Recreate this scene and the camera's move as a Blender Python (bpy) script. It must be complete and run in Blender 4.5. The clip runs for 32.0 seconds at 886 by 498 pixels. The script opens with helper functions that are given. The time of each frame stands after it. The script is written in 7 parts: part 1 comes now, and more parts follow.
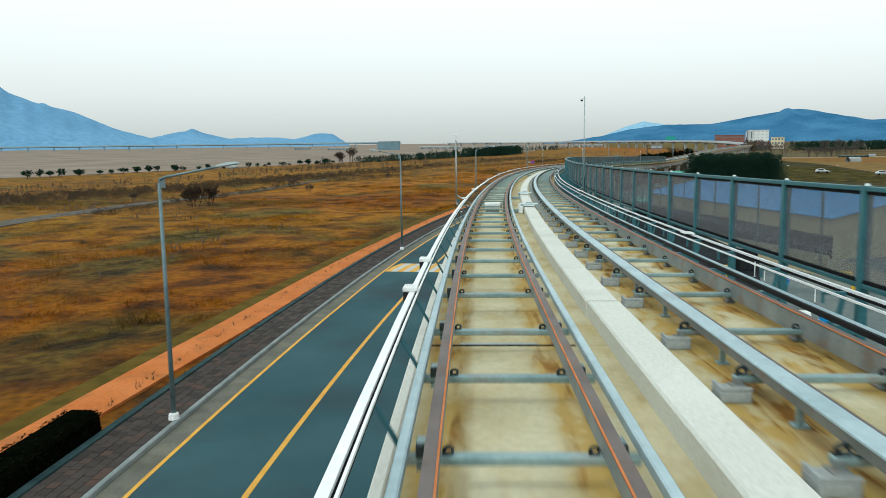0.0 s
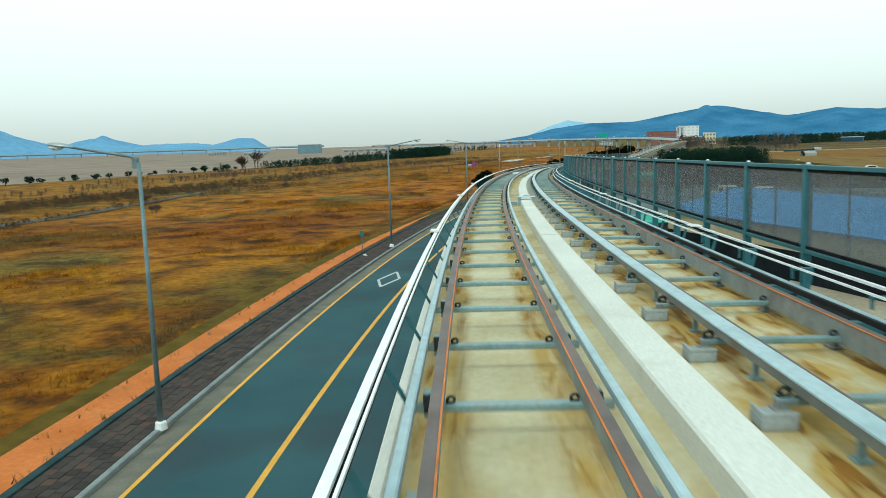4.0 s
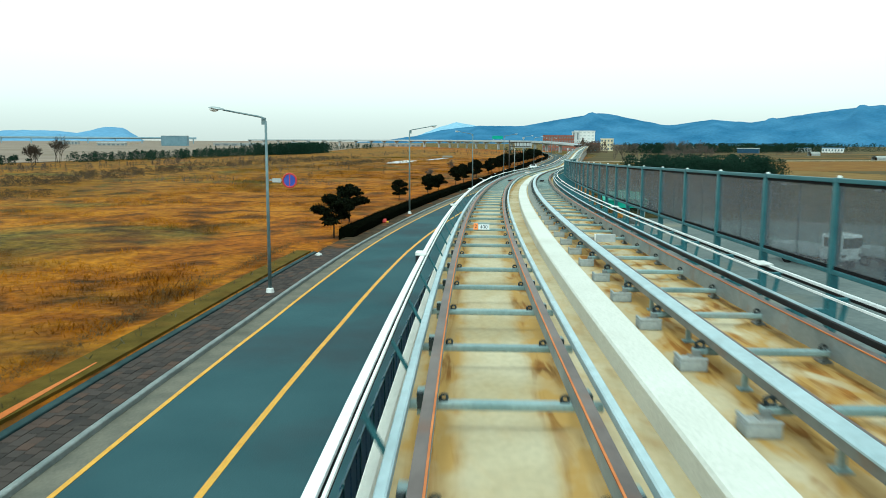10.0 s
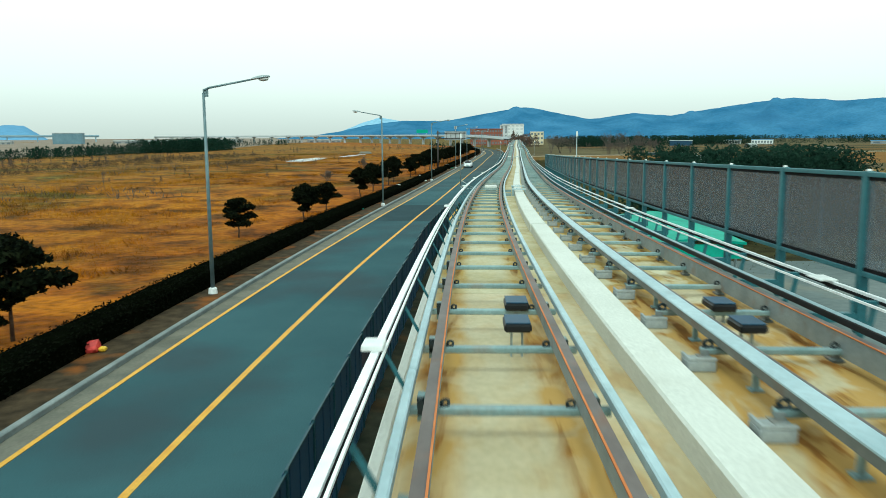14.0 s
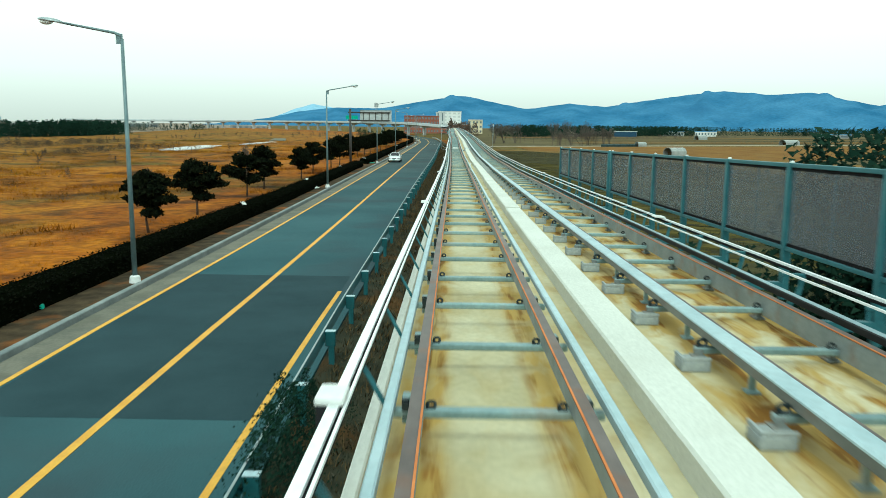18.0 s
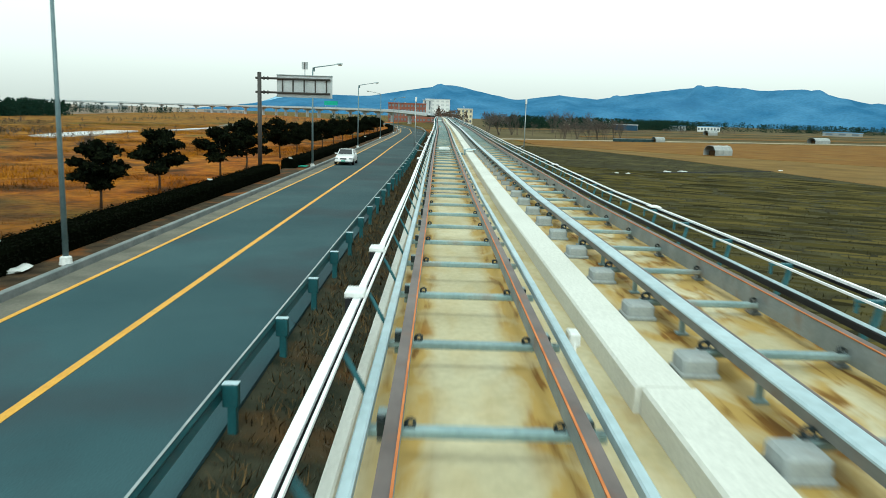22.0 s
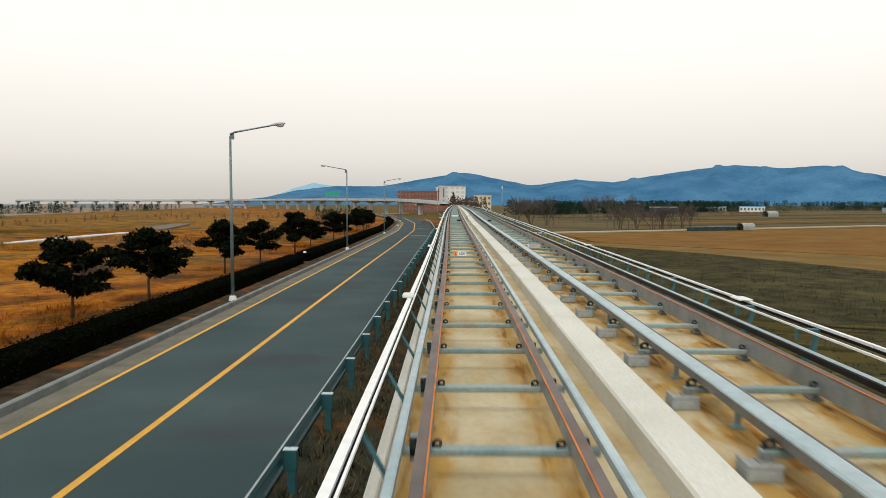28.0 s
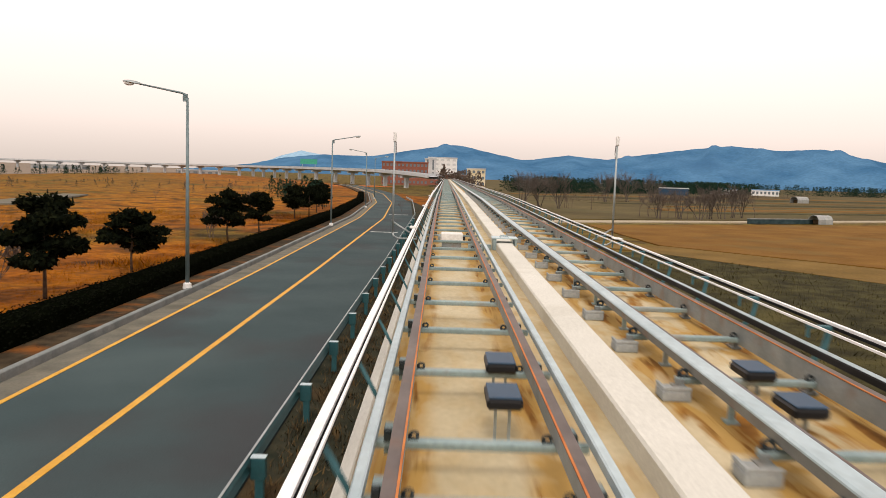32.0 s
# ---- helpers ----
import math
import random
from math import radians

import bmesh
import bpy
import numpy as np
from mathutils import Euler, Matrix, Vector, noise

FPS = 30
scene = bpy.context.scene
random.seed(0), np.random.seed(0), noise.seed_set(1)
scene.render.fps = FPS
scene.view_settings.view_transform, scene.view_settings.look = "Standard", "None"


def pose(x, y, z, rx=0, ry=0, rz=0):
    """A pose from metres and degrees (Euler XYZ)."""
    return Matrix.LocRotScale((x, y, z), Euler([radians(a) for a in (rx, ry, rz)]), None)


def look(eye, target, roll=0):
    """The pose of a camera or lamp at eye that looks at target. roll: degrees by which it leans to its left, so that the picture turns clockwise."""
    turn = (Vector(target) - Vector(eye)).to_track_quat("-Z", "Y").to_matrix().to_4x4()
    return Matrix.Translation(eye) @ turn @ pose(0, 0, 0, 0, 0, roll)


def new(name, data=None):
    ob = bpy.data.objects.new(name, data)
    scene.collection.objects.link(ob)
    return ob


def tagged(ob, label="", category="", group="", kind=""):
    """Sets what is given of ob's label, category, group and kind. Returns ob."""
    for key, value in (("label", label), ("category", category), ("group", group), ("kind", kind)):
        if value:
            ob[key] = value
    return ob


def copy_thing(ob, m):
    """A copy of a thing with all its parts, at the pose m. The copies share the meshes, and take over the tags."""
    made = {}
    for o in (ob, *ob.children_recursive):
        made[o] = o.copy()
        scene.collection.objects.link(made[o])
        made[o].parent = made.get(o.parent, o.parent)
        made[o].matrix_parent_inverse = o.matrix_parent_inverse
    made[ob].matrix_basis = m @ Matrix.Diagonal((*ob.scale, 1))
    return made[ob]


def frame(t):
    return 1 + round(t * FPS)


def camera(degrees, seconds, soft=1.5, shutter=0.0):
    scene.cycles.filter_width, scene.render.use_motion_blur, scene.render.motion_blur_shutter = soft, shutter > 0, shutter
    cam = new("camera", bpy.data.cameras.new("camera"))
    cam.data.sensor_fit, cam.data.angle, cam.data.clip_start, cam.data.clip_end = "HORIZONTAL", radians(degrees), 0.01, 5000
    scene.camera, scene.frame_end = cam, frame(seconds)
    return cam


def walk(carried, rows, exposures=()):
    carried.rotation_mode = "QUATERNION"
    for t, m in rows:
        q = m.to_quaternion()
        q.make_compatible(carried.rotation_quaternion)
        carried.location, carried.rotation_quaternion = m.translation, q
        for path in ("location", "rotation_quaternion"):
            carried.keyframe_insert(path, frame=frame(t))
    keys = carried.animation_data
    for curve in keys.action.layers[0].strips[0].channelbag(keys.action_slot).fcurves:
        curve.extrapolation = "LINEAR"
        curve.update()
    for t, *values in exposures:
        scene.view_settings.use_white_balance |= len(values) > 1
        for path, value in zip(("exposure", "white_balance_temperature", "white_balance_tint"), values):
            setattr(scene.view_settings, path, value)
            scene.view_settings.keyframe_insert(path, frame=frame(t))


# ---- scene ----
# The camera and its way.
cam = camera(60.44, 32.0, soft=0.85, shutter=0.2)
PATH = [
    (0.0, 0.000, 0.000, 9.534, 81.99, 0.68, 1.37),
    (0.5, 0.039, 5.431, 9.411, 81.90, 0.75, 0.66),
    (1.0, 0.139, 10.867, 9.289, 83.47, 1.42, 0.62),
    (1.5, 0.301, 16.307, 9.166, 84.20, 1.42, -0.25),
    (2.0, 0.523, 21.750, 9.047, 83.69, 2.24, -0.65),
    (2.5, 0.805, 27.198, 8.937, 83.19, 2.41, -1.57),
    (3.0, 1.144, 32.649, 8.827, 82.72, 2.26, -3.05),
    (3.5, 1.541, 38.104, 8.716, 82.26, 1.61, -3.80),
    (5.5, 3.799, 59.954, 8.386, 81.12, 3.10, -5.92),
    (6.0, 4.538, 65.425, 8.293, 80.47, 2.86, -6.71),
    (6.5, 5.343, 70.898, 8.200, 80.69, 2.46, -6.56),
    (7.0, 6.212, 76.368, 8.106, 79.84, 2.75, -6.98),
    (7.5, 7.146, 81.836, 8.004, 79.19, 2.35, -7.88),
    (8.0, 8.145, 87.300, 7.890, 79.18, 2.16, -8.42),
    (8.5, 9.210, 92.758, 7.776, 78.77, 2.88, -9.40),
    (9.0, 10.340, 98.209, 7.661, 78.56, 2.45, -9.65),
    (9.5, 11.539, 103.651, 7.551, 80.10, 1.55, -10.87),
    (10.0, 12.810, 109.081, 7.443, 81.90, -0.33, -12.43),
    (10.5, 14.155, 114.499, 7.334, 82.31, -0.25, -13.06),
    (11.0, 15.574, 119.904, 7.224, 83.59, -0.20, -13.72),
    (11.5, 17.064, 125.295, 7.111, 83.96, -0.31, -14.54),
    (12.0, 18.623, 130.673, 6.998, 83.38, -0.01, -15.23),
    (12.5, 20.252, 136.035, 6.885, 82.75, -0.10, -15.81),
    (13.0, 21.949, 141.379, 6.771, 82.01, -0.05, -16.87),
    (13.5, 23.706, 146.707, 6.657, 81.87, 0.50, -17.80),
    (14.0, 25.522, 152.017, 6.543, 81.58, 0.21, -18.04),
    (14.5, 27.399, 157.309, 6.428, 80.90, 0.19, -18.60),
    (16.5, 35.463, 178.252, 5.968, 81.50, -0.52, -21.81),
    (17.0, 37.601, 183.429, 5.852, 81.23, -0.74, -22.54),
    (17.5, 39.777, 188.585, 5.736, 81.13, -1.09, -22.83),
    (18.0, 41.992, 193.717, 5.620, 80.76, -0.66, -22.84),
    (18.5, 44.227, 198.832, 5.509, 80.45, -1.37, -23.14),
    (19.0, 46.463, 203.938, 5.399, 80.36, -1.86, -23.90),
    (19.5, 48.699, 209.034, 5.288, 80.59, -1.75, -23.84),
    (20.0, 50.935, 214.121, 5.184, 79.44, -2.81, -23.83),
    (20.5, 53.166, 219.200, 5.090, 79.82, -2.00, -23.56),
    (21.0, 55.392, 224.272, 4.997, 79.85, -2.23, -23.62),
    (21.5, 57.612, 229.338, 4.903, 79.68, -2.20, -23.63),
    (22.0, 59.824, 234.397, 4.845, 80.03, -1.86, -23.74),
    (22.5, 62.030, 239.456, 4.798, 80.19, -2.03, -23.71),
    (23.0, 64.231, 244.521, 4.751, 81.00, -1.64, -23.32),
    (23.5, 66.428, 249.593, 4.712, 83.00, -0.81, -23.07),
    (24.0, 68.625, 254.668, 4.733, 83.06, -0.28, -22.59),
    (24.5, 70.831, 259.756, 4.754, 83.09, -0.64, -22.72),
    (25.0, 73.051, 264.869, 4.776, 83.30, -0.08, -22.48),
    (25.5, 75.285, 270.005, 4.804, 83.88, 0.69, -22.10),
    (27.5, 84.380, 290.798, 4.961, 86.57, 0.33, -22.36),
    (28.0, 86.680, 296.069, 5.010, 86.54, -0.05, -22.61),
    (28.5, 88.982, 301.364, 5.059, 86.86, -0.05, -22.57),
    (29.0, 91.282, 306.679, 5.105, 87.19, -1.28, -23.14),
    (29.5, 93.580, 312.012, 5.147, 84.38, -2.61, -23.94),
    (30.0, 95.874, 317.365, 5.189, 84.81, -2.52, -23.62),
    (30.5, 98.165, 322.735, 5.231, 84.19, -2.53, -23.86),
    (31.0, 100.458, 328.115, 5.276, 84.98, -1.97, -23.24),
    (31.5, 102.760, 333.504, 5.320, 84.62, -1.69, -23.25),
    (32.0, 105.071, 338.901, 5.365, 84.49, -1.88, -23.36),
]
EXPOSE = [(0, -0.05, 5880, -5), (2, 0.01, 5740, -14), (6, 0.11, 5760, -15), (8, 0.23, 5640, -18), (10, 0.28, 5640, -17), (11, 0.06, 5680, -16), (12, 0.11, 5700, -17), (14, 0.17, 5720, -19), (18, 0.25, 5780, -21), (20, 0.25, 5960, -9), (22, 0.19, 5850, -13), (24, 0.27, 6300, 2), (25, 0.2, 6900, 10), (28, -0.17, 6720, 6), (29, -0.08, 6800, 8), (30.5, -0.04, 7250, 16), (32, 0.05, 7350, 18)]
walk(cam, [(t, pose(*row)) for t, *row in PATH], EXPOSE)

# Overcast daylight: a pale, veiled sky and a very soft sun behind the veil.
SUN_TURN, SUN_HEIGHT = 205.0, 48.0
world = bpy.data.worlds.new("overcast_sky")
scene.world = world
world.use_nodes = True
wn, wl = world.node_tree.nodes, world.node_tree.links
sky = wn.new("ShaderNodeTexSky")
sky.sky_type, sky.sun_disc = "NISHITA", False
sky.sun_elevation, sky.sun_rotation = radians(SUN_HEIGHT), radians(SUN_TURN)
sky.air_density, sky.dust_density = 1.0, 4.0
grey = wn.new("ShaderNodeHueSaturation")
grey.inputs["Saturation"].default_value = 0.12
grey.inputs["Value"].default_value = 0.11
veil = wn.new("ShaderNodeMixRGB")
veil.inputs["Fac"].default_value = 0.72
height = wn.new("ShaderNodeSeparateXYZ")
wl.new(wn.new("ShaderNodeTexCoord").outputs["Generated"], height.inputs[0])
cloud = wn.new("ShaderNodeValToRGB")  # an overcast sky is brightest overhead
for e, (p, c) in zip([cloud.color_ramp.elements[0], cloud.color_ramp.elements[1], cloud.color_ramp.elements.new(0.06), cloud.color_ramp.elements.new(0.2)], ((0.0, (0.84, 0.80, 0.765)), (0.6, (1.40, 1.385, 1.37)), (0.06, (1.12, 1.055, 1.02)), (0.2, (1.44, 1.37, 1.34)))):
    e.position, e.color = p, (*c, 1)
wl.new(height.outputs["Z"], cloud.inputs["Fac"])
wl.new(cloud.outputs["Color"], veil.inputs["Color2"])
wl.new(sky.outputs["Color"], grey.inputs["Color"])
wl.new(grey.outputs["Color"], veil.inputs["Color1"])
wl.new(veil.outputs["Color"], wn["Background"].inputs["Color"])
wn["Background"].inputs["Strength"].default_value = 1.05
sun = new("sun", bpy.data.lights.new("sun", "SUN"))
sun.data.energy, sun.data.angle, sun.data.color = 0.95, radians(10), (1.0, 0.96, 0.9)
sun.matrix_world = look((0, 0, 60), (60 * math.sin(radians(SUN_TURN)) * -0.9, 60 * math.cos(radians(SUN_TURN)) * -0.9, 0))


# ---- materials ----
def material(name, dark, light, size=1.0, rough=0.8, bump=0.15, metal=0.0, stain=None, stain_size=0.4, stain_amount=0.5, stain_at=0.55, vary=0.0, fine=12.0, stretch=(1, 1, 1), spec=None):
    """Two tones at one scale, grain at a finer one, stains of a third colour, and relief."""
    spec = (0.06 if rough >= 0.85 else 0.4) if spec is None else spec
    m = bpy.data.materials.new(name)
    m.use_nodes = True
    n, k = m.node_tree.nodes, m.node_tree.links
    shader = n["Principled BSDF"]
    place = n.new("ShaderNodeTexCoord")
    spread = n.new("ShaderNodeMapping")
    spread.inputs["Scale"].default_value = stretch
    k.new(place.outputs["Object"], spread.inputs["Vector"])
    if vary:
        kind = n.new("ShaderNodeObjectInfo")
        shift = n.new("ShaderNodeVectorMath")
        shift.operation = "SCALE"
        shift.inputs[0].default_value = (37.0, 21.0, 11.0)
        k.new(kind.outputs["Random"], shift.inputs["Scale"])
        k.new(shift.outputs[0], spread.inputs["Location"])

    def clouds(scale, detail=4.0):
        t = n.new("ShaderNodeTexNoise")
        t.inputs["Scale"].default_value, t.inputs["Detail"].default_value = scale, detail
        k.new(spread.outputs["Vector"], t.inputs["Vector"])
        return t.outputs["Fac"]

    def ramp(value, a, b):
        r = n.new("ShaderNodeMapRange")
        r.inputs["From Min"].default_value, r.inputs["From Max"].default_value = a, b
        k.new(value, r.inputs["Value"])
        return r.outputs["Result"]

    def mix(fac, a, b, mode="MIX"):
        x = n.new("ShaderNodeMixRGB")
        x.blend_type = mode
        for socket, value in zip(("Fac", "Color1", "Color2"), (fac, a, b)):
            if isinstance(value, bpy.types.NodeSocket):
                k.new(value, x.inputs[socket])
            elif isinstance(value, (int, float)):
                x.inputs[socket].default_value = value
            else:
                x.inputs[socket].default_value = (*value, 1)
        return x.outputs["Color"]

    colour = mix(ramp(clouds(1.0 / size), 0.32, 0.68), dark, light)
    grain = clouds(fine / size, 5.0)
    colour = mix(0.35, colour, mix(ramp(grain, 0.3, 0.7), [0.6] * 3, [1.25] * 3), "MULTIPLY")
    if stain:
        fac = n.new("ShaderNodeMath")
        fac.operation = "MULTIPLY"
        fac.inputs[1].default_value = stain_amount
        k.new(ramp(clouds(1.0 / stain_size, 6.0), stain_at, stain_at + 0.15), fac.inputs[0])
        colour = mix(fac.outputs[0], colour, stain)
    if vary:
        colour = mix(1.0, colour, mix(kind.outputs["Random"], [1 - vary] * 3, [1 + vary] * 3), "MULTIPLY")
    k.new(colour, shader.inputs["Base Color"])
    shader.inputs["Roughness"].default_value, shader.inputs["Metallic"].default_value = rough, metal
    shader.inputs["Specular IOR Level"].default_value = spec
    if bump:
        b = n.new("ShaderNodeBump")
        b.inputs["Strength"].default_value, b.inputs["Distance"].default_value = bump, 0.02 * size
        k.new(grain, b.inputs["Height"])
        k.new(b.outputs["Normal"], shader.inputs["Normal"])
    return m


M = {}
M["asphalt"] = material("asphalt", (0.036, 0.080, 0.094), (0.056, 0.114, 0.130), 6.0, 0.85, 0.2, stain=(0.044, 0.060, 0.070), stain_size=7.0, stain_amount=0.7, stain_at=0.5, fine=160)

def greyer_along(m, first, last, gain):
    """Blue-grey turns plain grey along the road: a white-balance shift put into the colour."""
    n, k = m.node_tree.nodes, m.node_tree.links
    into = n["Principled BSDF"].inputs["Base Color"]
    place, apart, along, tint = n.new("ShaderNodeTexCoord"), n.new("ShaderNodeSeparateXYZ"), n.new("ShaderNodeMapRange"), n.new("ShaderNodeMixRGB")
    k.new(place.outputs["Object"], apart.inputs[0])
    along.inputs["From Min"].default_value, along.inputs["From Max"].default_value = first, last
    k.new(apart.outputs["Y"], along.inputs["Value"])
    tint.blend_type = "MULTIPLY"
    tint.inputs["Color2"].default_value = (*gain, 1)
    k.new(along.outputs["Result"], tint.inputs["Fac"])
    k.new(into.links[0].from_socket, tint.inputs["Color1"])
    k.new(tint.outputs["Color"], into)


greyer_along(M["asphalt"], 235.0, 300.0, (1.18, 0.86, 0.80))
M["patch"] = material("darker_asphalt", (0.024, 0.047, 0.056), (0.034, 0.062, 0.073), 2.0, 0.85, 0.2, fine=60)
M["yellow"] = material("yellow_line_paint", (0.62, 0.31, 0.03), (0.72, 0.40, 0.05), 0.6, 0.7, 0.1, stain=(0.2, 0.15, 0.08), stain_size=0.3, stain_amount=0.4, stain_at=0.6)
M["white_line"] = material("white_line_paint", (0.42, 0.44, 0.44), (0.56, 0.58, 0.57), 0.5, 0.7, 0.1, stain=(0.15, 0.17, 0.17), stain_size=0.25, stain_amount=0.5)
M["kerb"] = material("kerb_concrete", (0.18, 0.205, 0.205), (0.28, 0.305, 0.30), 0.8, 0.85, 0.2, stain=(0.13, 0.13, 0.12), stain_amount=0.4)
M["pad"] = material("pad_concrete", (0.25, 0.28, 0.28), (0.37, 0.395, 0.39), 0.3, 0.85, 0.2, stain=(0.2, 0.19, 0.17), stain_size=0.2, stain_amount=0.5)
M["low_wall"] = material("dark_kerb_stone", (0.022, 0.044, 0.048), (0.045, 0.075, 0.080), 0.8, 0.85, 0.2)
M["paver"] = material("worn_pavers", (0.036, 0.033, 0.032), (0.075, 0.064, 0.058), 0.7, 0.9, 0.3, stain=(0.13, 0.052, 0.026), stain_size=2.2, stain_amount=0.4, stain_at=0.6, fine=20)
M["gutter"] = material("gutter_concrete", (0.125, 0.125, 0.105), (0.19, 0.18, 0.145), 1.0, 0.9, 0.2, stain=(0.085, 0.08, 0.06), stain_size=1.5, stain_amount=0.4)
M["bike"] = material("orange_cycle_path", (0.46, 0.140, 0.035), (0.56, 0.19, 0.058), 2.0, 0.9, 0.2, stain=(0.30, 0.13, 0.05), stain_size=1.2, stain_amount=0.5, stain_at=0.52)
M["concrete"] = material("pale_concrete", (0.63, 0.63, 0.575), (0.70, 0.70, 0.645), 1.6, 0.85, 0.10, stain=(0.46, 0.44, 0.37), stain_size=1.1, stain_amount=0.3, stain_at=0.57, fine=60)
# rust stains over a tone darkened for the shaded side of the beam
M["beam_side"] = material("weathered_shaded_side", (0.11, 0.115, 0.105), (0.18, 0.18, 0.16), 0.5, 0.7, 0.1, stain=(0.16, 0.08, 0.035), stain_size=0.3, stain_amount=0.5)
M["girder"] = material("girder_concrete", (0.33, 0.33, 0.31), (0.44, 0.44, 0.41), 1.5, 0.85, 0.15, stain=(0.2, 0.2, 0.18), stain_amount=0.4)
M["rail"] = material("brown_rail_steel", (0.11, 0.088, 0.082), (0.18, 0.15, 0.14), 0.5, 0.55, 0.1, metal=0.4, stain=(0.2, 0.08, 0.03), stain_size=0.3, stain_amount=0.5)
M["rust"] = material("bright_rust", (0.42, 0.12, 0.03), (0.60, 0.21, 0.06), 0.3, 0.8, 0.1)
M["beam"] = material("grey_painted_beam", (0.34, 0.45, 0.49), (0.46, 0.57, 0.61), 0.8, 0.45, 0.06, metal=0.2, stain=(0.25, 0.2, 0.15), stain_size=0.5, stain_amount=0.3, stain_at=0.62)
M["web"] = material("rail_body_steel", (0.17, 0.20, 0.21), (0.27, 0.30, 0.31), 0.4, 0.55, 0.1, metal=0.3, stain=(0.2, 0.1, 0.05), stain_size=0.3, stain_amount=0.5)
M["sleeper"] = material("sleeper_steel", (0.18, 0.27, 0.28), (0.31, 0.41, 0.42), 0.4, 0.5, 0.1, metal=0.3, stain=(0.22, 0.13, 0.06), stain_amount=0.5, vary=0.12)
M["chair"] = material("weathered_chair_iron", (0.15, 0.17, 0.165), (0.24, 0.26, 0.25), 0.2, 0.7, 0.1, metal=0.2, stain=(0.15, 0.075, 0.03), stain_size=0.15, stain_amount=0.5)
M["clamp"] = material("black_clamp_iron", (0.020, 0.030, 0.034), (0.05, 0.065, 0.07), 0.1, 0.5, 0.1, metal=0.5)
M["tray"] = material("white_metal_tray", (0.84, 0.86, 0.87), (0.90, 0.91, 0.91), 1.0, 0.4, 0.03, metal=0.1, stain=(0.4, 0.38, 0.35), stain_size=0.4, stain_amount=0.3, stain_at=0.65)
M["galvanised"] = material("galvanised_steel", (0.28, 0.33, 0.34), (0.41, 0.46, 0.47), 0.3, 0.45, 0.05, metal=0.5)
M["black"] = material("black_conductor", (0.009, 0.010, 0.011), (0.022, 0.022, 0.025), 0.5, 0.45, 0.05, spec=0.2)
M["pole"] = material("weathered_lamp_pole", (0.11, 0.165, 0.18), (0.18, 0.245, 0.26), 0.6, 0.5, 0.05, metal=0.3)
M["frame"] = material("blue_grey_frame_paint", (0.028, 0.118, 0.142), (0.050, 0.165, 0.192), 0.5, 0.5, 0.05, metal=0.1)
M["panel"] = material("smoky_mauve_panel", (0.195, 0.196, 0.218), (0.215, 0.216, 0.238), 3.0, 0.25, 0.0, vary=0.06, fine=0.4)
M["cover"] = material("pale_blue_steel", (0.42, 0.55, 0.60), (0.52, 0.66, 0.70), 0.5, 0.4, 0.03, metal=0.1)
M["guard"] = material("dark_green_guard_rail", (0.018, 0.092, 0.106), (0.034, 0.128, 0.144), 0.6, 0.4, 0.05, metal=0.2, stain=(0.10, 0.11, 0.09), stain_amount=0.3)
M["field"] = material("ploughed_field", (0.022, 0.021, 0.010), (0.066, 0.060, 0.024), 1.6, 0.95, 0.5, stain=(0.105, 0.090, 0.030), stain_size=6.0, stain_amount=0.6, stain_at=0.53, fine=24, stretch=(1, 1, 1))
M["stubble"] = material("golden_stubble", (0.15, 0.072, 0.015), (0.215, 0.112, 0.027), 6.0, 0.95, 0.4, stain=(0.14, 0.10, 0.04), stain_size=9, stain_amount=0.5, fine=25)
M["stubble_pale"] = material("pale_stubble", (0.14, 0.088, 0.026), (0.21, 0.13, 0.042), 6.0, 0.95, 0.4, stain=(0.16, 0.12, 0.05), stain_size=8, stain_amount=0.4, fine=25)
M["field_far"] = material("far_field_soil", (0.072, 0.058, 0.027), (0.125, 0.098, 0.044), 30.0, 0.95, 0.2, stain=(0.09, 0.085, 0.04), stain_size=40, stain_amount=0.6)
M["sand_wall"] = material("sandy_wall", (0.46, 0.38, 0.24), (0.56, 0.47, 0.31), 2.0, 0.9, 0.1)
M["green_dark"] = material("dark_green_sheeting", (0.005, 0.10, 0.04), (0.01, 0.15, 0.06), 1.5, 0.7, 0.1)
M["track_dust"] = material("pale_farm_track", (0.34, 0.29, 0.21), (0.42, 0.37, 0.28), 4.0, 0.95, 0.2)
M["bank"] = material("weedy_bank_soil", (0.020, 0.026, 0.018), (0.060, 0.058, 0.038), 0.7, 0.95, 0.5, stain=(0.15, 0.068, 0.020), stain_size=2.6, stain_amount=0.7, stain_at=0.54, fine=24)
M["dark_rail"] = material("dark_teal_rail", (0.012, 0.05, 0.062), (0.022, 0.07, 0.085), 0.5, 0.5, 0.05)
M["verge"] = material("verge_soil", (0.030, 0.023, 0.015), (0.080, 0.058, 0.034), 0.5, 0.95, 0.5, stain=(0.27, 0.090, 0.016), stain_size=1.8, stain_amount=0.75, stain_at=0.53, fine=24)
M["paver_piece"] = material("paver_stone", (0.046, 0.041, 0.039), (0.080, 0.068, 0.062), 0.7, 0.9, 0.3, stain=(0.13, 0.060, 0.035), stain_size=1.8, stain_amount=0.4, vary=0.25, fine=20)
M["silt"] = material("grey_silt", (0.085, 0.08, 0.07), (0.135, 0.125, 0.11), 1.5, 0.95, 0.3, stain=(0.12, 0.08, 0.025), stain_size=6, stain_amount=0.6)
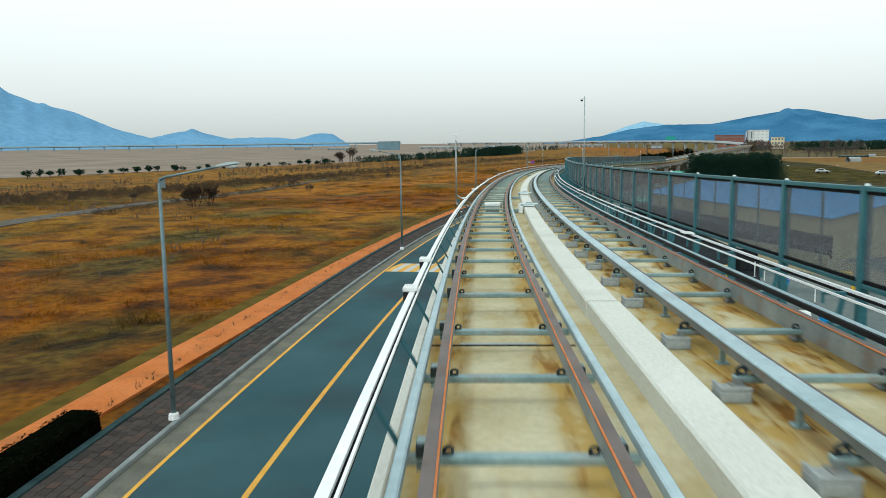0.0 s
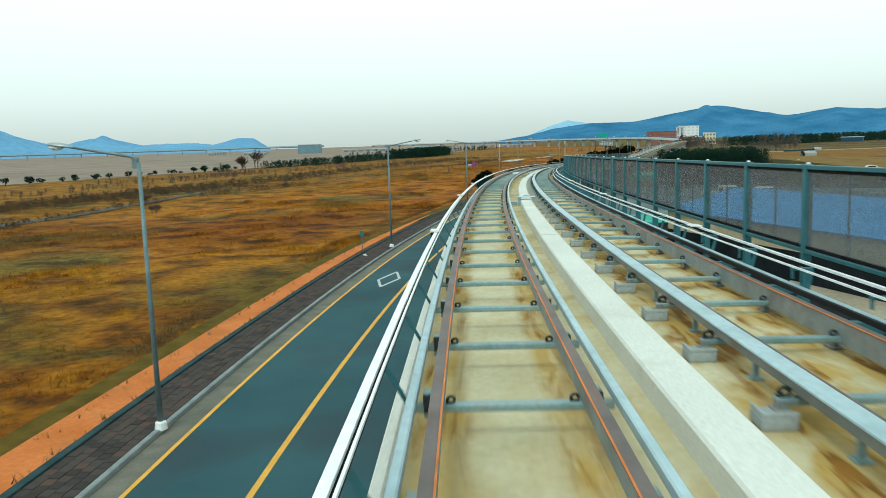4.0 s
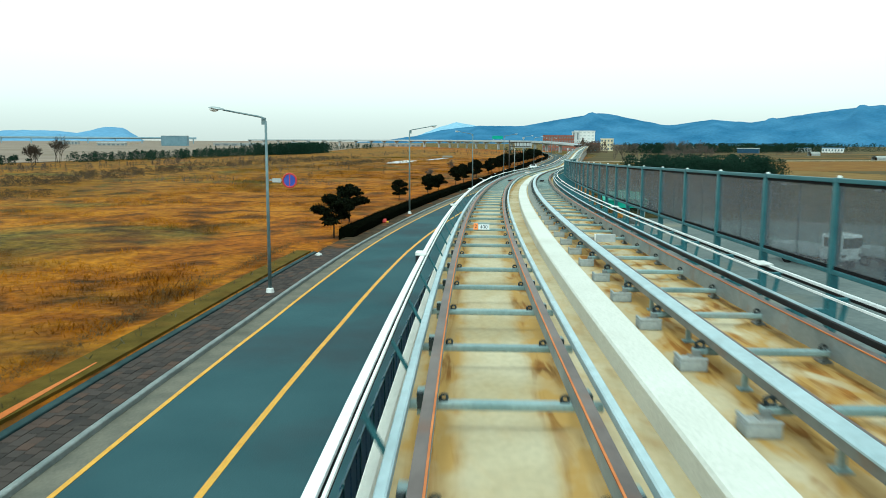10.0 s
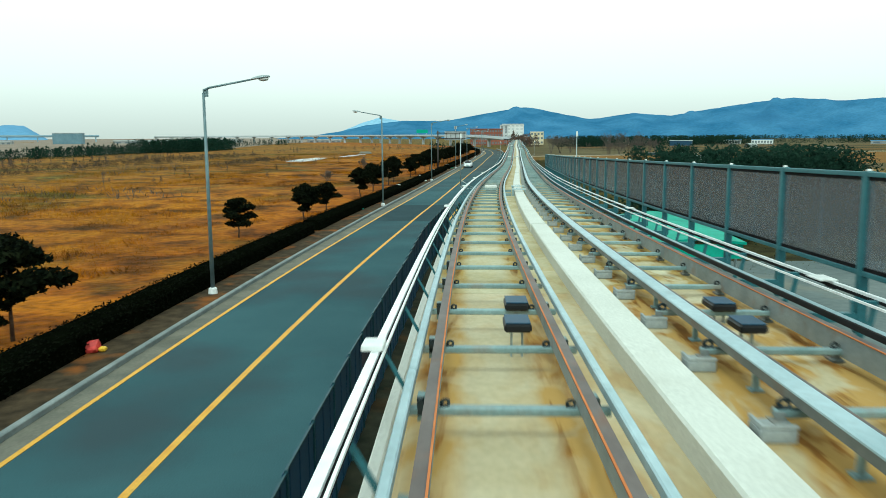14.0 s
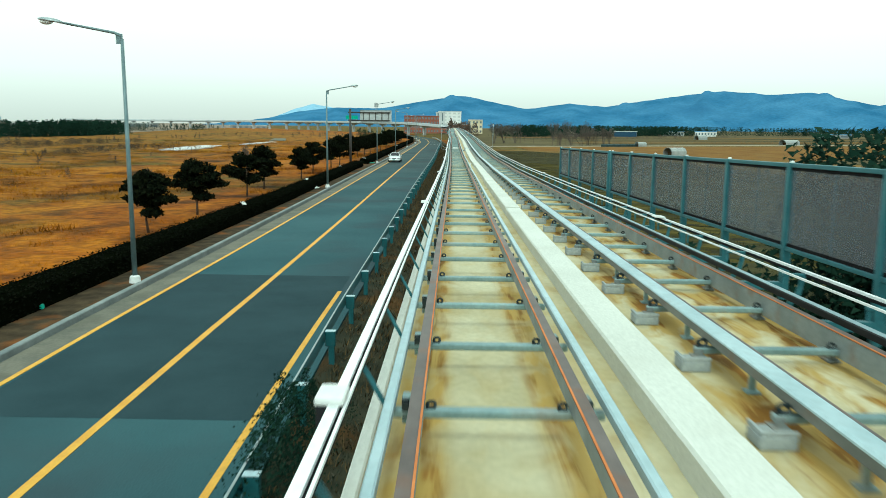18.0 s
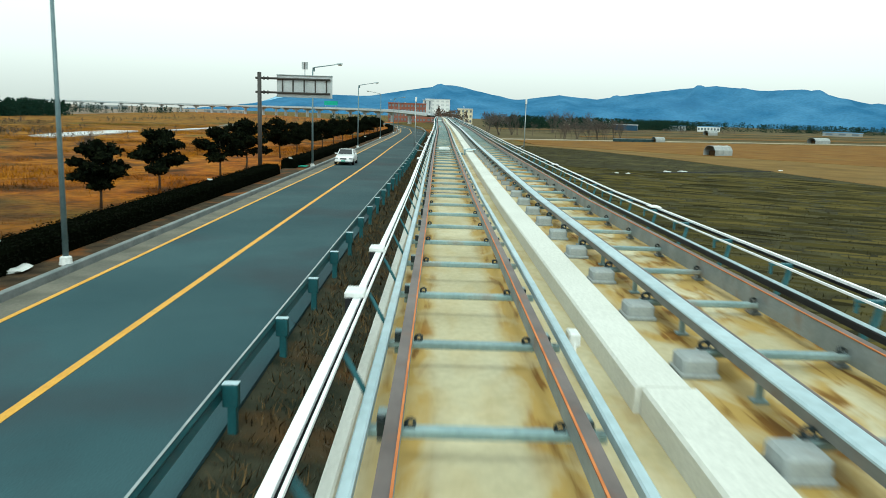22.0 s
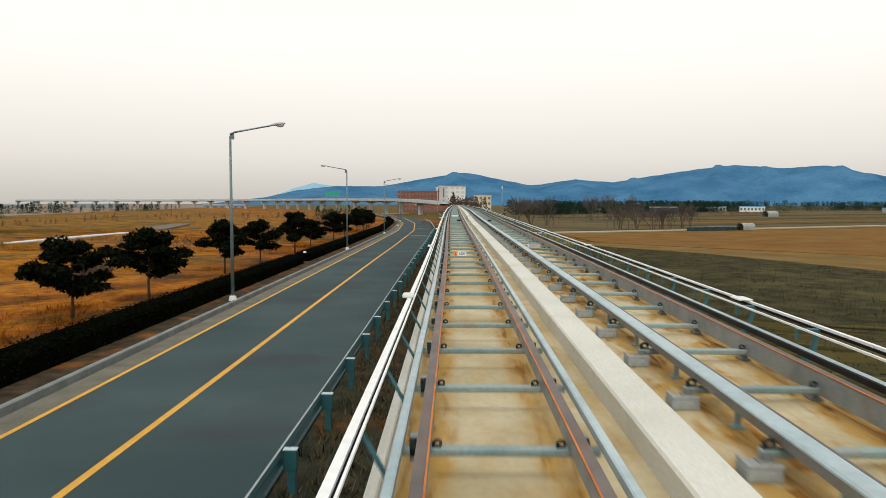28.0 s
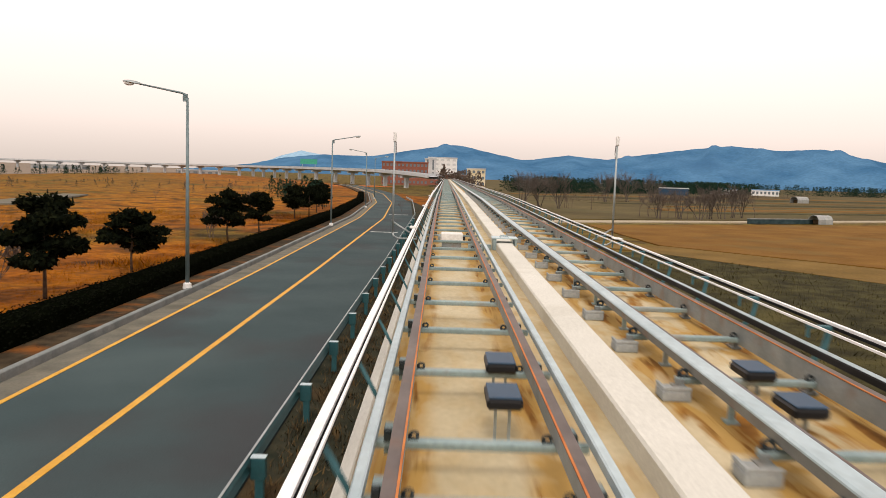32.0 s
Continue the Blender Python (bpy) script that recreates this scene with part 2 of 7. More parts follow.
# near-black for the ground below the guideway, ditch, wall foot and cabinet
M["pitch"] = material("near_black", (0.010, 0.013, 0.016), (0.022, 0.026, 0.030), 2.0, 0.85, 0.2)
M["scrub"] = material("dry_scrub", (0.045, 0.030, 0.018), (0.09, 0.06, 0.03), 0.8, 0.95, 0.3)
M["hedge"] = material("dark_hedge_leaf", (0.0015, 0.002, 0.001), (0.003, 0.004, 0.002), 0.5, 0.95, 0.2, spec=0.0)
M["bark"] = material("pine_bark", (0.05, 0.035, 0.025), (0.10, 0.07, 0.05), 0.2, 0.9, 0.3)
M["bare"] = material("bare_brushwood", (0.10, 0.075, 0.06), (0.16, 0.125, 0.105), 4.0, 0.95, 0.3)
# the blue of distance haze is put into the ridge's base colour
M["hill"] = material("hazy_blue_hill", (0.040, 0.130, 0.25), (0.080, 0.205, 0.35), 110.0, 1.0, 0.0, stain=(0.052, 0.14, 0.26), stain_size=300.0, stain_amount=0.5, spec=0.0)
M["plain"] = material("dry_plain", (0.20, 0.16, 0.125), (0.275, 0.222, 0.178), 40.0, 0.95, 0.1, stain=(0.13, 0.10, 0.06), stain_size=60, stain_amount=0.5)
# these two hills are paled further, haze again in the base colour
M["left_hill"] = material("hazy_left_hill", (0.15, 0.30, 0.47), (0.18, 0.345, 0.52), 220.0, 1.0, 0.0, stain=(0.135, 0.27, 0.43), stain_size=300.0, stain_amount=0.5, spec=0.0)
M["far_hill"] = material("hazy_pale_hill", (0.24, 0.42, 0.58), (0.29, 0.48, 0.63), 300.0, 1.0, 0.0, spec=0.0)
# the bright sky mirrored in the water is put into its pale base colour
M["water"] = material("still_pond", (0.45, 0.46, 0.45), (0.55, 0.56, 0.55), 5.0, 0.08, 0.02)
M["white"] = material("white_paint", (0.70, 0.71, 0.70), (0.80, 0.81, 0.79), 1.0, 0.5, 0.03)
M["car_white"] = material("white_car_paint", (0.74, 0.75, 0.76), (0.80, 0.81, 0.82), 2.0, 0.22, 0.0, spec=0.6)
M["glass"] = material("dark_tinted_glass", (0.012, 0.016, 0.02), (0.02, 0.026, 0.03), 1.0, 0.08, 0.0, spec=0.7)
M["tyre"] = material("tyre_rubber", (0.008, 0.008, 0.009), (0.016, 0.016, 0.017), 0.2, 0.85, 0.1)
M["chrome"] = material("bright_metal", (0.55, 0.56, 0.57), (0.65, 0.66, 0.67), 0.3, 0.25, 0.0, metal=0.9)
M["brick"] = material("red_brick_facade", (0.23, 0.085, 0.06), (0.30, 0.12, 0.085), 4.0, 0.9, 0.1)
M["red"] = material("red_plastic", (0.45, 0.03, 0.03), (0.58, 0.06, 0.05), 0.3, 0.5, 0.1)
M["orange"] = material("orange_plate", (0.75, 0.20, 0.02), (0.82, 0.26, 0.04), 0.3, 0.5, 0.02)
M["blue"] = material("blue_sheet", (0.025, 0.29, 0.70), (0.04, 0.36, 0.80), 1.5, 0.5, 0.1)
M["sign_blue"] = material("blue_sign_face", (0.03, 0.06, 0.35), (0.05, 0.09, 0.45), 0.5, 0.4, 0.0)
M["green_net"] = material("green_sheeting", (0.02, 0.26, 0.18), (0.05, 0.38, 0.27), 1.5, 0.7, 0.2)
M["navy"] = material("dark_blue_hoarding", (0.005, 0.040, 0.085), (0.010, 0.058, 0.12), 1.0, 0.5, 0.05)
M["yard"] = material("yard_paving", (0.105, 0.13, 0.13), (0.165, 0.19, 0.185), 5.0, 0.9, 0.2, stain=(0.30, 0.26, 0.17), stain_size=8, stain_amount=0.4)
M["sign_back"] = material("sign_back_sheet", (0.40, 0.43, 0.44), (0.50, 0.53, 0.54), 0.8, 0.45, 0.03, metal=0.3)
M["gantry"] = material("brown_grey_post", (0.035, 0.033, 0.030), (0.06, 0.056, 0.052), 0.8, 0.6, 0.1)
# paled for distance, with haze in the base colour
M["far_concrete"] = material("far_viaduct_concrete", (0.44, 0.47, 0.49), (0.52, 0.55, 0.56), 6.0, 0.9, 0.05)
M["green_sign"] = material("green_road_sign", (0.02, 0.30, 0.22), (0.03, 0.38, 0.28), 1.0, 0.5, 0.0)
M["yellow_cap"] = material("yellow_cap", (0.7, 0.42, 0.02), (0.8, 0.5, 0.04), 0.2, 0.5, 0.0)
M["litter"] = material("pale_litter", (0.6, 0.62, 0.6), (0.75, 0.76, 0.74), 0.3, 0.7, 0.1)
M["film"] = material("greenhouse_film", (0.24, 0.26, 0.255), (0.34, 0.36, 0.35), 1.0, 0.35, 0.15)


def deck_material(name, dark, light, ochre, rust, amount):
    """Cast concrete with rust washed down beside the rails; "across" is the place across the deck."""
    m = bpy.data.materials.new(name)
    m.use_nodes = True
    n, k = m.node_tree.nodes, m.node_tree.links
    shader = n["Principled BSDF"]
    place = n.new("ShaderNodeTexCoord")

    def clouds(scale, detail):
        t = n.new("ShaderNodeTexNoise")
        t.inputs["Scale"].default_value, t.inputs["Detail"].default_value = scale, detail
        k.new(place.outputs["Object"], t.inputs["Vector"])
        return t.outputs["Fac"]

    def calc(kind, a, b=0.0, c=0.0):
        x = n.new("ShaderNodeMath")
        x.operation = kind
        for socket, v in zip(x.inputs, (a, b, c)):
            if isinstance(v, bpy.types.NodeSocket):
                k.new(v, socket)
            else:
                socket.default_value = v
        return x.outputs[0]

    def smooth(v, a, b):
        x = n.new("ShaderNodeMapRange")
        x.interpolation_type = "SMOOTHSTEP"
        x.inputs["From Min"].default_value, x.inputs["From Max"].default_value = a, b
        k.new(v, x.inputs["Value"])
        return x.outputs["Result"]

    def mix(fac, a, b, mode="MIX"):
        x = n.new("ShaderNodeMixRGB")
        x.blend_type = mode
        for socket, v in zip(("Fac", "Color1", "Color2"), (fac, a, b)):
            if isinstance(v, bpy.types.NodeSocket):
                k.new(v, x.inputs[socket])
            elif isinstance(v, float):
                x.inputs[socket].default_value = v
            else:
                x.inputs[socket].default_value = (*v, 1)
        return x.outputs["Color"]

    l = n.new("ShaderNodeAttribute")
    l.attribute_name = "across"
    run = n.new("ShaderNodeAttribute")
    run.attribute_name = "along"

    def streaks(wide, long, detail):
        join = n.new("ShaderNodeCombineXYZ")
        k.new(calc("MULTIPLY", l.outputs["Fac"], wide), join.inputs[0])
        k.new(calc("MULTIPLY", run.outputs["Fac"], long), join.inputs[1])
        t = n.new("ShaderNodeTexNoise")
        t.inputs["Scale"].default_value, t.inputs["Detail"].default_value, t.inputs["Distortion"].default_value = 1.0, detail, 0.6
        k.new(join.outputs[0], t.inputs["Vector"])
        return t.outputs["Fac"]

    near = calc("ABSOLUTE", calc("SUBTRACT", l.outputs["Fac"], 0.295))
    far_side = calc("ABSOLUTE", calc("SUBTRACT", l.outputs["Fac"], 2.69))
    d = calc("MINIMUM", near, far_side)
    # an ochre wash at the rail feet, and runs of darker rust along it; the far track is stained all over
    foot = calc("MULTIPLY", smooth(d, 0.22, 0.44), calc("SUBTRACT", 1.0, calc("MULTIPLY", smooth(d, 0.56, 0.75), 0.85)))
    other = smooth(l.outputs["Fac"], 1.78, 1.95)
    runs = smooth(streaks(7.0, 0.8, 5.0), 0.47, 0.66)
    blots = smooth(streaks(3.0, 1.3, 4.0), 0.42, 0.66)
    pale = calc("ADD", calc("MULTIPLY", foot, calc("ADD", calc("MULTIPLY", blots, 0.45), 0.50)), calc("MULTIPLY", blots, calc("ADD", calc("MULTIPLY", other, 0.60), 0.16)))
    pale = calc("MINIMUM", calc("MULTIPLY", pale, amount), 0.85)
    fac = calc("MULTIPLY", calc("MULTIPLY", foot, runs), calc("ADD", calc("MULTIPLY", blots, 0.5), 0.40))
    fac = calc("ADD", fac, calc("MULTIPLY", calc("MULTIPLY", runs, blots), calc("ADD", calc("MULTIPLY", other, 0.70), 0.06)))
    fac = calc("MINIMUM", calc("MULTIPLY", fac, amount), 0.9)
    colour = mix(smooth(clouds(0.7, 5.0), 0.3, 0.7), dark, light)
    grain = clouds(16.0, 5.0)
    colour = mix(0.3, colour, mix(smooth(grain, 0.3, 0.7), (0.7, 0.7, 0.7), (1.15, 1.15, 1.15)), "MULTIPLY")
    tone = mix(smooth(clouds(3.0, 4.0), 0.35, 0.65), rust, tuple(v * 0.55 for v in rust))
    colour = mix(pale, colour, ochre)
    colour = mix(fac, colour, tone)
    k.new(colour, shader.inputs["Base Color"])
    shader.inputs["Roughness"].default_value, shader.inputs["Specular IOR Level"].default_value = 0.85, 0.15
    b = n.new("ShaderNodeBump")
    b.inputs["Strength"].default_value, b.inputs["Distance"].default_value = 0.12, 0.01
    k.new(grain, b.inputs["Height"])
    k.new(b.outputs["Normal"], shader.inputs["Normal"])
    return m


M["deck"] = deck_material("stained_deck_concrete", (0.45, 0.395, 0.235), (0.62, 0.57, 0.395), (0.42, 0.265, 0.052), (0.26, 0.115, 0.018), 1.15)
M["deck_rusty"] = deck_material("rusty_deck_concrete", (0.455, 0.38, 0.23), (0.61, 0.54, 0.375), (0.44, 0.25, 0.048), (0.29, 0.115, 0.016), 1.25)


def smoky_panel():
    """A tinted sheet that lets part of the light through."""
    m = M["panel"]
    n, k = m.node_tree.nodes, m.node_tree.links
    clear = n.new("ShaderNodeBsdfTransparent")
    clear.inputs["Color"].default_value = (0.76, 0.82, 0.83, 1)
    both = n.new("ShaderNodeMixShader")
    both.inputs["Fac"].default_value = 0.44
    k.new(clear.outputs[0], both.inputs[1])
    k.new(n["Principled BSDF"].outputs[0], both.inputs[2])
    k.new(both.outputs[0], n["Material Output"].inputs["Surface"])


smoky_panel()


def blade_material(name, tones, rough=0.9):
    """Leaves and blades: each island takes one of a run of tones."""
    m = bpy.data.materials.new(name)
    m.use_nodes = True
    n, k = m.node_tree.nodes, m.node_tree.links
    own = n.new("ShaderNodeNewGeometry")
    ramp = n.new("ShaderNodeValToRGB")
    while len(ramp.color_ramp.elements) < len(tones):
        ramp.color_ramp.elements.new(0.5)
    for i, (e, c) in enumerate(zip(ramp.color_ramp.elements, tones)):
        e.position, e.color = i / (len(tones) - 1), (*c, 1)
    k.new(own.outputs["Random Per Island"], ramp.inputs["Fac"])
    k.new(ramp.outputs["Color"], n["Principled BSDF"].inputs["Base Color"])
    n["Principled BSDF"].inputs["Roughness"].default_value = rough
    n["Principled BSDF"].inputs["Specular IOR Level"].default_value = 0.03
    return m


def marsh_material(name, lift=1.0, islands=False):
    """Dry marsh grass: gold, orange, olive and dark hollows in drifting patches."""
    m = bpy.data.materials.new(name)
    m.use_nodes = True
    n, k = m.node_tree.nodes, m.node_tree.links
    shader = n["Principled BSDF"]
    place = n.new("ShaderNodeTexCoord")

    def clouds(scale, detail, twist=0.0, shift=0.0):
        mp = n.new("ShaderNodeMapping")
        mp.inputs["Location"].default_value = (shift, shift * 0.7, 0)
        k.new(place.outputs["Object"], mp.inputs["Vector"])
        t = n.new("ShaderNodeTexNoise")
        t.inputs["Scale"].default_value, t.inputs["Detail"].default_value, t.inputs["Distortion"].default_value = scale, detail, twist
        k.new(mp.outputs["Vector"], t.inputs["Vector"])
        return t.outputs["Fac"]

    def tones(value, stops):
        r = n.new("ShaderNodeValToRGB")
        while len(r.color_ramp.elements) < len(stops):
            r.color_ramp.elements.new(0.5)
        for e, (p, c) in zip(r.color_ramp.elements, stops):
            e.position, e.color = p, (*[v * lift for v in c], 1)
        k.new(value, r.inputs["Fac"])
        return r.outputs["Color"]

    def mix(fac, a, b, mode="MIX"):
        x = n.new("ShaderNodeMixRGB")
        x.blend_type = mode
        for socket, value in zip(("Fac", "Color1", "Color2"), (fac, a, b)):
            if isinstance(value, bpy.types.NodeSocket):
                k.new(value, x.inputs[socket])
            elif isinstance(value, float):
                x.inputs[socket].default_value = value
            else:
                x.inputs[socket].default_value = (*value, 1)
        return x.outputs["Color"]

    gold = tones(clouds(0.24, 7.0, 0.5), [(0.30, (0.050, 0.024, 0.004)), (0.40, (0.130, 0.050, 0.004)), (0.48, (0.24, 0.084, 0.003)), (0.58, (0.34, 0.140, 0.006)), (0.72, (0.20, 0.080, 0.004))])
    dull = tones(clouds(0.30, 6.0, 0.4, 40.0), [(0.34, (0.028, 0.022, 0.007)), (0.46, (0.080, 0.058, 0.014)), (0.57, (0.155, 0.115, 0.022)), (0.68, (0.060, 0.050, 0.014))])
    fac = n.new("ShaderNodeMapRange")
    fac.inputs["From Min"].default_value, fac.inputs["From Max"].default_value = 0.49, 0.62
    # more olive and grey growth where the ride begins, more gold further on
    apart = n.new("ShaderNodeSeparateXYZ")
    k.new(place.outputs["Object"], apart.inputs[0])
    along = n.new("ShaderNodeMapRange")
    for socket, value in zip(("From Min", "From Max", "To Min", "To Max"), (60.0, 170.0, 0.0, -0.05)):
        along.inputs[socket].default_value = value
    k.new(apart.outputs["Y"], along.inputs["Value"])
    both = n.new("ShaderNodeMath")
    k.new(clouds(0.045, 4.0, 0.8, 11.0), both.inputs[0])
    k.new(along.outputs["Result"], both.inputs[1])
    k.new(both.outputs[0], fac.inputs["Value"])
    colour = mix(fac.outputs["Result"], gold, dull)
    grain = clouds(2.0, 5.0)
    colour = mix(0.6, colour, tones(grain, [(0.34, (0.36 / lift,) * 3), (0.52, (0.95 / lift,) * 3), (0.70, (1.4 / lift,) * 3)]), "MULTIPLY")
    # multiplied darker and rust-brown beside the first stretch, easing off further on
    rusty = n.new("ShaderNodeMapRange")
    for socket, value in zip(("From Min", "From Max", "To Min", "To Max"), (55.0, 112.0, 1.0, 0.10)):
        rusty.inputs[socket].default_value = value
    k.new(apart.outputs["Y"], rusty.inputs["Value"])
    # aside: metres from the middle of the road, to its left
    line = [(-30, -6.9), (20, -5.9), (61, -2.0), (100, 5.2), (130, 12.7), (159, 21.7), (196, 36.3), (252, 60.2), (325, 91.9), (435, 138.8)]
    bend = n.new("ShaderNodeFloatCurve")
    curve = bend.mapping.curves[0]
    while len(curve.points) < len(line):
        curve.points.new(0.5, 0.5)
    for point, (y, x) in zip(curve.points, line):
        point.location, point.handle_type = ((y + 50.0) / 600.0, (x + 20.0) / 220.0), "VECTOR"
    bend.mapping.update()

    def reach(value, a, b, c, d):
        x = n.new("ShaderNodeMapRange")
        for socket, v in zip(("From Min", "From Max", "To Min", "To Max"), (a, b, c, d)):
            x.inputs[socket].default_value = v
        k.new(value, x.inputs["Value"])
        return x.outputs["Result"]

    def calc(kind, a, b):
        x = n.new("ShaderNodeMath")
        x.operation = kind
        for socket, v in zip(x.inputs, (a, b)):
            if isinstance(v, bpy.types.NodeSocket):
                k.new(v, socket)
            else:
                socket.default_value = v
        return x.outputs[0]

    k.new(reach(apart.outputs["Y"], -50.0, 550.0, 0.0, 1.0), bend.inputs["Value"])
    aside = calc("SUBTRACT", reach(bend.outputs[0], 0.0, 1.0, -20.0, 200.0), apart.outputs["X"])
    aside = calc("ADD", aside, reach(clouds(0.10, 3.0, 0.4, 57.0), 0.3, 0.7, -5.0, 5.0))
    # a strip beside the pavement stays gold, without the rust-brown tint
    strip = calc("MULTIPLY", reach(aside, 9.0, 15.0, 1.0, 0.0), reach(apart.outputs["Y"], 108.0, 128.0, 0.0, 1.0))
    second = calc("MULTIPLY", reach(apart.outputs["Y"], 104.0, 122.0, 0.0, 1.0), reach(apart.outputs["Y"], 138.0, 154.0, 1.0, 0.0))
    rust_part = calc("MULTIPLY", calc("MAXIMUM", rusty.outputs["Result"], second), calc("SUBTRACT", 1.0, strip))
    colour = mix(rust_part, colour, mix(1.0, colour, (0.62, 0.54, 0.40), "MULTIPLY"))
    # greener where the ride begins
    colour = mix(calc("MULTIPLY", reach(apart.outputs["Y"], 66.0, 86.0, 0.0, 1.0), reach(apart.outputs["Y"], 95.0, 130.0, 1.0, 0.0)), colour, mix(1.0, colour, (0.92, 1.04, 0.95), "MULTIPLY"))
    # deep rust behind the hedge, gold beyond it
    behind = calc("MULTIPLY", reach(aside, 13.0, 22.0, 1.0, 0.0), reach(apart.outputs["Y"], 150.0, 172.0, 0.0, 0.8))
    colour = mix(behind, colour, mix(1.0, colour, (0.92, 0.76, 0.50), "MULTIPLY"))
    colour = mix(reach(apart.outputs["Y"], 105.0, 135.0, 0.0, 0.8), colour, mix(1.0, colour, (1.12, 1.06, 0.86), "MULTIPLY"))
    drift = clouds(0.022, 3.0, 0.6, 23.0)
    colour = mix(0.55, colour, tones(drift, [(0.38, (0.62 / lift, 0.58 / lift, 0.50 / lift)), (0.50, (1.0 / lift,) * 3), (0.64, (1.12 / lift, 1.10 / lift, 1.0 / lift))]), "MULTIPLY")
    # beyond the gold the marsh turns to dull olive and grey-brown sedge
    away = reach(aside, 34.0, 75.0, 0.0, 0.62)
    colour = mix(away, colour, mix(1.0, mix(0.6, colour, dull), (0.95, 1.06, 1.0), "MULTIPLY"))
    # on the other side of the guideway the ground is plain olive-brown farmland
    colour = mix(reach(aside, -22.0, -8.0, 0.9, 0.0), colour, mix(1.0, dull, (0.95, 1.0, 1.1), "MULTIPLY"))
    if islands:
        own = n.new("ShaderNodeNewGeometry")
        colour = mix(1.0, colour, tones(own.outputs["Random Per Island"], [(0.0, (0.86 / lift,) * 3), (0.6, (1.0 / lift,) * 3), (1.0, (1.20 / lift,) * 3)]), "MULTIPLY")
    else:
        b = n.new("ShaderNodeBump")
        b.inputs["Strength"].default_value, b.inputs["Distance"].default_value = 0.6, 0.25
        k.new(grain, b.inputs["Height"])
        k.new(b.outputs["Normal"], shader.inputs["Normal"])
    k.new(colour, shader.inputs["Base Color"])
    shader.inputs["Roughness"].default_value, shader.inputs["Specular IOR Level"].default_value = 0.95, 0.1
    return m


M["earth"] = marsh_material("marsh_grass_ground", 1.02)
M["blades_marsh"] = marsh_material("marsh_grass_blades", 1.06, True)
M["weeds"] = blade_material("dead_weeds", [(0.022, 0.020, 0.015), (0.050, 0.042, 0.028), (0.095, 0.062, 0.028), (0.040, 0.046, 0.024), (0.15, 0.13, 0.10)])
M["field_weeds"] = blade_material("field_weeds", [(0.022, 0.020, 0.010), (0.052, 0.046, 0.018), (0.105, 0.085, 0.028), (0.036, 0.034, 0.013)])
M["needles"] = blade_material("pine_needle_tufts", [(0.003, 0.005, 0.003), (0.005, 0.008, 0.004), (0.011, 0.014, 0.006), (0.004, 0.006, 0.003)])
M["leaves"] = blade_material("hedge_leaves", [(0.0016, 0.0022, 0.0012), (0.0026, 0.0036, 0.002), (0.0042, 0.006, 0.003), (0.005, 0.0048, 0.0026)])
M["woodland"] = blade_material("far_conifers", [(0.006, 0.018, 0.012), (0.010, 0.027, 0.018), (0.017, 0.038, 0.024)])
M["thicket"] = blade_material("leafless_thicket", [(0.034, 0.026, 0.018), (0.055, 0.041, 0.027), (0.080, 0.057, 0.036), (0.048, 0.038, 0.028)])
M["scrub_blades"] = blade_material("dry_roadside_scrub", [(0.050, 0.034, 0.018), (0.10, 0.066, 0.030), (0.16, 0.105, 0.045), (0.085, 0.062, 0.036)])
M["mown"] = material("olive_mown_grass", (0.070, 0.050, 0.008), (0.125, 0.085, 0.015), 1.2, 0.95, 0.4, stain=(0.12, 0.058, 0.008), stain_size=2.0, stain_amount=0.5, fine=20)
M["brush"] = blade_material("bare_twigs", [(0.055, 0.040, 0.030), (0.09, 0.065, 0.05), (0.12, 0.09, 0.07)])


# ---- the plan: everything is set out along the guideway ----
# s runs along the line, l to its right, h below the line of sight RISE.
HEAD = [0.09, 2.46, 4.67, 7.35, 9.76, 12.18, 14.92, 17.52, 19.78, 21.97, 23.59, 23.74, 23.64, 23.39, 23.50, 23.70, 23.41, 23.05, 23.22, 23.39, 23.56]
RISE = [9.53, 9.08, 8.68, 8.39, 8.05, 7.64, 7.25, 6.85, 6.44, 6.03, 5.61, 5.22, 4.88, 4.71, 4.79, 4.91, 5.08, 5.23, 5.38, 5.53, 5.69]
KNOT = 20.0
S_MIN, S_MAX = -60, 900
_s = np.arange(S_MIN, S_MAX + 1.0)
_h = np.radians(np.interp(_s, np.arange(len(HEAD)) * KNOT, HEAD))
_x = np.concatenate([[0], np.cumsum((np.sin(_h[1:]) + np.sin(_h[:-1])) / 2)])
_y = np.concatenate([[0], np.cumsum((np.cos(_h[1:]) + np.cos(_h[:-1])) / 2)])
_x, _y = _x - _x[-S_MIN], _y - _y[-S_MIN]


def heading(s):
    return float(np.interp(s, _s, _h))


def level(s):
    if s < 0:
        return RISE[0] - s * (RISE[0] - RISE[1]) / KNOT
    return float(np.interp(s, np.arange(len(RISE)) * KNOT, RISE))


def at(s, l=0.0, z=0.0):
    a = heading(s)
    return Vector((float(np.interp(s, _s, _x)) + l * math.cos(a), float(np.interp(s, _s, _y)) - l * math.sin(a), z))


def under(s, l, h):
    return at(s, l, level(s) - h)


def stand(s, l=0.0, z=0.0, turn=0.0):
    """The pose of a thing set square to the line at s."""
    return Matrix.Translation(at(s, l, z)) @ Matrix.Rotation(radians(turn) - heading(s), 4, "Z")


def hang(s, l, h, turn=0.0):
    slope = (level(s + 2) - level(s - 2)) / 4
    return Matrix.Translation(under(s, l, h)) @ Matrix.Rotation(radians(turn) - heading(s), 4, "Z") @ Matrix.Rotation(math.atan(slope), 4, "X")


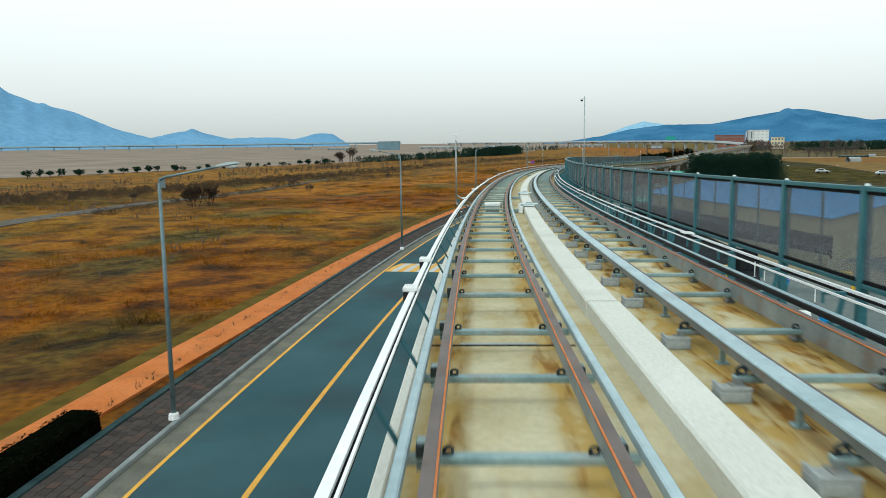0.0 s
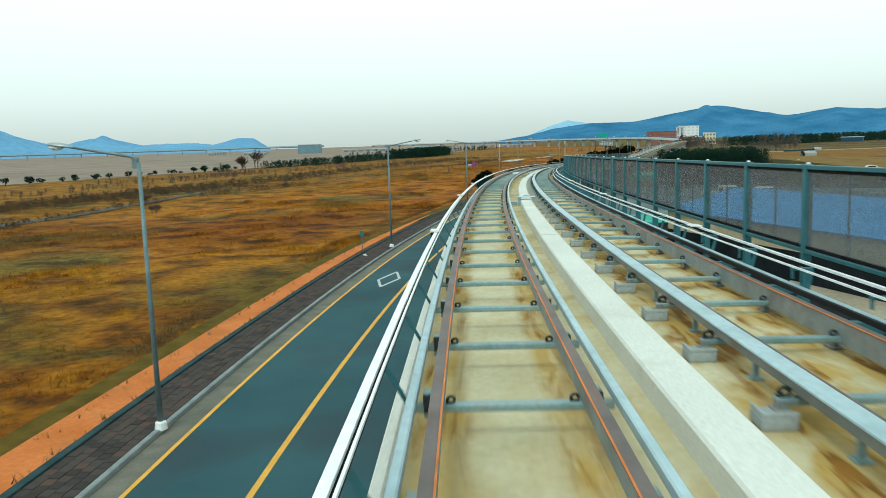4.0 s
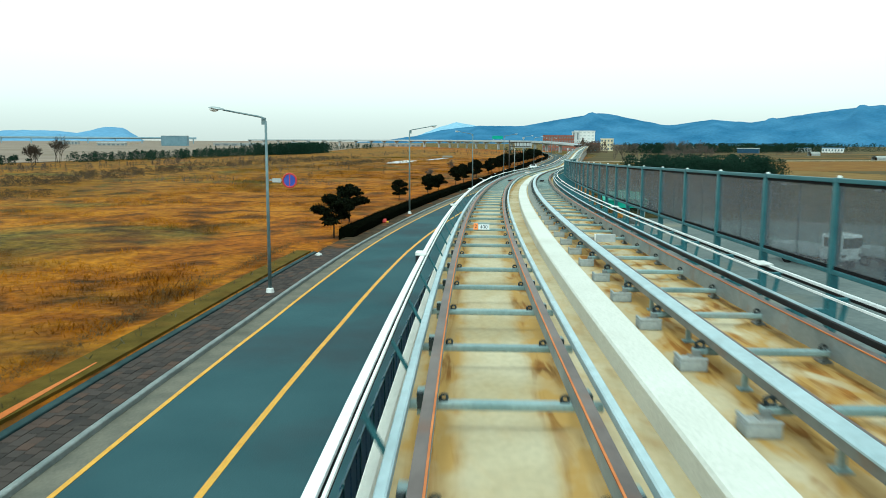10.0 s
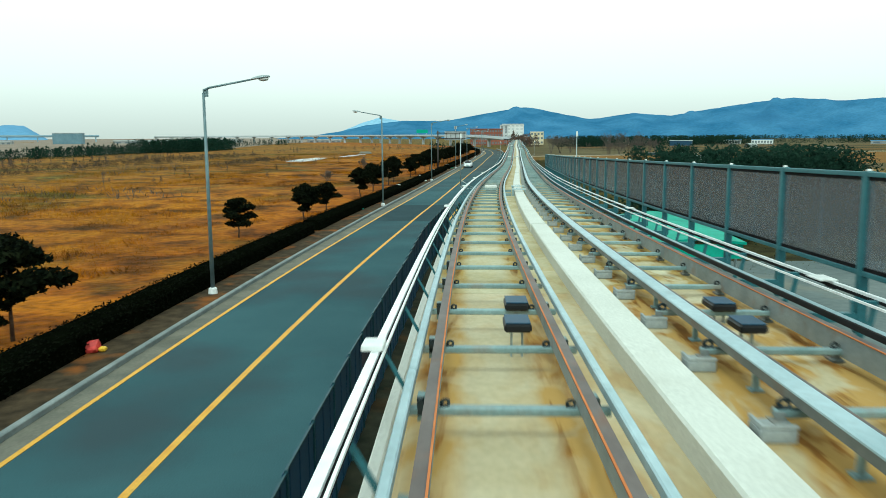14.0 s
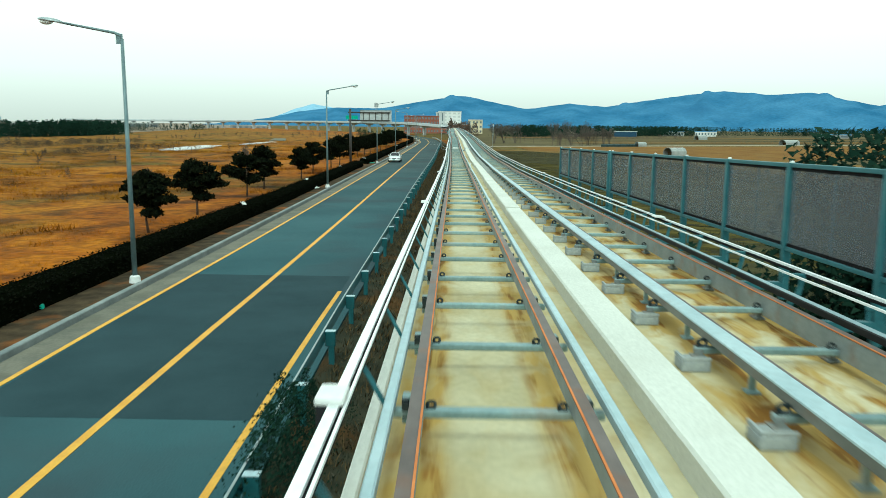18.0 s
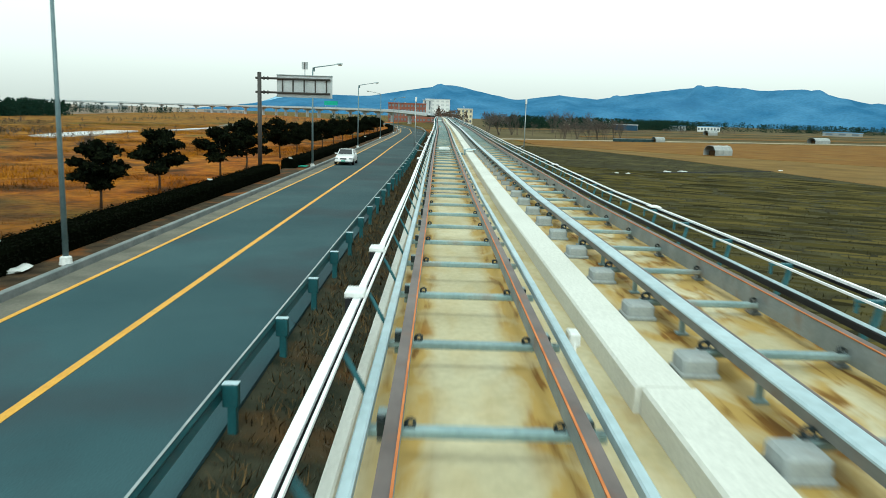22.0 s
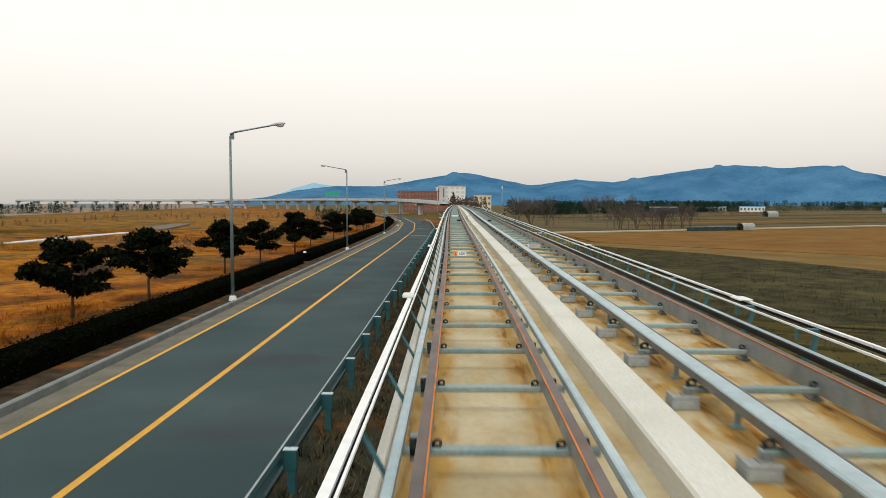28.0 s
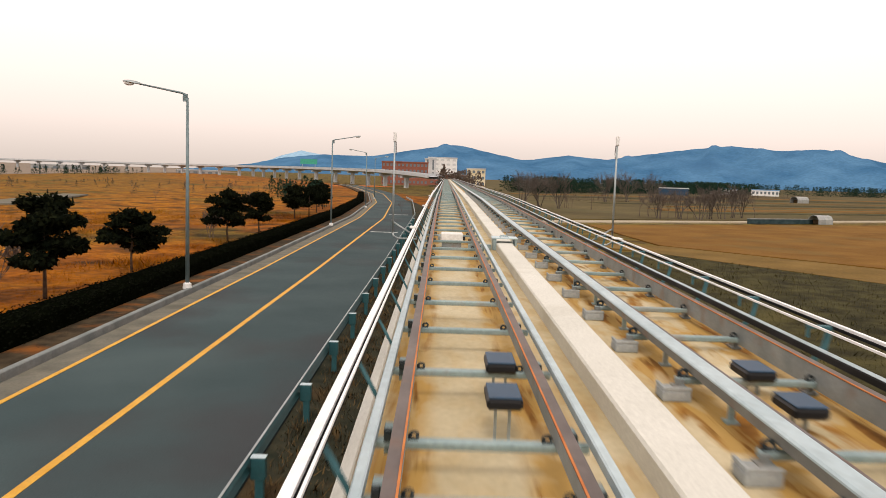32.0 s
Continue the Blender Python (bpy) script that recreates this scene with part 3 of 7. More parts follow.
ROAD_S = [-60, 0, 20, 45, 90, 115, 140, 160, 220, 400, 450, 500, 560, 640, 900]
ROAD_L = [-7.0, -6.65, -6.4, -5.9, -5.6, -5.4, -5.45, -5.9, -6.5, -6.6, -7.0, -9.5, -16.0, -30.0, -90.0]


def road(s):
    return float(np.interp(s, ROAD_S, ROAD_L))


def centre_line(s):
    """The painted centre line wanders a little to the left of the road's middle."""
    return road(s) + float(np.interp(s, [0, 60, 90, 115, 140, 168, 190, 225, 290, 400], [0, 0, -0.12, -0.18, -0.33, -0.36, -0.24, -0.08, -0.18, -0.2]))


def edge_line(s):
    return road(s) + float(np.interp(s, [0, 105, 150, 169, 190, 235, 400], [0, 0.0, -0.05, -0.18, -0.08, 0.16, 0.2]))


# ---- mesh helpers ----
def link(name, mesh, mat, parent=None, m=None, smooth=False):
    if mat is not None and not mesh.materials:
        mesh.materials.append(mat)
    if smooth:
        for p in mesh.polygons:
            p.use_smooth = True
    ob = new(name, mesh)
    if parent is not None:
        ob.parent = parent
    if m is not None:
        ob.matrix_basis = m
    return ob


def part(name, bm, mat, parent=None, label="", m=None, smooth=False):
    mesh = bpy.data.meshes.new(name)
    bm.to_mesh(mesh)
    bm.free()
    ob = link(name, mesh, mat, parent, m, smooth)
    if label:
        ob["label"] = label
    return ob


def thing(name, label, category, group="", kind="", m=None):
    ob = new(name)
    ob.empty_display_size = 0.2
    if m is not None:
        ob.matrix_basis = m
    return tagged(ob, label, category, group, kind)


def box(x0, y0, z0, x1, y1, z1, bevel=0.0, bm=None):
    out = bm or bmesh.new()
    made = bmesh.ops.create_cube(out, size=1.0)["verts"]
    for v in made:
        v.co = Vector(((x0 + x1) / 2 + v.co.x * (x1 - x0), (y0 + y1) / 2 + v.co.y * (y1 - y0), (z0 + z1) / 2 + v.co.z * (z1 - z0)))
    if bevel:
        edges = {e for v in made for e in v.link_edges}
        bmesh.ops.bevel(out, geom=list(edges), offset=bevel, segments=1, affect="EDGES", profile=0.7)
    return out


def tube(points, radii, sides=8, bm=None, cap=True):
    """A round, tapering bar through points."""
    out = bm or bmesh.new()
    rings = []
    for i, (p, r) in enumerate(zip(points, radii)):
        p = Vector(p)
        a = Vector(points[max(i - 1, 0)])
        b = Vector(points[min(i + 1, len(points) - 1)])
        d = (b - a).normalized()
        u = d.orthogonal().normalized() if abs(d.z) > 0.95 else d.cross(Vector((0, 0, 1))).normalized()
        w = d.cross(u)
        rings.append([out.verts.new(p + (u * math.cos(2 * math.pi * j / sides) + w * math.sin(2 * math.pi * j / sides)) * r) for j in range(sides)])
    for a, b in zip(rings, rings[1:]):
        for j in range(sides):
            out.faces.new((a[j], a[(j + 1) % sides], b[(j + 1) % sides], b[j]))
    if cap:
        out.faces.new(rings[0][::-1])
        out.faces.new(rings[-1])
    return out


def sweep(name, profile, s0, s1, mat, parent=None, step=2.0, label="", ground=False, shift=None, smooth=False):
    """A profile of (l, h) carried along the line; with ground, h is a height over the ground and l counts from the road's middle."""
    count = max(2, int(math.ceil((s1 - s0) / step)) + 1)
    verts, faces, n = [], [], len(profile)
    for s in np.linspace(s0, s1, count):
        s = float(s)
        off = shift(s) if shift else 0.0
        for l, h in profile:
            verts.append(tuple(at(s, l + off, h) if ground else under(s, l + off, h)))
    for i in range(count - 1):
        for j in range(n):
            a, b = i * n + j, i * n + (j + 1) % n
            faces.append((a, b, b + n, a + n))
    faces.append(tuple(range(n))[::-1])
    faces.append(tuple(range((count - 1) * n, count * n)))
    mesh = bpy.data.meshes.new(name)
    mesh.from_pydata(verts, [], faces)
    mesh.validate()
    bm = bmesh.new()
    bm.from_mesh(mesh)
    bmesh.ops.recalc_face_normals(bm, faces=bm.faces)
    bm.to_mesh(mesh)
    bm.free()
    ob = link(name, mesh, mat, parent, None, smooth)
    if label:
        ob["label"] = label
    return ob


def slab(l0, l1, h0, h1):
    return [(l0, h0), (l1, h0), (l1, h1), (l0, h1)]


def bevelled(l0, l1, h0, h1, r=0.02):
    """Upper corners rounded off; h0 is the top."""
    d = r if h1 > h0 else -r
    return [(l0, h0 + d), (l0 + r, h0), (l1 - r, h0), (l1, h0 + d), (l1, h1), (l0, h1)]


def share(name, mesh, mat, parent, m):
    return link(name, mesh, mat, parent, m)


def mesh_of(name, bm, mat, smooth=False):
    mesh = bpy.data.meshes.new(name)
    bm.to_mesh(mesh)
    bm.free()
    mesh.materials.append(mat)
    if smooth:
        for p in mesh.polygons:
            p.use_smooth = True
    return mesh


rng = random.Random(7)

# ---- ground ----
def lateral(x, y):
    d = (x[..., None] - _x[::4]) ** 2 + (y[..., None] - _y[::4]) ** 2
    i = d.argmin(-1)
    h = _h[::4][i]
    return _s[::4][i], (x - _x[::4][i]) * np.cos(h) - (y - _y[::4][i]) * np.sin(h)


def ground_sheet():
    near = np.concatenate([np.arange(-120, 340, 3.0)])
    gx = np.concatenate([[-4200, -2500, -1500, -900, -600, -400, -280, -200, -150], near, [360, 400, 460, 540, 700, 900, 1300, 2000, 3000, 4200]])
    gy = np.concatenate([[-1500, -600, -250, -120, -70], np.arange(-45, 520, 3.0), [540, 580, 640, 720, 850, 1000, 1300, 1800, 2600, 4400]])
    X, Y = np.meshgrid(gx, gy)
    s, l = lateral(X, Y)
    road_l = np.interp(s, ROAD_S, ROAD_L)
    t = np.clip((l - road_l - 3.6) / 6.0, 0, 1)
    Z = -0.14 - 2.0 * t * t * (3 - 2 * t)
    far = np.clip((-(l - road_l) - 8.0) / 10.0, 0, 1)
    bumps = np.sin(X * 0.21 + Y * 0.07) * np.sin(Y * 0.17 - X * 0.05) + 0.6 * np.sin(X * 0.53 + 1.3) * np.sin(Y * 0.47)
    Z = Z + far * (0.16 * bumps - 0.10)
    ny, nx = X.shape
    verts = np.stack([X, Y, Z], -1).reshape(-1, 3).tolist()
    faces = [(j * nx + i, j * nx + i + 1, (j + 1) * nx + i + 1, (j + 1) * nx + i) for j in range(ny - 1) for i in range(nx - 1)]
    mesh = bpy.data.meshes.new("ground")
    mesh.from_pydata(verts, [], faces)
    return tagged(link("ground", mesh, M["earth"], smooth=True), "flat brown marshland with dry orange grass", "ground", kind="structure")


ground_sheet()


def patch(name, label, corners, z, mat, category="ground", sub=1):
    """A thin flat plot of land, corners in the plan."""
    bm = bmesh.new()
    top = [bm.verts.new((x, y, z)) for x, y in corners]
    low = [bm.verts.new((x, y, z - 0.25)) for x, y in corners]
    bm.faces.new(top)
    for i in range(len(top)):
        j = (i + 1) % len(top)
        bm.faces.new((low[i], low[j], top[j], top[i]))
    bmesh.ops.recalc_face_normals(bm, faces=bm.faces)
    return tagged(part(name, bm, mat), label, category, kind="structure")


# ---- road ----
S0, S1 = -40, 700
road_ob = tagged(sweep("road", slab(-3.75, 3.35, 0.0, -0.3), S0, S1, M["asphalt"], step=4, ground=True, shift=road), "two-lane grey asphalt road with yellow lines", "road", kind="structure")
sweep("edge_line", slab(-3.36, -3.22, 0.011, -0.02), S0, S1, M["yellow"], road_ob, 4, ground=True, shift=edge_line)
sweep("centre_line", slab(-0.09, 0.09, 0.008, -0.02), S0, S1, M["yellow"], road_ob, 4, ground=True, shift=centre_line)
sweep("edge_line", slab(2.62, 2.76, 0.008, -0.02), 205, 225, M["yellow"], road_ob, 4, ground=True, shift=road)
gutter = tagged(sweep("gutter", slab(-4.15, -3.37, 0.006, -0.25), S0, S1, M["gutter"], step=4, ground=True, shift=edge_line), "sandy concrete gutter strip along the kerb", "gutter", kind="structure")
kerb = tagged(sweep("kerb", bevelled(-4.35, -4.15, 0.16, -0.3, 0.025), S0, S1, M["kerb"], step=4, ground=True, shift=road), "pale concrete kerb between road and pavement", "kerb", kind="structure")
pavement = tagged(sweep("pavement", slab(-6.0, -4.35, 0.13, -0.3), S0, 160, M["paver"], step=4, ground=True, shift=road), "worn brown paver pavement with weeds", "pavement", kind="structure")
verge = tagged(sweep("verge", slab(-6.2, -4.35, 0.11, -0.3), 160, S1, M["verge"], step=4, ground=True, shift=road), "bare brown verge strewn with orange dead leaves", "verge", kind="structure")
low_wall = tagged(sweep("edging", bevelled(-6.28, -6.0, 0.22, -0.3, 0.02), S0, 158, M["low_wall"], step=4, ground=True, shift=road), "dark stone edging along the pavement", "edging", kind="structure")


def ribbon(name, label, s0, s1, left, right, top, mat, category, low=0.5, step=3.0):
    """A strip of ground whose two edges, (s, offset from the road's middle), are given apart."""
    count = int((s1 - s0) / step) + 2
    bm = bmesh.new()
    rows = []
    for s in np.linspace(s0, s1, count):
        s = float(s)
        a, b = float(np.interp(s, *zip(*left))), float(np.interp(s, *zip(*right)))
        rows.append([bm.verts.new(at(s, road(s) + l, z)) for l, z in ((a, top - low), (a, top), (b, top), (b, top - low))])
    for p, q in zip(rows, rows[1:]):
        for j in range(3):
            bm.faces.new((p[j], p[j + 1], q[j + 1], q[j]))
    bm.faces.new(rows[0])
    bm.faces.new(rows[-1][::-1])
    bmesh.ops.recalc_face_normals(bm, faces=bm.faces)
    return tagged(part(name, bm, mat), label, category, kind="structure")


PATH_LEFT = [(-40, -10.6), (20, -9.62), (38, -8.75), (57, -8.38), (75, -7.95), (105, -8.0), (115, -7.85), (124, -7.62), (134, -7.42)]
PATH_RIGHT = [(-40, -8.6), (20, -7.78), (38, -6.75), (57, -6.62), (75, -6.52), (105, -6.95), (115, -6.95), (124, -7.1), (134, -7.36)]
cycle = ribbon("cycle_path", "faded orange cycle path narrowing along the pavement", S0, 134, PATH_LEFT, PATH_RIGHT, -0.02, M["bike"], "path")
mown = ribbon("grass_strip", "olive strip of short grass beside the cycle path", S0, 160, [(s, l - (1.0 if s < 100 else 0.85)) for s, l in PATH_LEFT] + [(160, -8.0)], [(s, l + 0.05) for s, l in PATH_LEFT[:-2]] + [(124, -7.3), (134, -7.0), (160, -7.0)], -0.035, M["mown"], "grass strip")
verge_strip = tagged(sweep("verge", [(3.36, -0.06), (4.5, -0.20), (6.0, -0.76), (7.5, -1.50), (9.6, -2.06), (9.6, -2.6), (3.36, -0.6)], 60, 520, M["bank"], step=4, ground=True, shift=road), "dark weedy verge sloping down under the guideway", "verge", kind="structure")

# ---- guideway ----
C = 1.56                       # middle of the double guideway
TRACKS = (0.295, 2.69)         # the two tracks' middles
H_RAIL, H_SLEEPER, H_DECK = 1.50, 1.63, 1.90
G0, G1 = -20, 760

H_FAR = 1.78                   # the far track lies on a slightly higher bed
DECK = [(C - 2.11, H_DECK), (1.745, H_DECK), (1.75, H_FAR), (C + 2.0, H_FAR), (C + 2.0, H_DECK + 0.25), (C + 1.4, H_DECK + 0.5), (C - 1.4, H_DECK + 0.5), (C - 2.11, H_DECK + 0.25)]
deck = thing("guideway_deck", "rust-stained concrete deck of the elevated guideway", "bridge deck", kind="structure")
for i, (a, b) in enumerate(((G0, 7.6), (7.6, 70.5), (70.5, 112.0), (112.0, 165.0), (165.0, 218.9), (218.9, 264.2), (264.2, 341.8), (341.8, 357.9), (357.9, G1))):
    span = sweep("deck_span", DECK, a + 0.01, b - 0.01, M["deck_rusty"] if i in (3, 6, 8) else M["deck"], deck, 3.0)
    across = span.data.attributes.new("across", "FLOAT", "POINT")
    across.data.foreach_set("value", [DECK[v % len(DECK)][0] for v in range(len(span.data.vertices))])
    rows = len(span.data.vertices) // len(DECK)
    along = span.data.attributes.new("along", "FLOAT", "POINT")
    along.data.foreach_set("value", [a + (b - a) * (v // len(DECK)) / (rows - 1) for v in range(len(span.data.vertices))])
girder = tagged(sweep("guideway_girder", slab(C - 1.15, C + 1.15, H_DECK + 0.503, H_DECK + 1.5), G0, G1, M["girder"], step=6), "grey concrete box girder under the deck", "bridge girder", kind="structure")
for l0, l1 in ((C - 2.11, C - 2.025),):
    sweep("edge_upstand", bevelled(l0, l1, H_DECK - 0.10, H_DECK + 0.002, 0.012), G0, G1, M["concrete"], deck, 3)

for i, s in enumerate(range(-10, 720, 26)):
    top = level(s) - H_DECK - 1.5
    bm = bmesh.new()
    tube([(0, 0, -3.0), (0, 0, max(top - 0.5, -2.5))], [0.65, 0.65], 16, bm)
    box(-1.25, -0.7, max(top - 0.6, -2.6), 1.25, 0.7, top, 0.05, bm)
    tagged(part("bridge_pier", bm, M["girder"], m=stand(s, C, 0)), "round concrete pier under the guideway", "pier", "guideway piers")

# lengths of the line, each with the place of one sleeper and their spacing
SPANS = [(-20, 7.6, 7.18, 1.57), (7.6, 70.5, 28.02, 1.57), (70.5, 112.0, 104.26, 1.459), (112.0, 218.9, 148.83, 1.538), (218.9, 264.2, 238.16, 1.645), (264.2, 341.8, 283.8, 1.625), (341.8, 357.9, 342.25, 1.65), (357.9, 362.0, 358.43, 1.62), (362.0, 640.0, 364.16, 1.65)]
SLEEPERS = []
for a, b, first, pitch in SPANS:
    n0 = math.ceil((a + 0.1 - first) / pitch)
    while first + n0 * pitch < b - 0.1:
        SLEEPERS.append(first + n0 * pitch)
        n0 += 1

# one sleeper: a steel channel with flanges; clamps sit on its ends
bm = box(-0.66, -0.042, -0.055, 0.66, 0.042, 0.0, 0.010)
sleeper_mesh = mesh_of("sleeper", bm, M["sleeper"])
far_sleeper_mesh = mesh_of("sleeper", box(-0.70, -0.042, -0.055, 0.50, 0.042, 0.0, 0.010), M["sleeper"])
bm = bmesh.new()
ring = [(math.cos(a) * 0.030, math.sin(a * 2) * 0.006, 0.030 + math.sin(a) * 0.024) for a in np.linspace(0, 2 * math.pi, 11)]
tube(ring, [0.0135] * 11, 5, bm, False)
box(-0.040, -0.024, -0.004, 0.030, 0.024, 0.012, 0.0, bm)
clamp_mesh = mesh_of("clamp", bm, M["clamp"])
bm = box(-0.125, -0.11, -0.152, 0.105, 0.11, -0.060, 0.012)
for x0, y0, x1, y1 in ((-0.125, -0.11, -0.10, 0.11), (-0.10, -0.11, 0.105, -0.088)):
    box(x0, y0, -0.061, x1, y1, -0.030, 0.004, bm)
pad_mesh = mesh_of("pad", bm, M["pad"])
bm = box(-0.135, -0.15, -0.152, 0.12, 0.13, 0.0, 0.02)
box(-0.15, -0.165, -0.152, 0.14, 0.145, -0.11, 0.01, bm)
tall_pad_mesh = mesh_of("tall_pad", bm, M["pad"])
bm = box(-0.05, -0.05, -0.076, 0.06, 0.09, -0.050, 0.004)
box(-0.02, 0.02, -0.06, 0.05, 0.06, -0.006, 0.004, bm)
chair_mesh = mesh_of("beam_chair", bm, M["chair"])
bm = box(-0.03, -0.055, -0.152, 0.03, 0.055, -0.071, 0.006)
box(-0.05, -0.09, -0.152, 0.05, 0.09, -0.125, 0.006, bm)
far_foot_mesh = mesh_of("rail_foot", bm, M["chair"])
bm = box(-0.022, -0.022, -0.152, 0.022, 0.022, 0.034, 0.004)
box(-0.05, -0.05, -0.152, 0.05, 0.05, -0.13, 0.004, bm)
leg_mesh = mesh_of("pad_post", bm, M["sleeper"])
bm = box(-0.028, -0.05, -0.22, 0.028, 0.05, -0.045, 0.004)
foot_mesh = mesh_of("rail_chair", bm, M["sleeper"])
bm = box(-0.022, -0.022, -0.06, 0.022, 0.022, 0.06, 0.004)
tube([(0.0, -0.042, 0.030), (0.0, 0.042, 0.030)], [0.020, 0.020], 8, bm)
lug_mesh = mesh_of("lug", bm, M["clamp"])

for side, c in zip(("near", "far"), TRACKS):
    track = thing("track", "guideway track with brown rails on grey steel sleepers" if side == "near" else "neighbouring guideway track with grey beams on concrete pads", "railway track", "guideway tracks", "structure")
    for k in (-1, 1):
        a, b = sorted((c + k * 0.440, c + k * 0.525))
        if side == "far" and k < 0:
            sweep("inner_rail", slab(c - 0.444, c - 0.424, H_RAIL + 0.004, H_SLEEPER - 0.002), G0, G1, M["rail"], track, 2.0, "narrow brown guide strip")
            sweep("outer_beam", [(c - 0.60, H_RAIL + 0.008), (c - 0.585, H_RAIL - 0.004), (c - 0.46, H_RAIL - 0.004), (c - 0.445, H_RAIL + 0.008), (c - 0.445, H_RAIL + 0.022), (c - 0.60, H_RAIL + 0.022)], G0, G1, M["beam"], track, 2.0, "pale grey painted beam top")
            sweep("beam_web", slab(c - 0.592, c - 0.452, H_RAIL + 0.0222, H_RAIL + 0.095), G0, G1, M["beam_side"], track, 2.0, "weathered beam body with its shade in the dark colour")
            continue
        sweep("inner_rail", slab(a, b, H_RAIL, H_RAIL + 0.006), G0, G1, M["rail"], track, 2.0, "brown rusted running surface")
        a, b = sorted((c + k * 0.446, c + k * 0.519))
        sweep("rail_web", slab(a, b, H_RAIL + 0.006, H_SLEEPER - 0.001 + (0.07 if side == "far" else 0.0)), G0, G1, M["web"], track, 2.0, "grey steel rail body")
        e = c + k * 0.440
        sweep("rail_edge", slab(min(e, e + k * 0.013), max(e, e + k * 0.013), H_RAIL - 0.006, H_RAIL + 0.004), G0, G1, M["rust"], track, 2.0, "bright orange rusted rail edge")
        a, b = sorted((c + k * 0.610, c + k * 0.672))
        dark = side == "far" and k > 0
        if dark:
            a, b = c + 0.725, c + 0.795
            # pale strip laid along the conductor's black top
            sweep("conductor_cap", slab(a + 0.004, b - 0.004, H_RAIL - 0.011, H_RAIL - 0.0062), G0, G1, M["beam"], track, 2.0, "pale strip along the top of the conductor")
        # beams come in lengths with tight joints
        for i in range(39):
            s0 = G0 + i * 20.0
            d = rng.uniform(-0.003, 0.003)
            sweep("outer_beam", [(a + d, H_RAIL + 0.004), (a + d + 0.01, H_RAIL - 0.006), (b + d - 0.01, H_RAIL - 0.006), (b + d, H_RAIL + 0.004), (b + d, H_RAIL + 0.06), (a + d, H_RAIL + 0.06)], s0 + 0.006, s0 + 19.994, M["black"] if dark else M["beam"], track, 2.0, "black conductor beam" if dark else "pale grey painted box beam")
    rest = []
    for s in SLEEPERS:
        if not -3 < s < 425:
            rest.append(s)
            continue
        sl = share("sleeper", sleeper_mesh if side == "near" else far_sleeper_mesh, None, track, hang(s, c, H_SLEEPER))
        for k in (-1, 1):
            share("clamp", clamp_mesh, None, sl, Matrix.Translation((k * 0.405, 0.0, -0.004)) @ Matrix.Diagonal((0.85, 0.85, 0.85, 1)))
            if side == "near":
                share("rail_chair", foot_mesh, None, sl, Matrix.Translation((k * 0.56, 0.09, 0.1)))
                share("lug", lug_mesh, None, sl, Matrix.Translation((k * 0.563, -0.02, 0.005)))
        if side == "far":
            tall = 240 < s < 264.2
            share("pad", tall_pad_mesh if tall else pad_mesh, None, sl, Matrix.Translation((-0.74, -0.12, 0.0)))
            share("beam_chair", chair_mesh, None, sl, Matrix.Translation((-0.70, -0.10, 0.0)))
            share("pad_post", leg_mesh, None, sl, Matrix.Translation((-0.50, -0.70, 0.0)))
            share("rail_foot", far_foot_mesh, None, sl, Matrix.Translation((0.485, 0.16, 0.0)))
            share("clamp", clamp_mesh, None, sl, Matrix.Translation((-0.64, 0.0, -0.004)) @ Matrix.Diagonal((1.2, 1.2, 1.2, 1)))
    bm = bmesh.new()
    for s in rest:
        before = len(bm.verts)
        box(-0.70, -0.05, -0.115, 0.70, 0.05, 0.0, 0.0, bm)
        bm.verts.ensure_lookup_table()
        bmesh.ops.transform(bm, matrix=hang(s, c, H_SLEEPER), verts=bm.verts[before:])
    tagged(part("far_sleepers", bm, M["sleeper"], track), kind="stuff")

# the low concrete wall between the tracks, cast in lengths
duct = thing("centre_wall", "low pale concrete wall between the two tracks", "concrete wall", kind="structure")
JOINTS = [-20, -3, 9, 22, 34.5, 47, 59, 70.6, 84, 97.1, 108.2, 127.0, 142, 157.8, 173, 188.9, 204, 219.5, 234, 249, 264.2, 283, 297, 312, 327, 341.8, 357.9, 376.4, 392, 408, 424, 440, 470, 500, 540, 580, 640, 700, 760]
for a, b in zip(JOINTS, JOINTS[1:]):
    jog, lift = rng.uniform(-0.025, 0.025), rng.uniform(-0.015, 0.015)
    sweep("wall_length", bevelled(1.385 + jog, 1.775 + jog, 1.705 + lift, H_DECK + 0.004, 0.02), a + 0.010, b - 0.010, M["concrete"], duct, 2.0)

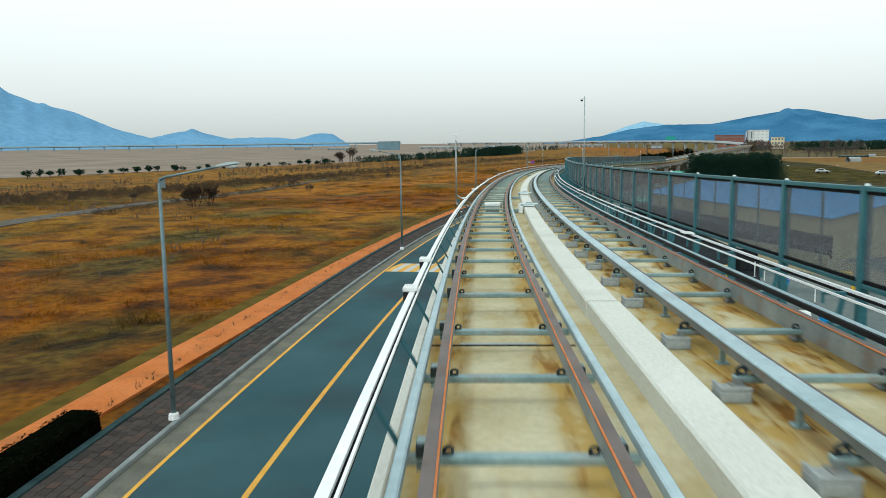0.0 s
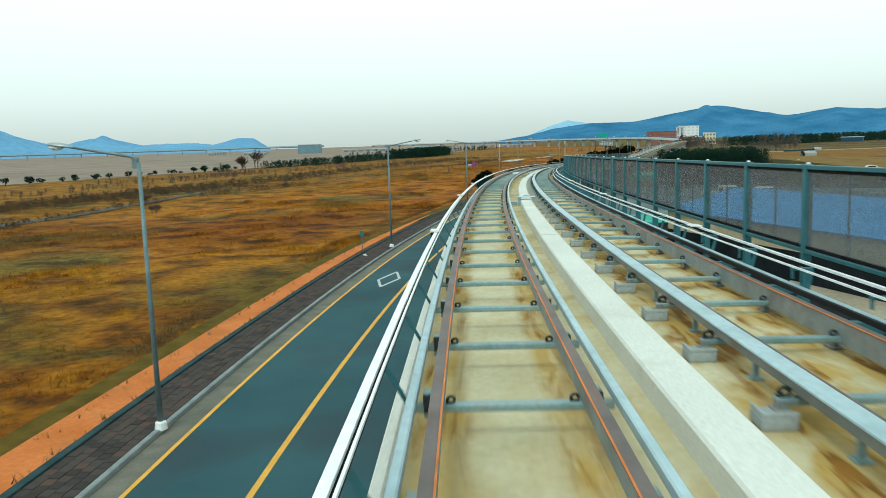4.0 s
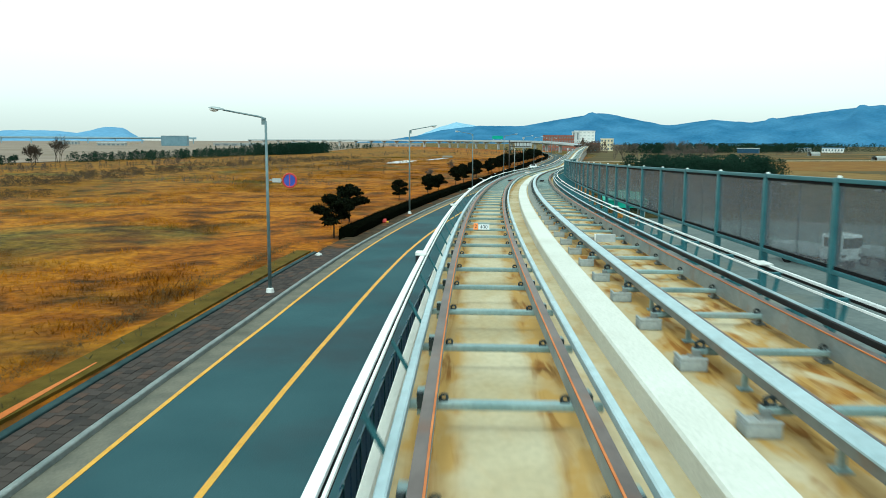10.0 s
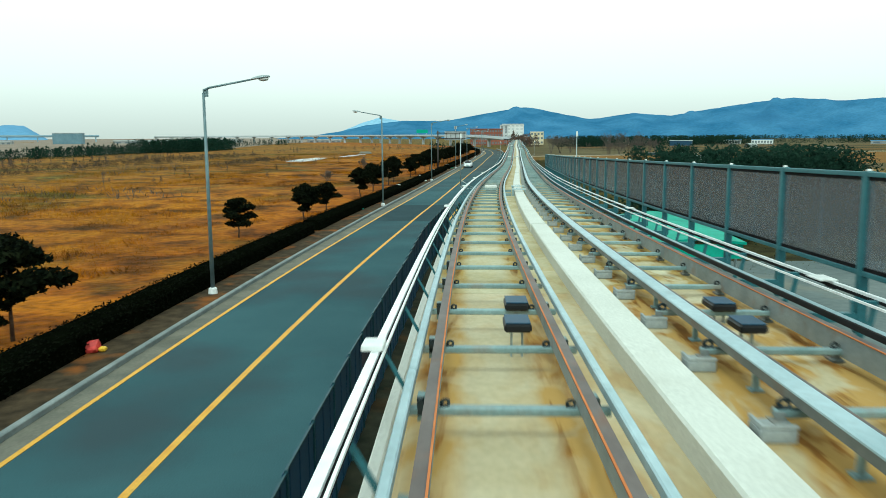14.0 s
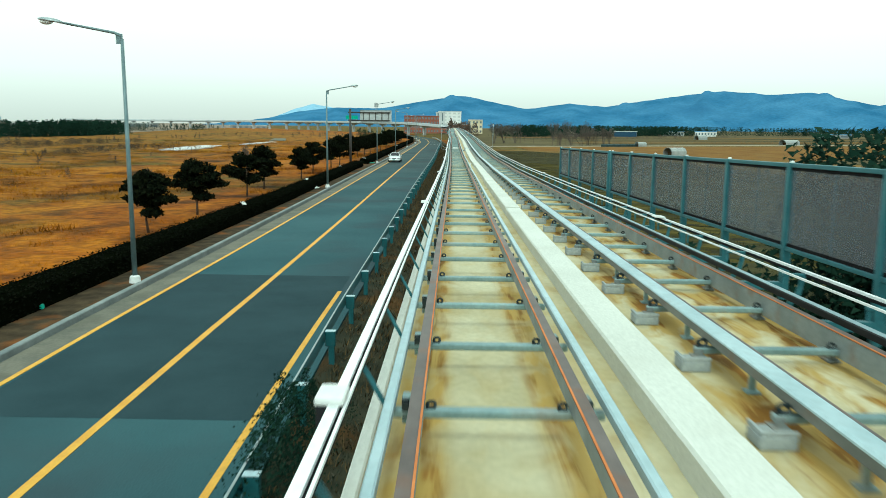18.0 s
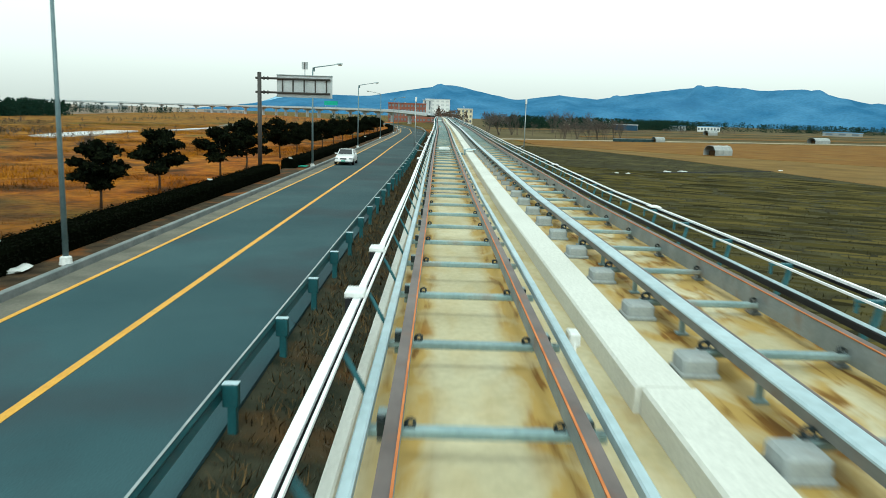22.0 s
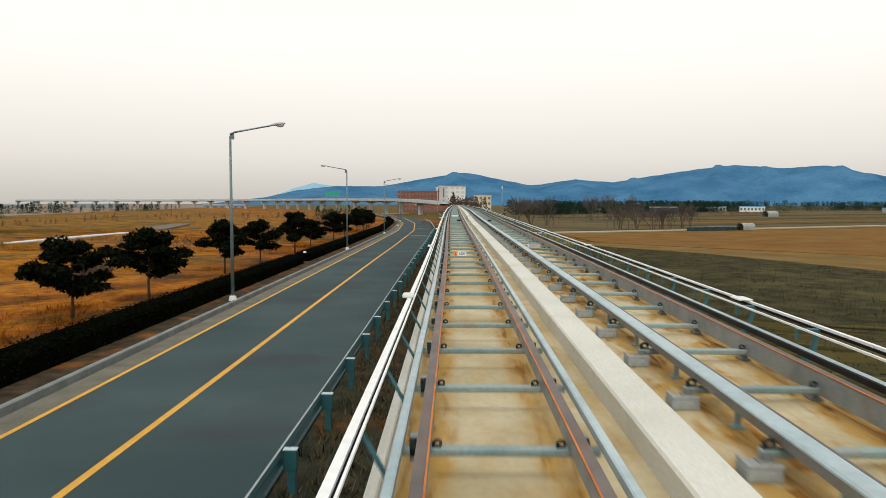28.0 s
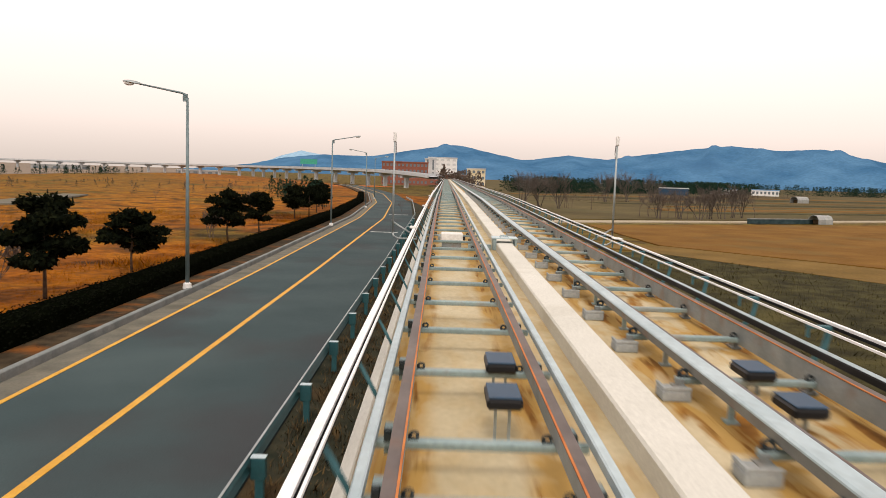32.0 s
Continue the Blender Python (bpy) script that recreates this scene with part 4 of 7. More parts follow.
# white cable trays on brackets outside both tracks
for k, edge in ((-1, -0.60), (1, 3.73)):
    tray = thing("cable_tray", "white metal cable tray on steel brackets along the guideway edge", "cable tray", "cable trays", "structure")
    wide, slot, lip = (0.055, 0.020, 0.016) if k < 0 else (0.040, 0.200, 0.020)
    a, b = sorted((edge, edge - k * wide))
    sweep("tray_channel", slab(a, b, 1.30, 1.325), G0, G1, M["tray"], tray, 2.0)
    a, b = sorted((edge - k * (wide + slot), edge - k * (wide + slot + lip)))
    sweep("tray_lip", slab(a, b, 1.305, 1.325), G0, G1, M["tray"], tray, 2.0)
    a, b = sorted((edge, edge - k * (wide + slot + lip if k < 0 else wide + 0.022)))
    sweep("tray_floor", slab(a + 0.004, b - 0.004, 1.326, 1.350), G0, G1, M["tyre"], tray, 2.0, "dark underside of the tray")
    o = edge - k * 0.06
    bm = bmesh.new()
    for y in (-0.03, 0.03):
        tube([(0, y, 0.0), (0, y, -0.05), (-k * 0.04, y, -0.12), (-k * 0.16, y, -0.34)] if k < 0 else [(0.0, y, 0.0), (-0.04, y, -0.20), (-0.22, y, -0.44)], [0.010 if k < 0 else 0.017] * (4 if k < 0 else 3), 5, bm)
    if k > 0:
        box(-0.27, -0.07, -0.46, -0.17, 0.07, -0.41, 0.006, bm)
        box(-0.215, -0.03, -0.012, 0.06, 0.03, 0.014, 0.004, bm)
        box(-0.215, -0.012, -0.10, -0.19, 0.012, 0.010, 0.002, bm)
    bracket = mesh_of("bracket", bm, M["frame"])
    bm = box(-0.125, -0.11, 0.0, 0.022, 0.11, 0.045, 0.008) if k < 0 else box(-0.10, -0.16, 0.0, 0.075, 0.16, 0.022, 0.006)
    clip = mesh_of("clip", bm, M["white"])
    bm = box(-0.120, -0.10, -0.13, -0.058, 0.09, -0.001, 0.006) if k < 0 else box(0.062, -0.10, -0.09, 0.10, 0.10, -0.001, 0.006)
    block_mesh = mesh_of("clip_block", bm, M["black"])
    for i in range(int(430 / 1.64)):
        share("bracket", bracket, None, tray, hang(-4 + i * 1.64, o, 1.34))
    seen = [7.5, 9.7, 31.9, 95.6, 159.8, 203.4, 230.7, 249.7, 251.7, 280.4, 289.3, 358.0] if k < 0 else [30.0, 95.9, 213.2, 231.0, 240.3, 289.7, 358.3]
    rest = [3 + i * 10.6 + rng.uniform(-0.8, 0.8) for i in range(41)]
    for s in seen + [v for v in rest if min(abs(v - w) for w in seen) > 7]:
        cl = share("tray_clip", clip, None, tray, hang(s, o, 1.299))
        share("clip_block", block_mesh, None, cl, Matrix())

# ---- noise barrier on the far side ----
L_FENCE = 4.30
bm = box(-0.05, -0.05, -1.75, 0.05, 0.05, 0.012, 0.006)
post_mesh = mesh_of("post", bm, M["frame"])
bm = tube([(0, 0, 0.012), (0, 0, 0.030), (0, 0, 0.036)], [0.028, 0.024, 0.014], 8)
cap_mesh = mesh_of("post_cap", bm, M["white"])
bm = box(-0.012, 0.05, -1.06, 0.012, 2.15, -0.085, 0.0)
panel_mesh = mesh_of("panel", bm, M["panel"])
bm = box(-0.04, 0.051, -0.048, 0.04, 2.149, 0.004, 0.006)
bar_mesh = mesh_of("rail_bar", bm, M["frame"])
bm = box(0.016, 1.09, -1.06, 0.034, 1.12, -0.06, 0.0)
mull_mesh = mesh_of("mullion", bm, M["frame"])
# black strip painting the shadow under the top rail; repeated above the bottom rail
bm = box(-0.020, 0.052, -0.085, 0.020, 2.148, -0.0485)
shadow_strip_mesh = mesh_of("gasket", bm, M["tyre"])
bm = box(-0.72, -0.05, -1.62, -0.051, 0.05, -1.52, 0.0)
arm_mesh = mesh_of("bracket_arm", bm, M["frame"])


def fence_top(s):
    """How far the top of the barrier lies below the line of sight."""
    return float(np.interp(s, [10, 50, 75, 97, 130, 165, 200, 230], [0.34, 0.29, 0.26, 0.215, 0.24, 0.225, 0.225, 0.25]))


def barrier(a, b, n, label):
    pitch = (b - a) / n
    fit = Matrix.Diagonal((1, pitch / 2.2, 1, 1))
    fence = thing("noise_barrier", label, "fence", "noise barriers", "structure")
    for i in range(n + 1):
        s = a + i * pitch
        m = hang(s, L_FENCE, fence_top(s))
        post = share("post", post_mesh, None, fence, m)
        share("post_cap", cap_mesh, None, post, Matrix())
        share("bracket_arm", arm_mesh, None, fence, m)
        if i < n:
            m = m @ fit
            share("panel", panel_mesh, None, fence, m)
            share("top_rail", bar_mesh, None, fence, m)
            share("bottom_rail", bar_mesh, None, fence, m @ Matrix.Translation((0, 0, -1.06)))
            share("mullion", mull_mesh, None, fence, m)
            share("gasket", shadow_strip_mesh, None, fence, m)
            share("gasket", shadow_strip_mesh, None, fence, m @ Matrix.Translation((0, 0, -0.965)))


LABEL_FENCE = "low noise barrier of smoky mauve panels in blue-grey steel frames"
for a, b, n in ((-11.2, 34.6, 21), (36.3, 68.4, 15), (68.8, 96.5, 13), (97.1, 109.4, 6), (110.3, 158.4, 22), (158.75, 220.5, 28), (220.9, 230.5, 4)):
    barrier(a, b, n, LABEL_FENCE)


# ---- street lamps ----
def street_lamp():
    lamp = thing("street_lamp", "tall grey steel street lamp with a single curved arm", "street lamp", "street lamps along the road")
    part("pole", tube([(0, 0, 0.1), (0, 0, 8.18)], [0.09, 0.055], 10), M["pole"], lamp, smooth=True)
    part("arm", tube([(0, 0, 8.14), (0.05, 0, 8.30), (0.25, 0, 8.38), (2.05, 0, 8.70)], [0.055, 0.05, 0.045, 0.035], 8), M["pole"], lamp, smooth=True)
    part("gusset", box(-0.02, -0.012, 8.02, 0.20, 0.012, 8.34, 0.0), M["pole"], lamp)
    bm = bmesh.new()
    bmesh.ops.create_uvsphere(bm, u_segments=16, v_segments=10, radius=1.0)
    for v in bm.verts:
        v.co = Vector((2.34 + v.co.x * 0.42, v.co.y * 0.15 * (1.0 - 0.25 * (v.co.x < 0) * -v.co.x), 8.745 + max(v.co.z, -0.25) * 0.095 + v.co.x * 0.06))
    part("lamp_head", bm, M["galvanised"], lamp, smooth=True)
    bm = bmesh.new()
    bmesh.ops.create_uvsphere(bm, u_segments=14, v_segments=8, radius=1.0)
    for v in bm.verts:
        v.co = Vector((2.47 + v.co.x * 0.23, v.co.y * 0.115, 8.735 + min(v.co.z, 0.1) * 0.12))
    part("diffuser", bm, M["litter"], lamp, "clouded lamp glass", smooth=True)
    part("base_plate", tube([(0, 0, 0.0), (0, 0, 0.22), (0, 0, 0.26)], [0.2, 0.17, 0.1], 10), M["white"], lamp, "white painted base collar")
    return lamp


LAMPS = [24.5, 65.5, 105.3, 145.2, 185.1, 225.4, 266.4, 310.2, 349.2, 390.8, 432.8, 475, 516]
LAMP_L = [-10.7, -9.95, -9.97, -10.48, -11.1, -10.98, -10.95, -10.9, -10.95, -10.95, -11.0, -12.0, -14.5]
lamp0 = street_lamp()
for i, s in enumerate(LAMPS):
    m = stand(s, LAMP_L[i], 0.12, 180 if i in (1, 3, 5, 9, 11) else (30 if i == 7 else 0))
    if i == 0:
        lamp0.matrix_basis = m
    else:
        copy_thing(lamp0, m)


# ---- hills on the horizon ----
def ridge(name, label, dist, knots, mat, base=-30.0, deep=500.0):
    """A range of hills: azimuth and height in degrees along its crest."""
    az = [k[0] for k in knots]
    el = [k[1] for k in knots]
    bm = bmesh.new()
    rows = []
    a0, a1 = az[0], az[-1]
    count = int((a1 - a0) / 0.25) + 1
    for a in np.linspace(a0, a1, count):
        e = float(np.interp(a, az, el)) + 0.035 * noise.noise((a * 1.7, dist * 0.01, 0)) + 0.02 * noise.noise((a * 6.0, 3.0, dist))
        top = dist * math.tan(radians(e)) + 6
        col = []
        for f, z in ((0.0, base), (0.35, 0.30), (0.6, 0.62), (0.85, 0.9), (1.0, 1.0), (1.6, 0.2)):
            d = dist - deep * (1.0 - f)
            zz = base if z == base else top * z * (1 + (0.25 * noise.noise((a * 0.9, f * 4.0, 1.0)) if f < 0.95 else 0.0))
            col.append(bm.verts.new((d * math.sin(radians(a)), d * math.cos(radians(a)), zz)))
        rows.append(col)
    for a, b in zip(rows, rows[1:]):
        for j in range(len(a) - 1):
            bm.faces.new((a[j], b[j], b[j + 1], a[j + 1]))
    bmesh.ops.recalc_face_normals(bm, faces=bm.faces)
    return tagged(part(name, bm, mat, smooth=True), label, "hill", kind="structure")


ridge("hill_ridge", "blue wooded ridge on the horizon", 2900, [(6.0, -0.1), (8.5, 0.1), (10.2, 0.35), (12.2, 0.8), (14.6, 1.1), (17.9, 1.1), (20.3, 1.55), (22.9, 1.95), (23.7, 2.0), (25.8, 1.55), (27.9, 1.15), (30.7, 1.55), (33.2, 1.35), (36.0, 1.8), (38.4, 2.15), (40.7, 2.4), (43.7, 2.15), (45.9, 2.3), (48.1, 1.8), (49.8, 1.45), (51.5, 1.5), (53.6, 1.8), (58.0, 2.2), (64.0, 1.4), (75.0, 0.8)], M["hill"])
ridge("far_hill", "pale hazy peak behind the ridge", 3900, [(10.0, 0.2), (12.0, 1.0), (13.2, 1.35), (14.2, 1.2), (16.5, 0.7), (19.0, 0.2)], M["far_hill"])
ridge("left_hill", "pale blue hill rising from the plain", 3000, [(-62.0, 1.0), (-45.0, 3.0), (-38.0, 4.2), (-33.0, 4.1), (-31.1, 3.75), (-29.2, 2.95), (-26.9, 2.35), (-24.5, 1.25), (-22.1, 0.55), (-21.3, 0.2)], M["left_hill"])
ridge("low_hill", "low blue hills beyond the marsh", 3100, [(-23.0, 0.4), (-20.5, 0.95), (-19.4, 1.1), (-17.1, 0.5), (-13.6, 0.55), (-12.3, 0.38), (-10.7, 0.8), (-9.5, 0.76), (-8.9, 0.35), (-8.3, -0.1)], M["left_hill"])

# ---- things on the guideway ----
def service_box(s):
    """The white box that lies between the rails."""
    t = thing("equipment_box", "white painted equipment box between the rails", "equipment box", "track equipment boxes", m=hang(s, TRACKS[0], H_DECK))
    bm = box(-0.275, -0.16, 0.12, 0.275, 0.16, 0.365, 0.03)
    part("case", bm, M["white"], t)
    part("end_bracket", box(-0.345, -0.09, 0.18, -0.277, 0.09, 0.29, 0.02), M["galvanised"], t)
    part("end_bracket", box(0.277, -0.09, 0.18, 0.335, 0.09, 0.28, 0.02), M["black"], t, "black cable bracket")
    part("mount", box(-0.24, -0.10, -0.0, 0.24, 0.14, 0.12), M["web"], t)
    return t


def cable_cover(s, gear=False):
    t = thing("junction_cover", "pale blue steel junction cover over the centre wall", "junction box", "junction covers", m=hang(s, 1.62, H_DECK))
    part("lid", box(-0.36, -0.27, 0.285, 0.27, 0.27, 0.312, 0.006), M["cover"], t)
    for x0, x1 in ((-0.33, -0.245), (0.20, 0.25)):
        part("side_wall", box(x0, -0.24, 0.004, x1, 0.24, 0.284, 0.006), M["cover_dark"], t)
    for y in (-0.12, 0.12):
        part("handle", tube([(-0.15, y, 0.312), (-0.13, y, 0.345), (0.03, y, 0.345), (0.05, y, 0.312)], [0.009] * 4, 6), M["cover_dark"], t)
    part("cable_duct", box(-0.92, -0.10, 0.004, -0.365, 0.05, 0.12, 0.01), M["cover_dark"], t)
    if gear:
        for y in (-0.55, 0.55):
            part("junction_case", box(-0.42, y - 0.15, 0.004, -0.26, y + 0.15, 0.26, 0.015), M["white"], t, "white junction case")
    return t


# darker blue steel for the side walls, handles and cable duct
M["cover_dark"] = material("darker_blue_steel", (0.22, 0.31, 0.33), (0.32, 0.42, 0.44), 0.4, 0.5, 0.05)
for s in (26.9, 108.4, 191.2, 282.6, 377.0):
    service_box(s - 0.2)
for s in (26.9, 35.4, 71.2, 108.5, 188.3, 191.4, 282.7, 376.6):
    cable_cover(s, s == 26.9)


def antenna_pole(s, l, top, side, antenna=True):
    """A slim pole on two arms from the deck edge."""
    t = thing("antenna_pole", "slim galvanised antenna pole on arms from the deck edge" if antenna else "slim pole with a dome camera", "pole", "antenna poles", m=hang(s, l, 0))
    k = -side
    part("pole", tube([(0, 0, -1.62), (0, 0, top)], [0.026, 0.022], 10), M["galvanised"], t, smooth=True)
    part("lower_arm", tube([(0, 0, -1.60), (k * 0.03, 0, -1.70), (k * 0.14, 0, -1.76), (k * 0.62, 0, -1.76)], [0.024] * 4, 8), M["galvanised"], t, smooth=True)
    part("upper_arm", tube([(0, 0, -1.34), (k * 0.62, 0, -1.72)], [0.020, 0.020], 8), M["galvanised"], t, smooth=True)
    if antenna:
        part("antenna", box(-0.036, -0.04, top - 0.02, 0.046, 0.04, top + 0.22, 0.012), M["white"], t)
        part("cable_loop", tube([(0.035 * k, 0, top - 0.02), (0.045 * k, 0, top - 0.2), (0.035 * k, 0, top - 0.36)], [0.008] * 3, 6), M["black"], t)
    else:
        part("camera_arm", tube([(0, 0, top - 0.08), (-0.12, 0, top - 0.08)], [0.014, 0.014], 6), M["galvanised"], t)
        bm = bmesh.new()
        bmesh.ops.create_uvsphere(bm, u_segments=12, v_segments=8, radius=0.055, matrix=Matrix.Translation((-0.13, 0, top - 0.17)))
        part("camera_dome", bm, M["black"], t, smooth=True)
        part("camera_hood", tube([(-0.13, 0, top - 0.17), (-0.13, 0, top - 0.10), (-0.13, 0, top - 0.08)], [0.062, 0.06, 0.03], 12), M["white"], t, smooth=True)
    return t


for s in (28.4, 109.6, 192.0, 283.2, 377.2):
    antenna_pole(s, -1.08 if s < 60 else -1.2, 0.68, -1)
    if s > 60:
        antenna_pole(s, 4.36, 0.76, 1)
antenna_pole(35.3, 4.25, 2.72, 1, False)


def lettering(body, size, mat, parent, m, name="lettering"):
    """Raised letters in the built-in font."""
    curve = bpy.data.curves.new(name, "FONT")
    curve.body, curve.size, curve.extrude = body, size, 0.002
    curve.align_x, curve.align_y = "CENTER", "CENTER"
    temp = bpy.data.objects.new(name, curve)
    mesh = bpy.data.meshes.new_from_object(temp)
    bpy.data.objects.remove(temp)
    mesh.materials.clear()
    return link(name, mesh, mat, parent, m)


FACE = Matrix.Rotation(radians(90), 4, "X")  # letters that face back along the line
t = thing("number_sign", "round black number sign with a white rim on the pole", "sign", m=hang(109.6, -1.20, 0.41))
part("disc", tube([(0, -0.042, 0), (0, -0.055, 0)], [0.095, 0.095], 24), M["black"], t, m=None)
bm = bmesh.new()
ring = [(math.cos(a) * 0.095, -0.056, math.sin(a) * 0.095) for a in np.linspace(0, 2 * math.pi, 33)]
tube(ring, [0.009] * 33, 5, bm, False)
part("rim", bm, M["white"], t, "white rim")
lettering("6", 0.145, M["white"], t, Matrix.Translation((0, -0.0575, 0)) @ FACE)

for s, body in ((127.0, "400"), (332.5, "600")):
    t = thing("distance_plate", "orange and grey distance plate reading 2 %s on a sleeper" % body, "marker plate", "distance plates", m=hang(s, TRACKS[0] - 0.12, H_SLEEPER - 0.002) @ Matrix.Rotation(radians(-28), 4, "X"))
    part("orange_plate", box(-0.155, 0.0, 0.0, -0.055, 0.012, 0.15, 0.003), M["orange"], t)
    part("grey_plate", box(-0.045, 0.0, 0.0, 0.20, 0.012, 0.13, 0.003), M["sign_back"], t)
    lettering("2", 0.12, M["black"], t, Matrix.Translation((-0.105, -0.003, 0.075)) @ FACE)
    lettering(body, 0.115, M["black"], t, Matrix.Translation((0.075, -0.003, 0.062)) @ FACE)
for s in (124.8, 335.6):
    t = thing("plate_back", "grey back of a distance plate on the neighbouring track", "marker plate", "distance plates", m=hang(s, TRACKS[1] - 0.1, H_SLEEPER - 0.002))
    part("plate", box(-0.17, -0.05, 0.0, 0.20, 0.05, 0.15, 0.006), M["sign_back"], t)
    part("edge_strip", box(-0.20, -0.045, 0.0, -0.172, 0.045, 0.15), M["white"], t)

for c in TRACKS:
    for s0 in (161.8, 363.3):
        for j in (0, 1):
            t = thing("sensor_box", "black sensor box on a slim stand beside the rail", "sensor", "rail sensors", m=hang(s0 + j * 0.95, c + (0.25 if c < 1 else -0.03) - 0.05 * (1 - j), H_DECK))
            part("case", box(-0.125, -0.20, 0.27, 0.125, 0.20, 0.35, 0.02), M["black"], t)
            part("lid", box(-0.115, -0.19, 0.35, 0.115, 0.19, 0.362, 0.005), M["navy"], t)
            part("stand", box(-0.060, -0.02, 0.0, -0.040, 0.02, 0.27), M["galvanised"], t)
            part("stand", box(0.040, -0.02, 0.0, 0.060, 0.02, 0.27), M["galvanised"], t)

# seams between the lengths of the deck
for s in (7.6, 70.5, 218.9, 264.2, 341.8, 357.9):
    for c in TRACKS:
        t = thing("expansion_joint", "dark expansion seam across the deck with a steel strip", "expansion joint", "deck joints", m=hang(s, c, H_DECK))
        part("seam", box(-0.78, -0.02, -0.002, 0.78, 0.02, 0.006), M["tyre"], t, "dark seam")
        part("cover_strip", box(-0.40, 0.03, 0.0, 0.40, 0.09, 0.008, 0.002), M["galvanised"], t, "thin steel cover strip")

# ---- along the road ----
# hump stripes, diamond, darker patch of asphalt
hump = thing("speed_hump", "speed hump painted in yellow and white stripes", "speed hump", m=None)
for i in range(14):
    l = -3.2 + i * 0.46
    a = 55.0
    verts = [tuple(at(a, road(a) + l, 0.012)), tuple(at(a, road(a) + l + 0.46, 0.012)), tuple(at(a + 3.7, road(a + 3.7) + l + 0.9, 0.012)), tuple(at(a + 3.7, road(a + 3.7) + l + 0.44, 0.012))]
    mids = [tuple((Vector(verts[0]) + Vector(verts[3])) / 2 + Vector((0, 0, 0.06))), tuple((Vector(verts[1]) + Vector(verts[2])) / 2 + Vector((0, 0, 0.06)))]
    low = [(x, y, -0.05) for x, y, z in verts]
    mesh = bpy.data.meshes.new("stripe")
    mesh.from_pydata(verts + mids + low, [], [(0, 1, 5, 4), (4, 5, 2, 3), (6, 7, 1, 0), (3, 2, 8, 9), (6, 0, 4, 3, 9), (7, 8, 2, 5, 1)])
    link("stripe", mesh, M["yellow"] if i % 2 == 0 else M["white_line"], hump)


def bar(name, a, b, w, z, mat, parent):
    """A painted stroke from a to b, both (s, l from the road's middle)."""
    p, q = at(a[0], road(a[0]) + a[1], z), at(b[0], road(b[0]) + b[1], z)
    d = (q - p).normalized()
    n = Vector((-d.y, d.x, 0)) * w / 2
    mesh = bpy.data.meshes.new(name)
    top = [p + n, p - n, q - n, q + n]
    mesh.from_pydata([tuple(v) for v in top] + [(v.x, v.y, -0.05) for v in top], [], [(0, 1, 2, 3), (4, 5, 1, 0), (5, 6, 2, 1), (6, 7, 3, 2), (7, 4, 0, 3)])
    return link(name, mesh, mat, parent)


dia = thing("diamond_mark", "white diamond painted on the lane", "road marking")
pts = [(88.7, -1.62), (91.0, -2.25), (93.9, -1.62), (91.4, -0.95)]
for i in range(4):
    bar("stroke", pts[i], pts[(i + 1) % 4], 0.17, 0.010 + 0.001 * i, M["white_line"], dia)
stop = thing("stop_lines", "pair of white bars painted across the lane", "road marking")
for s in (428.0, 459.0):
    bar("stroke", (s, 0.2), (s, 2.7), 0.5, 0.010, M["white_line"], stop)
tagged(sweep("asphalt_patch", slab(-3.1, 2.7, 0.005, -0.1), 213.5, 227.6, M["patch"], step=3, ground=True, shift=road), "darker patch of asphalt across the road", "asphalt patch", kind="structure")

# guard rail between road and guideway
guard = thing("guard_rail", "dark green corrugated guard rail beside the road", "guard rail", kind="structure")
L_GUARD = 3.45


def guard_shift(s):
    return road(s) + L_GUARD + float(np.interp(s, [206, 240, 255, 275, 288, 345], [0.0, -0.12, -0.16, -0.08, 0.0, 0.14]))


sweep("beam", [(-0.015, 0.725), (0.02, 0.715), (0.055, 0.66), (0.0, 0.57), (0.055, 0.48), (0.02, 0.425), (-0.015, 0.415), (-0.005, 0.425), (0.030, 0.48), (-0.025, 0.57), (0.030, 0.66), (-0.005, 0.705)], 206.5, 520, M["guard"], guard, 2.0, ground=True, shift=guard_shift)
# a pale strip puts the highlight on the rail's upper edge
sweep("beam_edge", slab(-0.018, 0.022, 0.731, 0.722), 206.5, 520, M["galvanised"], guard, 2.0, "pale highlight strip along the upper edge of the rail", ground=True, shift=guard_shift)
gp = mesh_of("guard_post", box(0.13, -0.07, -0.95, 0.27, 0.07, 0.70, 0.015), M["guard"])
gc = mesh_of("post_cap", box(0.055, -0.085, 0.722, 0.305, 0.085, 0.737, 0.004), M["cover"])
bm = box(0.057, -0.08, 0.36, 0.30, 0.08, 0.719, 0.015)
gb = mesh_of("spacer", bm, M["guard"])
for s in [206.0 + 3.785 * i for i in range(21)] + [285.6 + 3.88 * i for i in range(14)] + [339.9 + 4.3 * i for i in range(24)]:
    po = share("guard_post", gp, None, guard, stand(s, guard_shift(s), 0))
    share("post_cap", gc, None, po, Matrix())
    share("spacer", gb, None, po, Matrix())

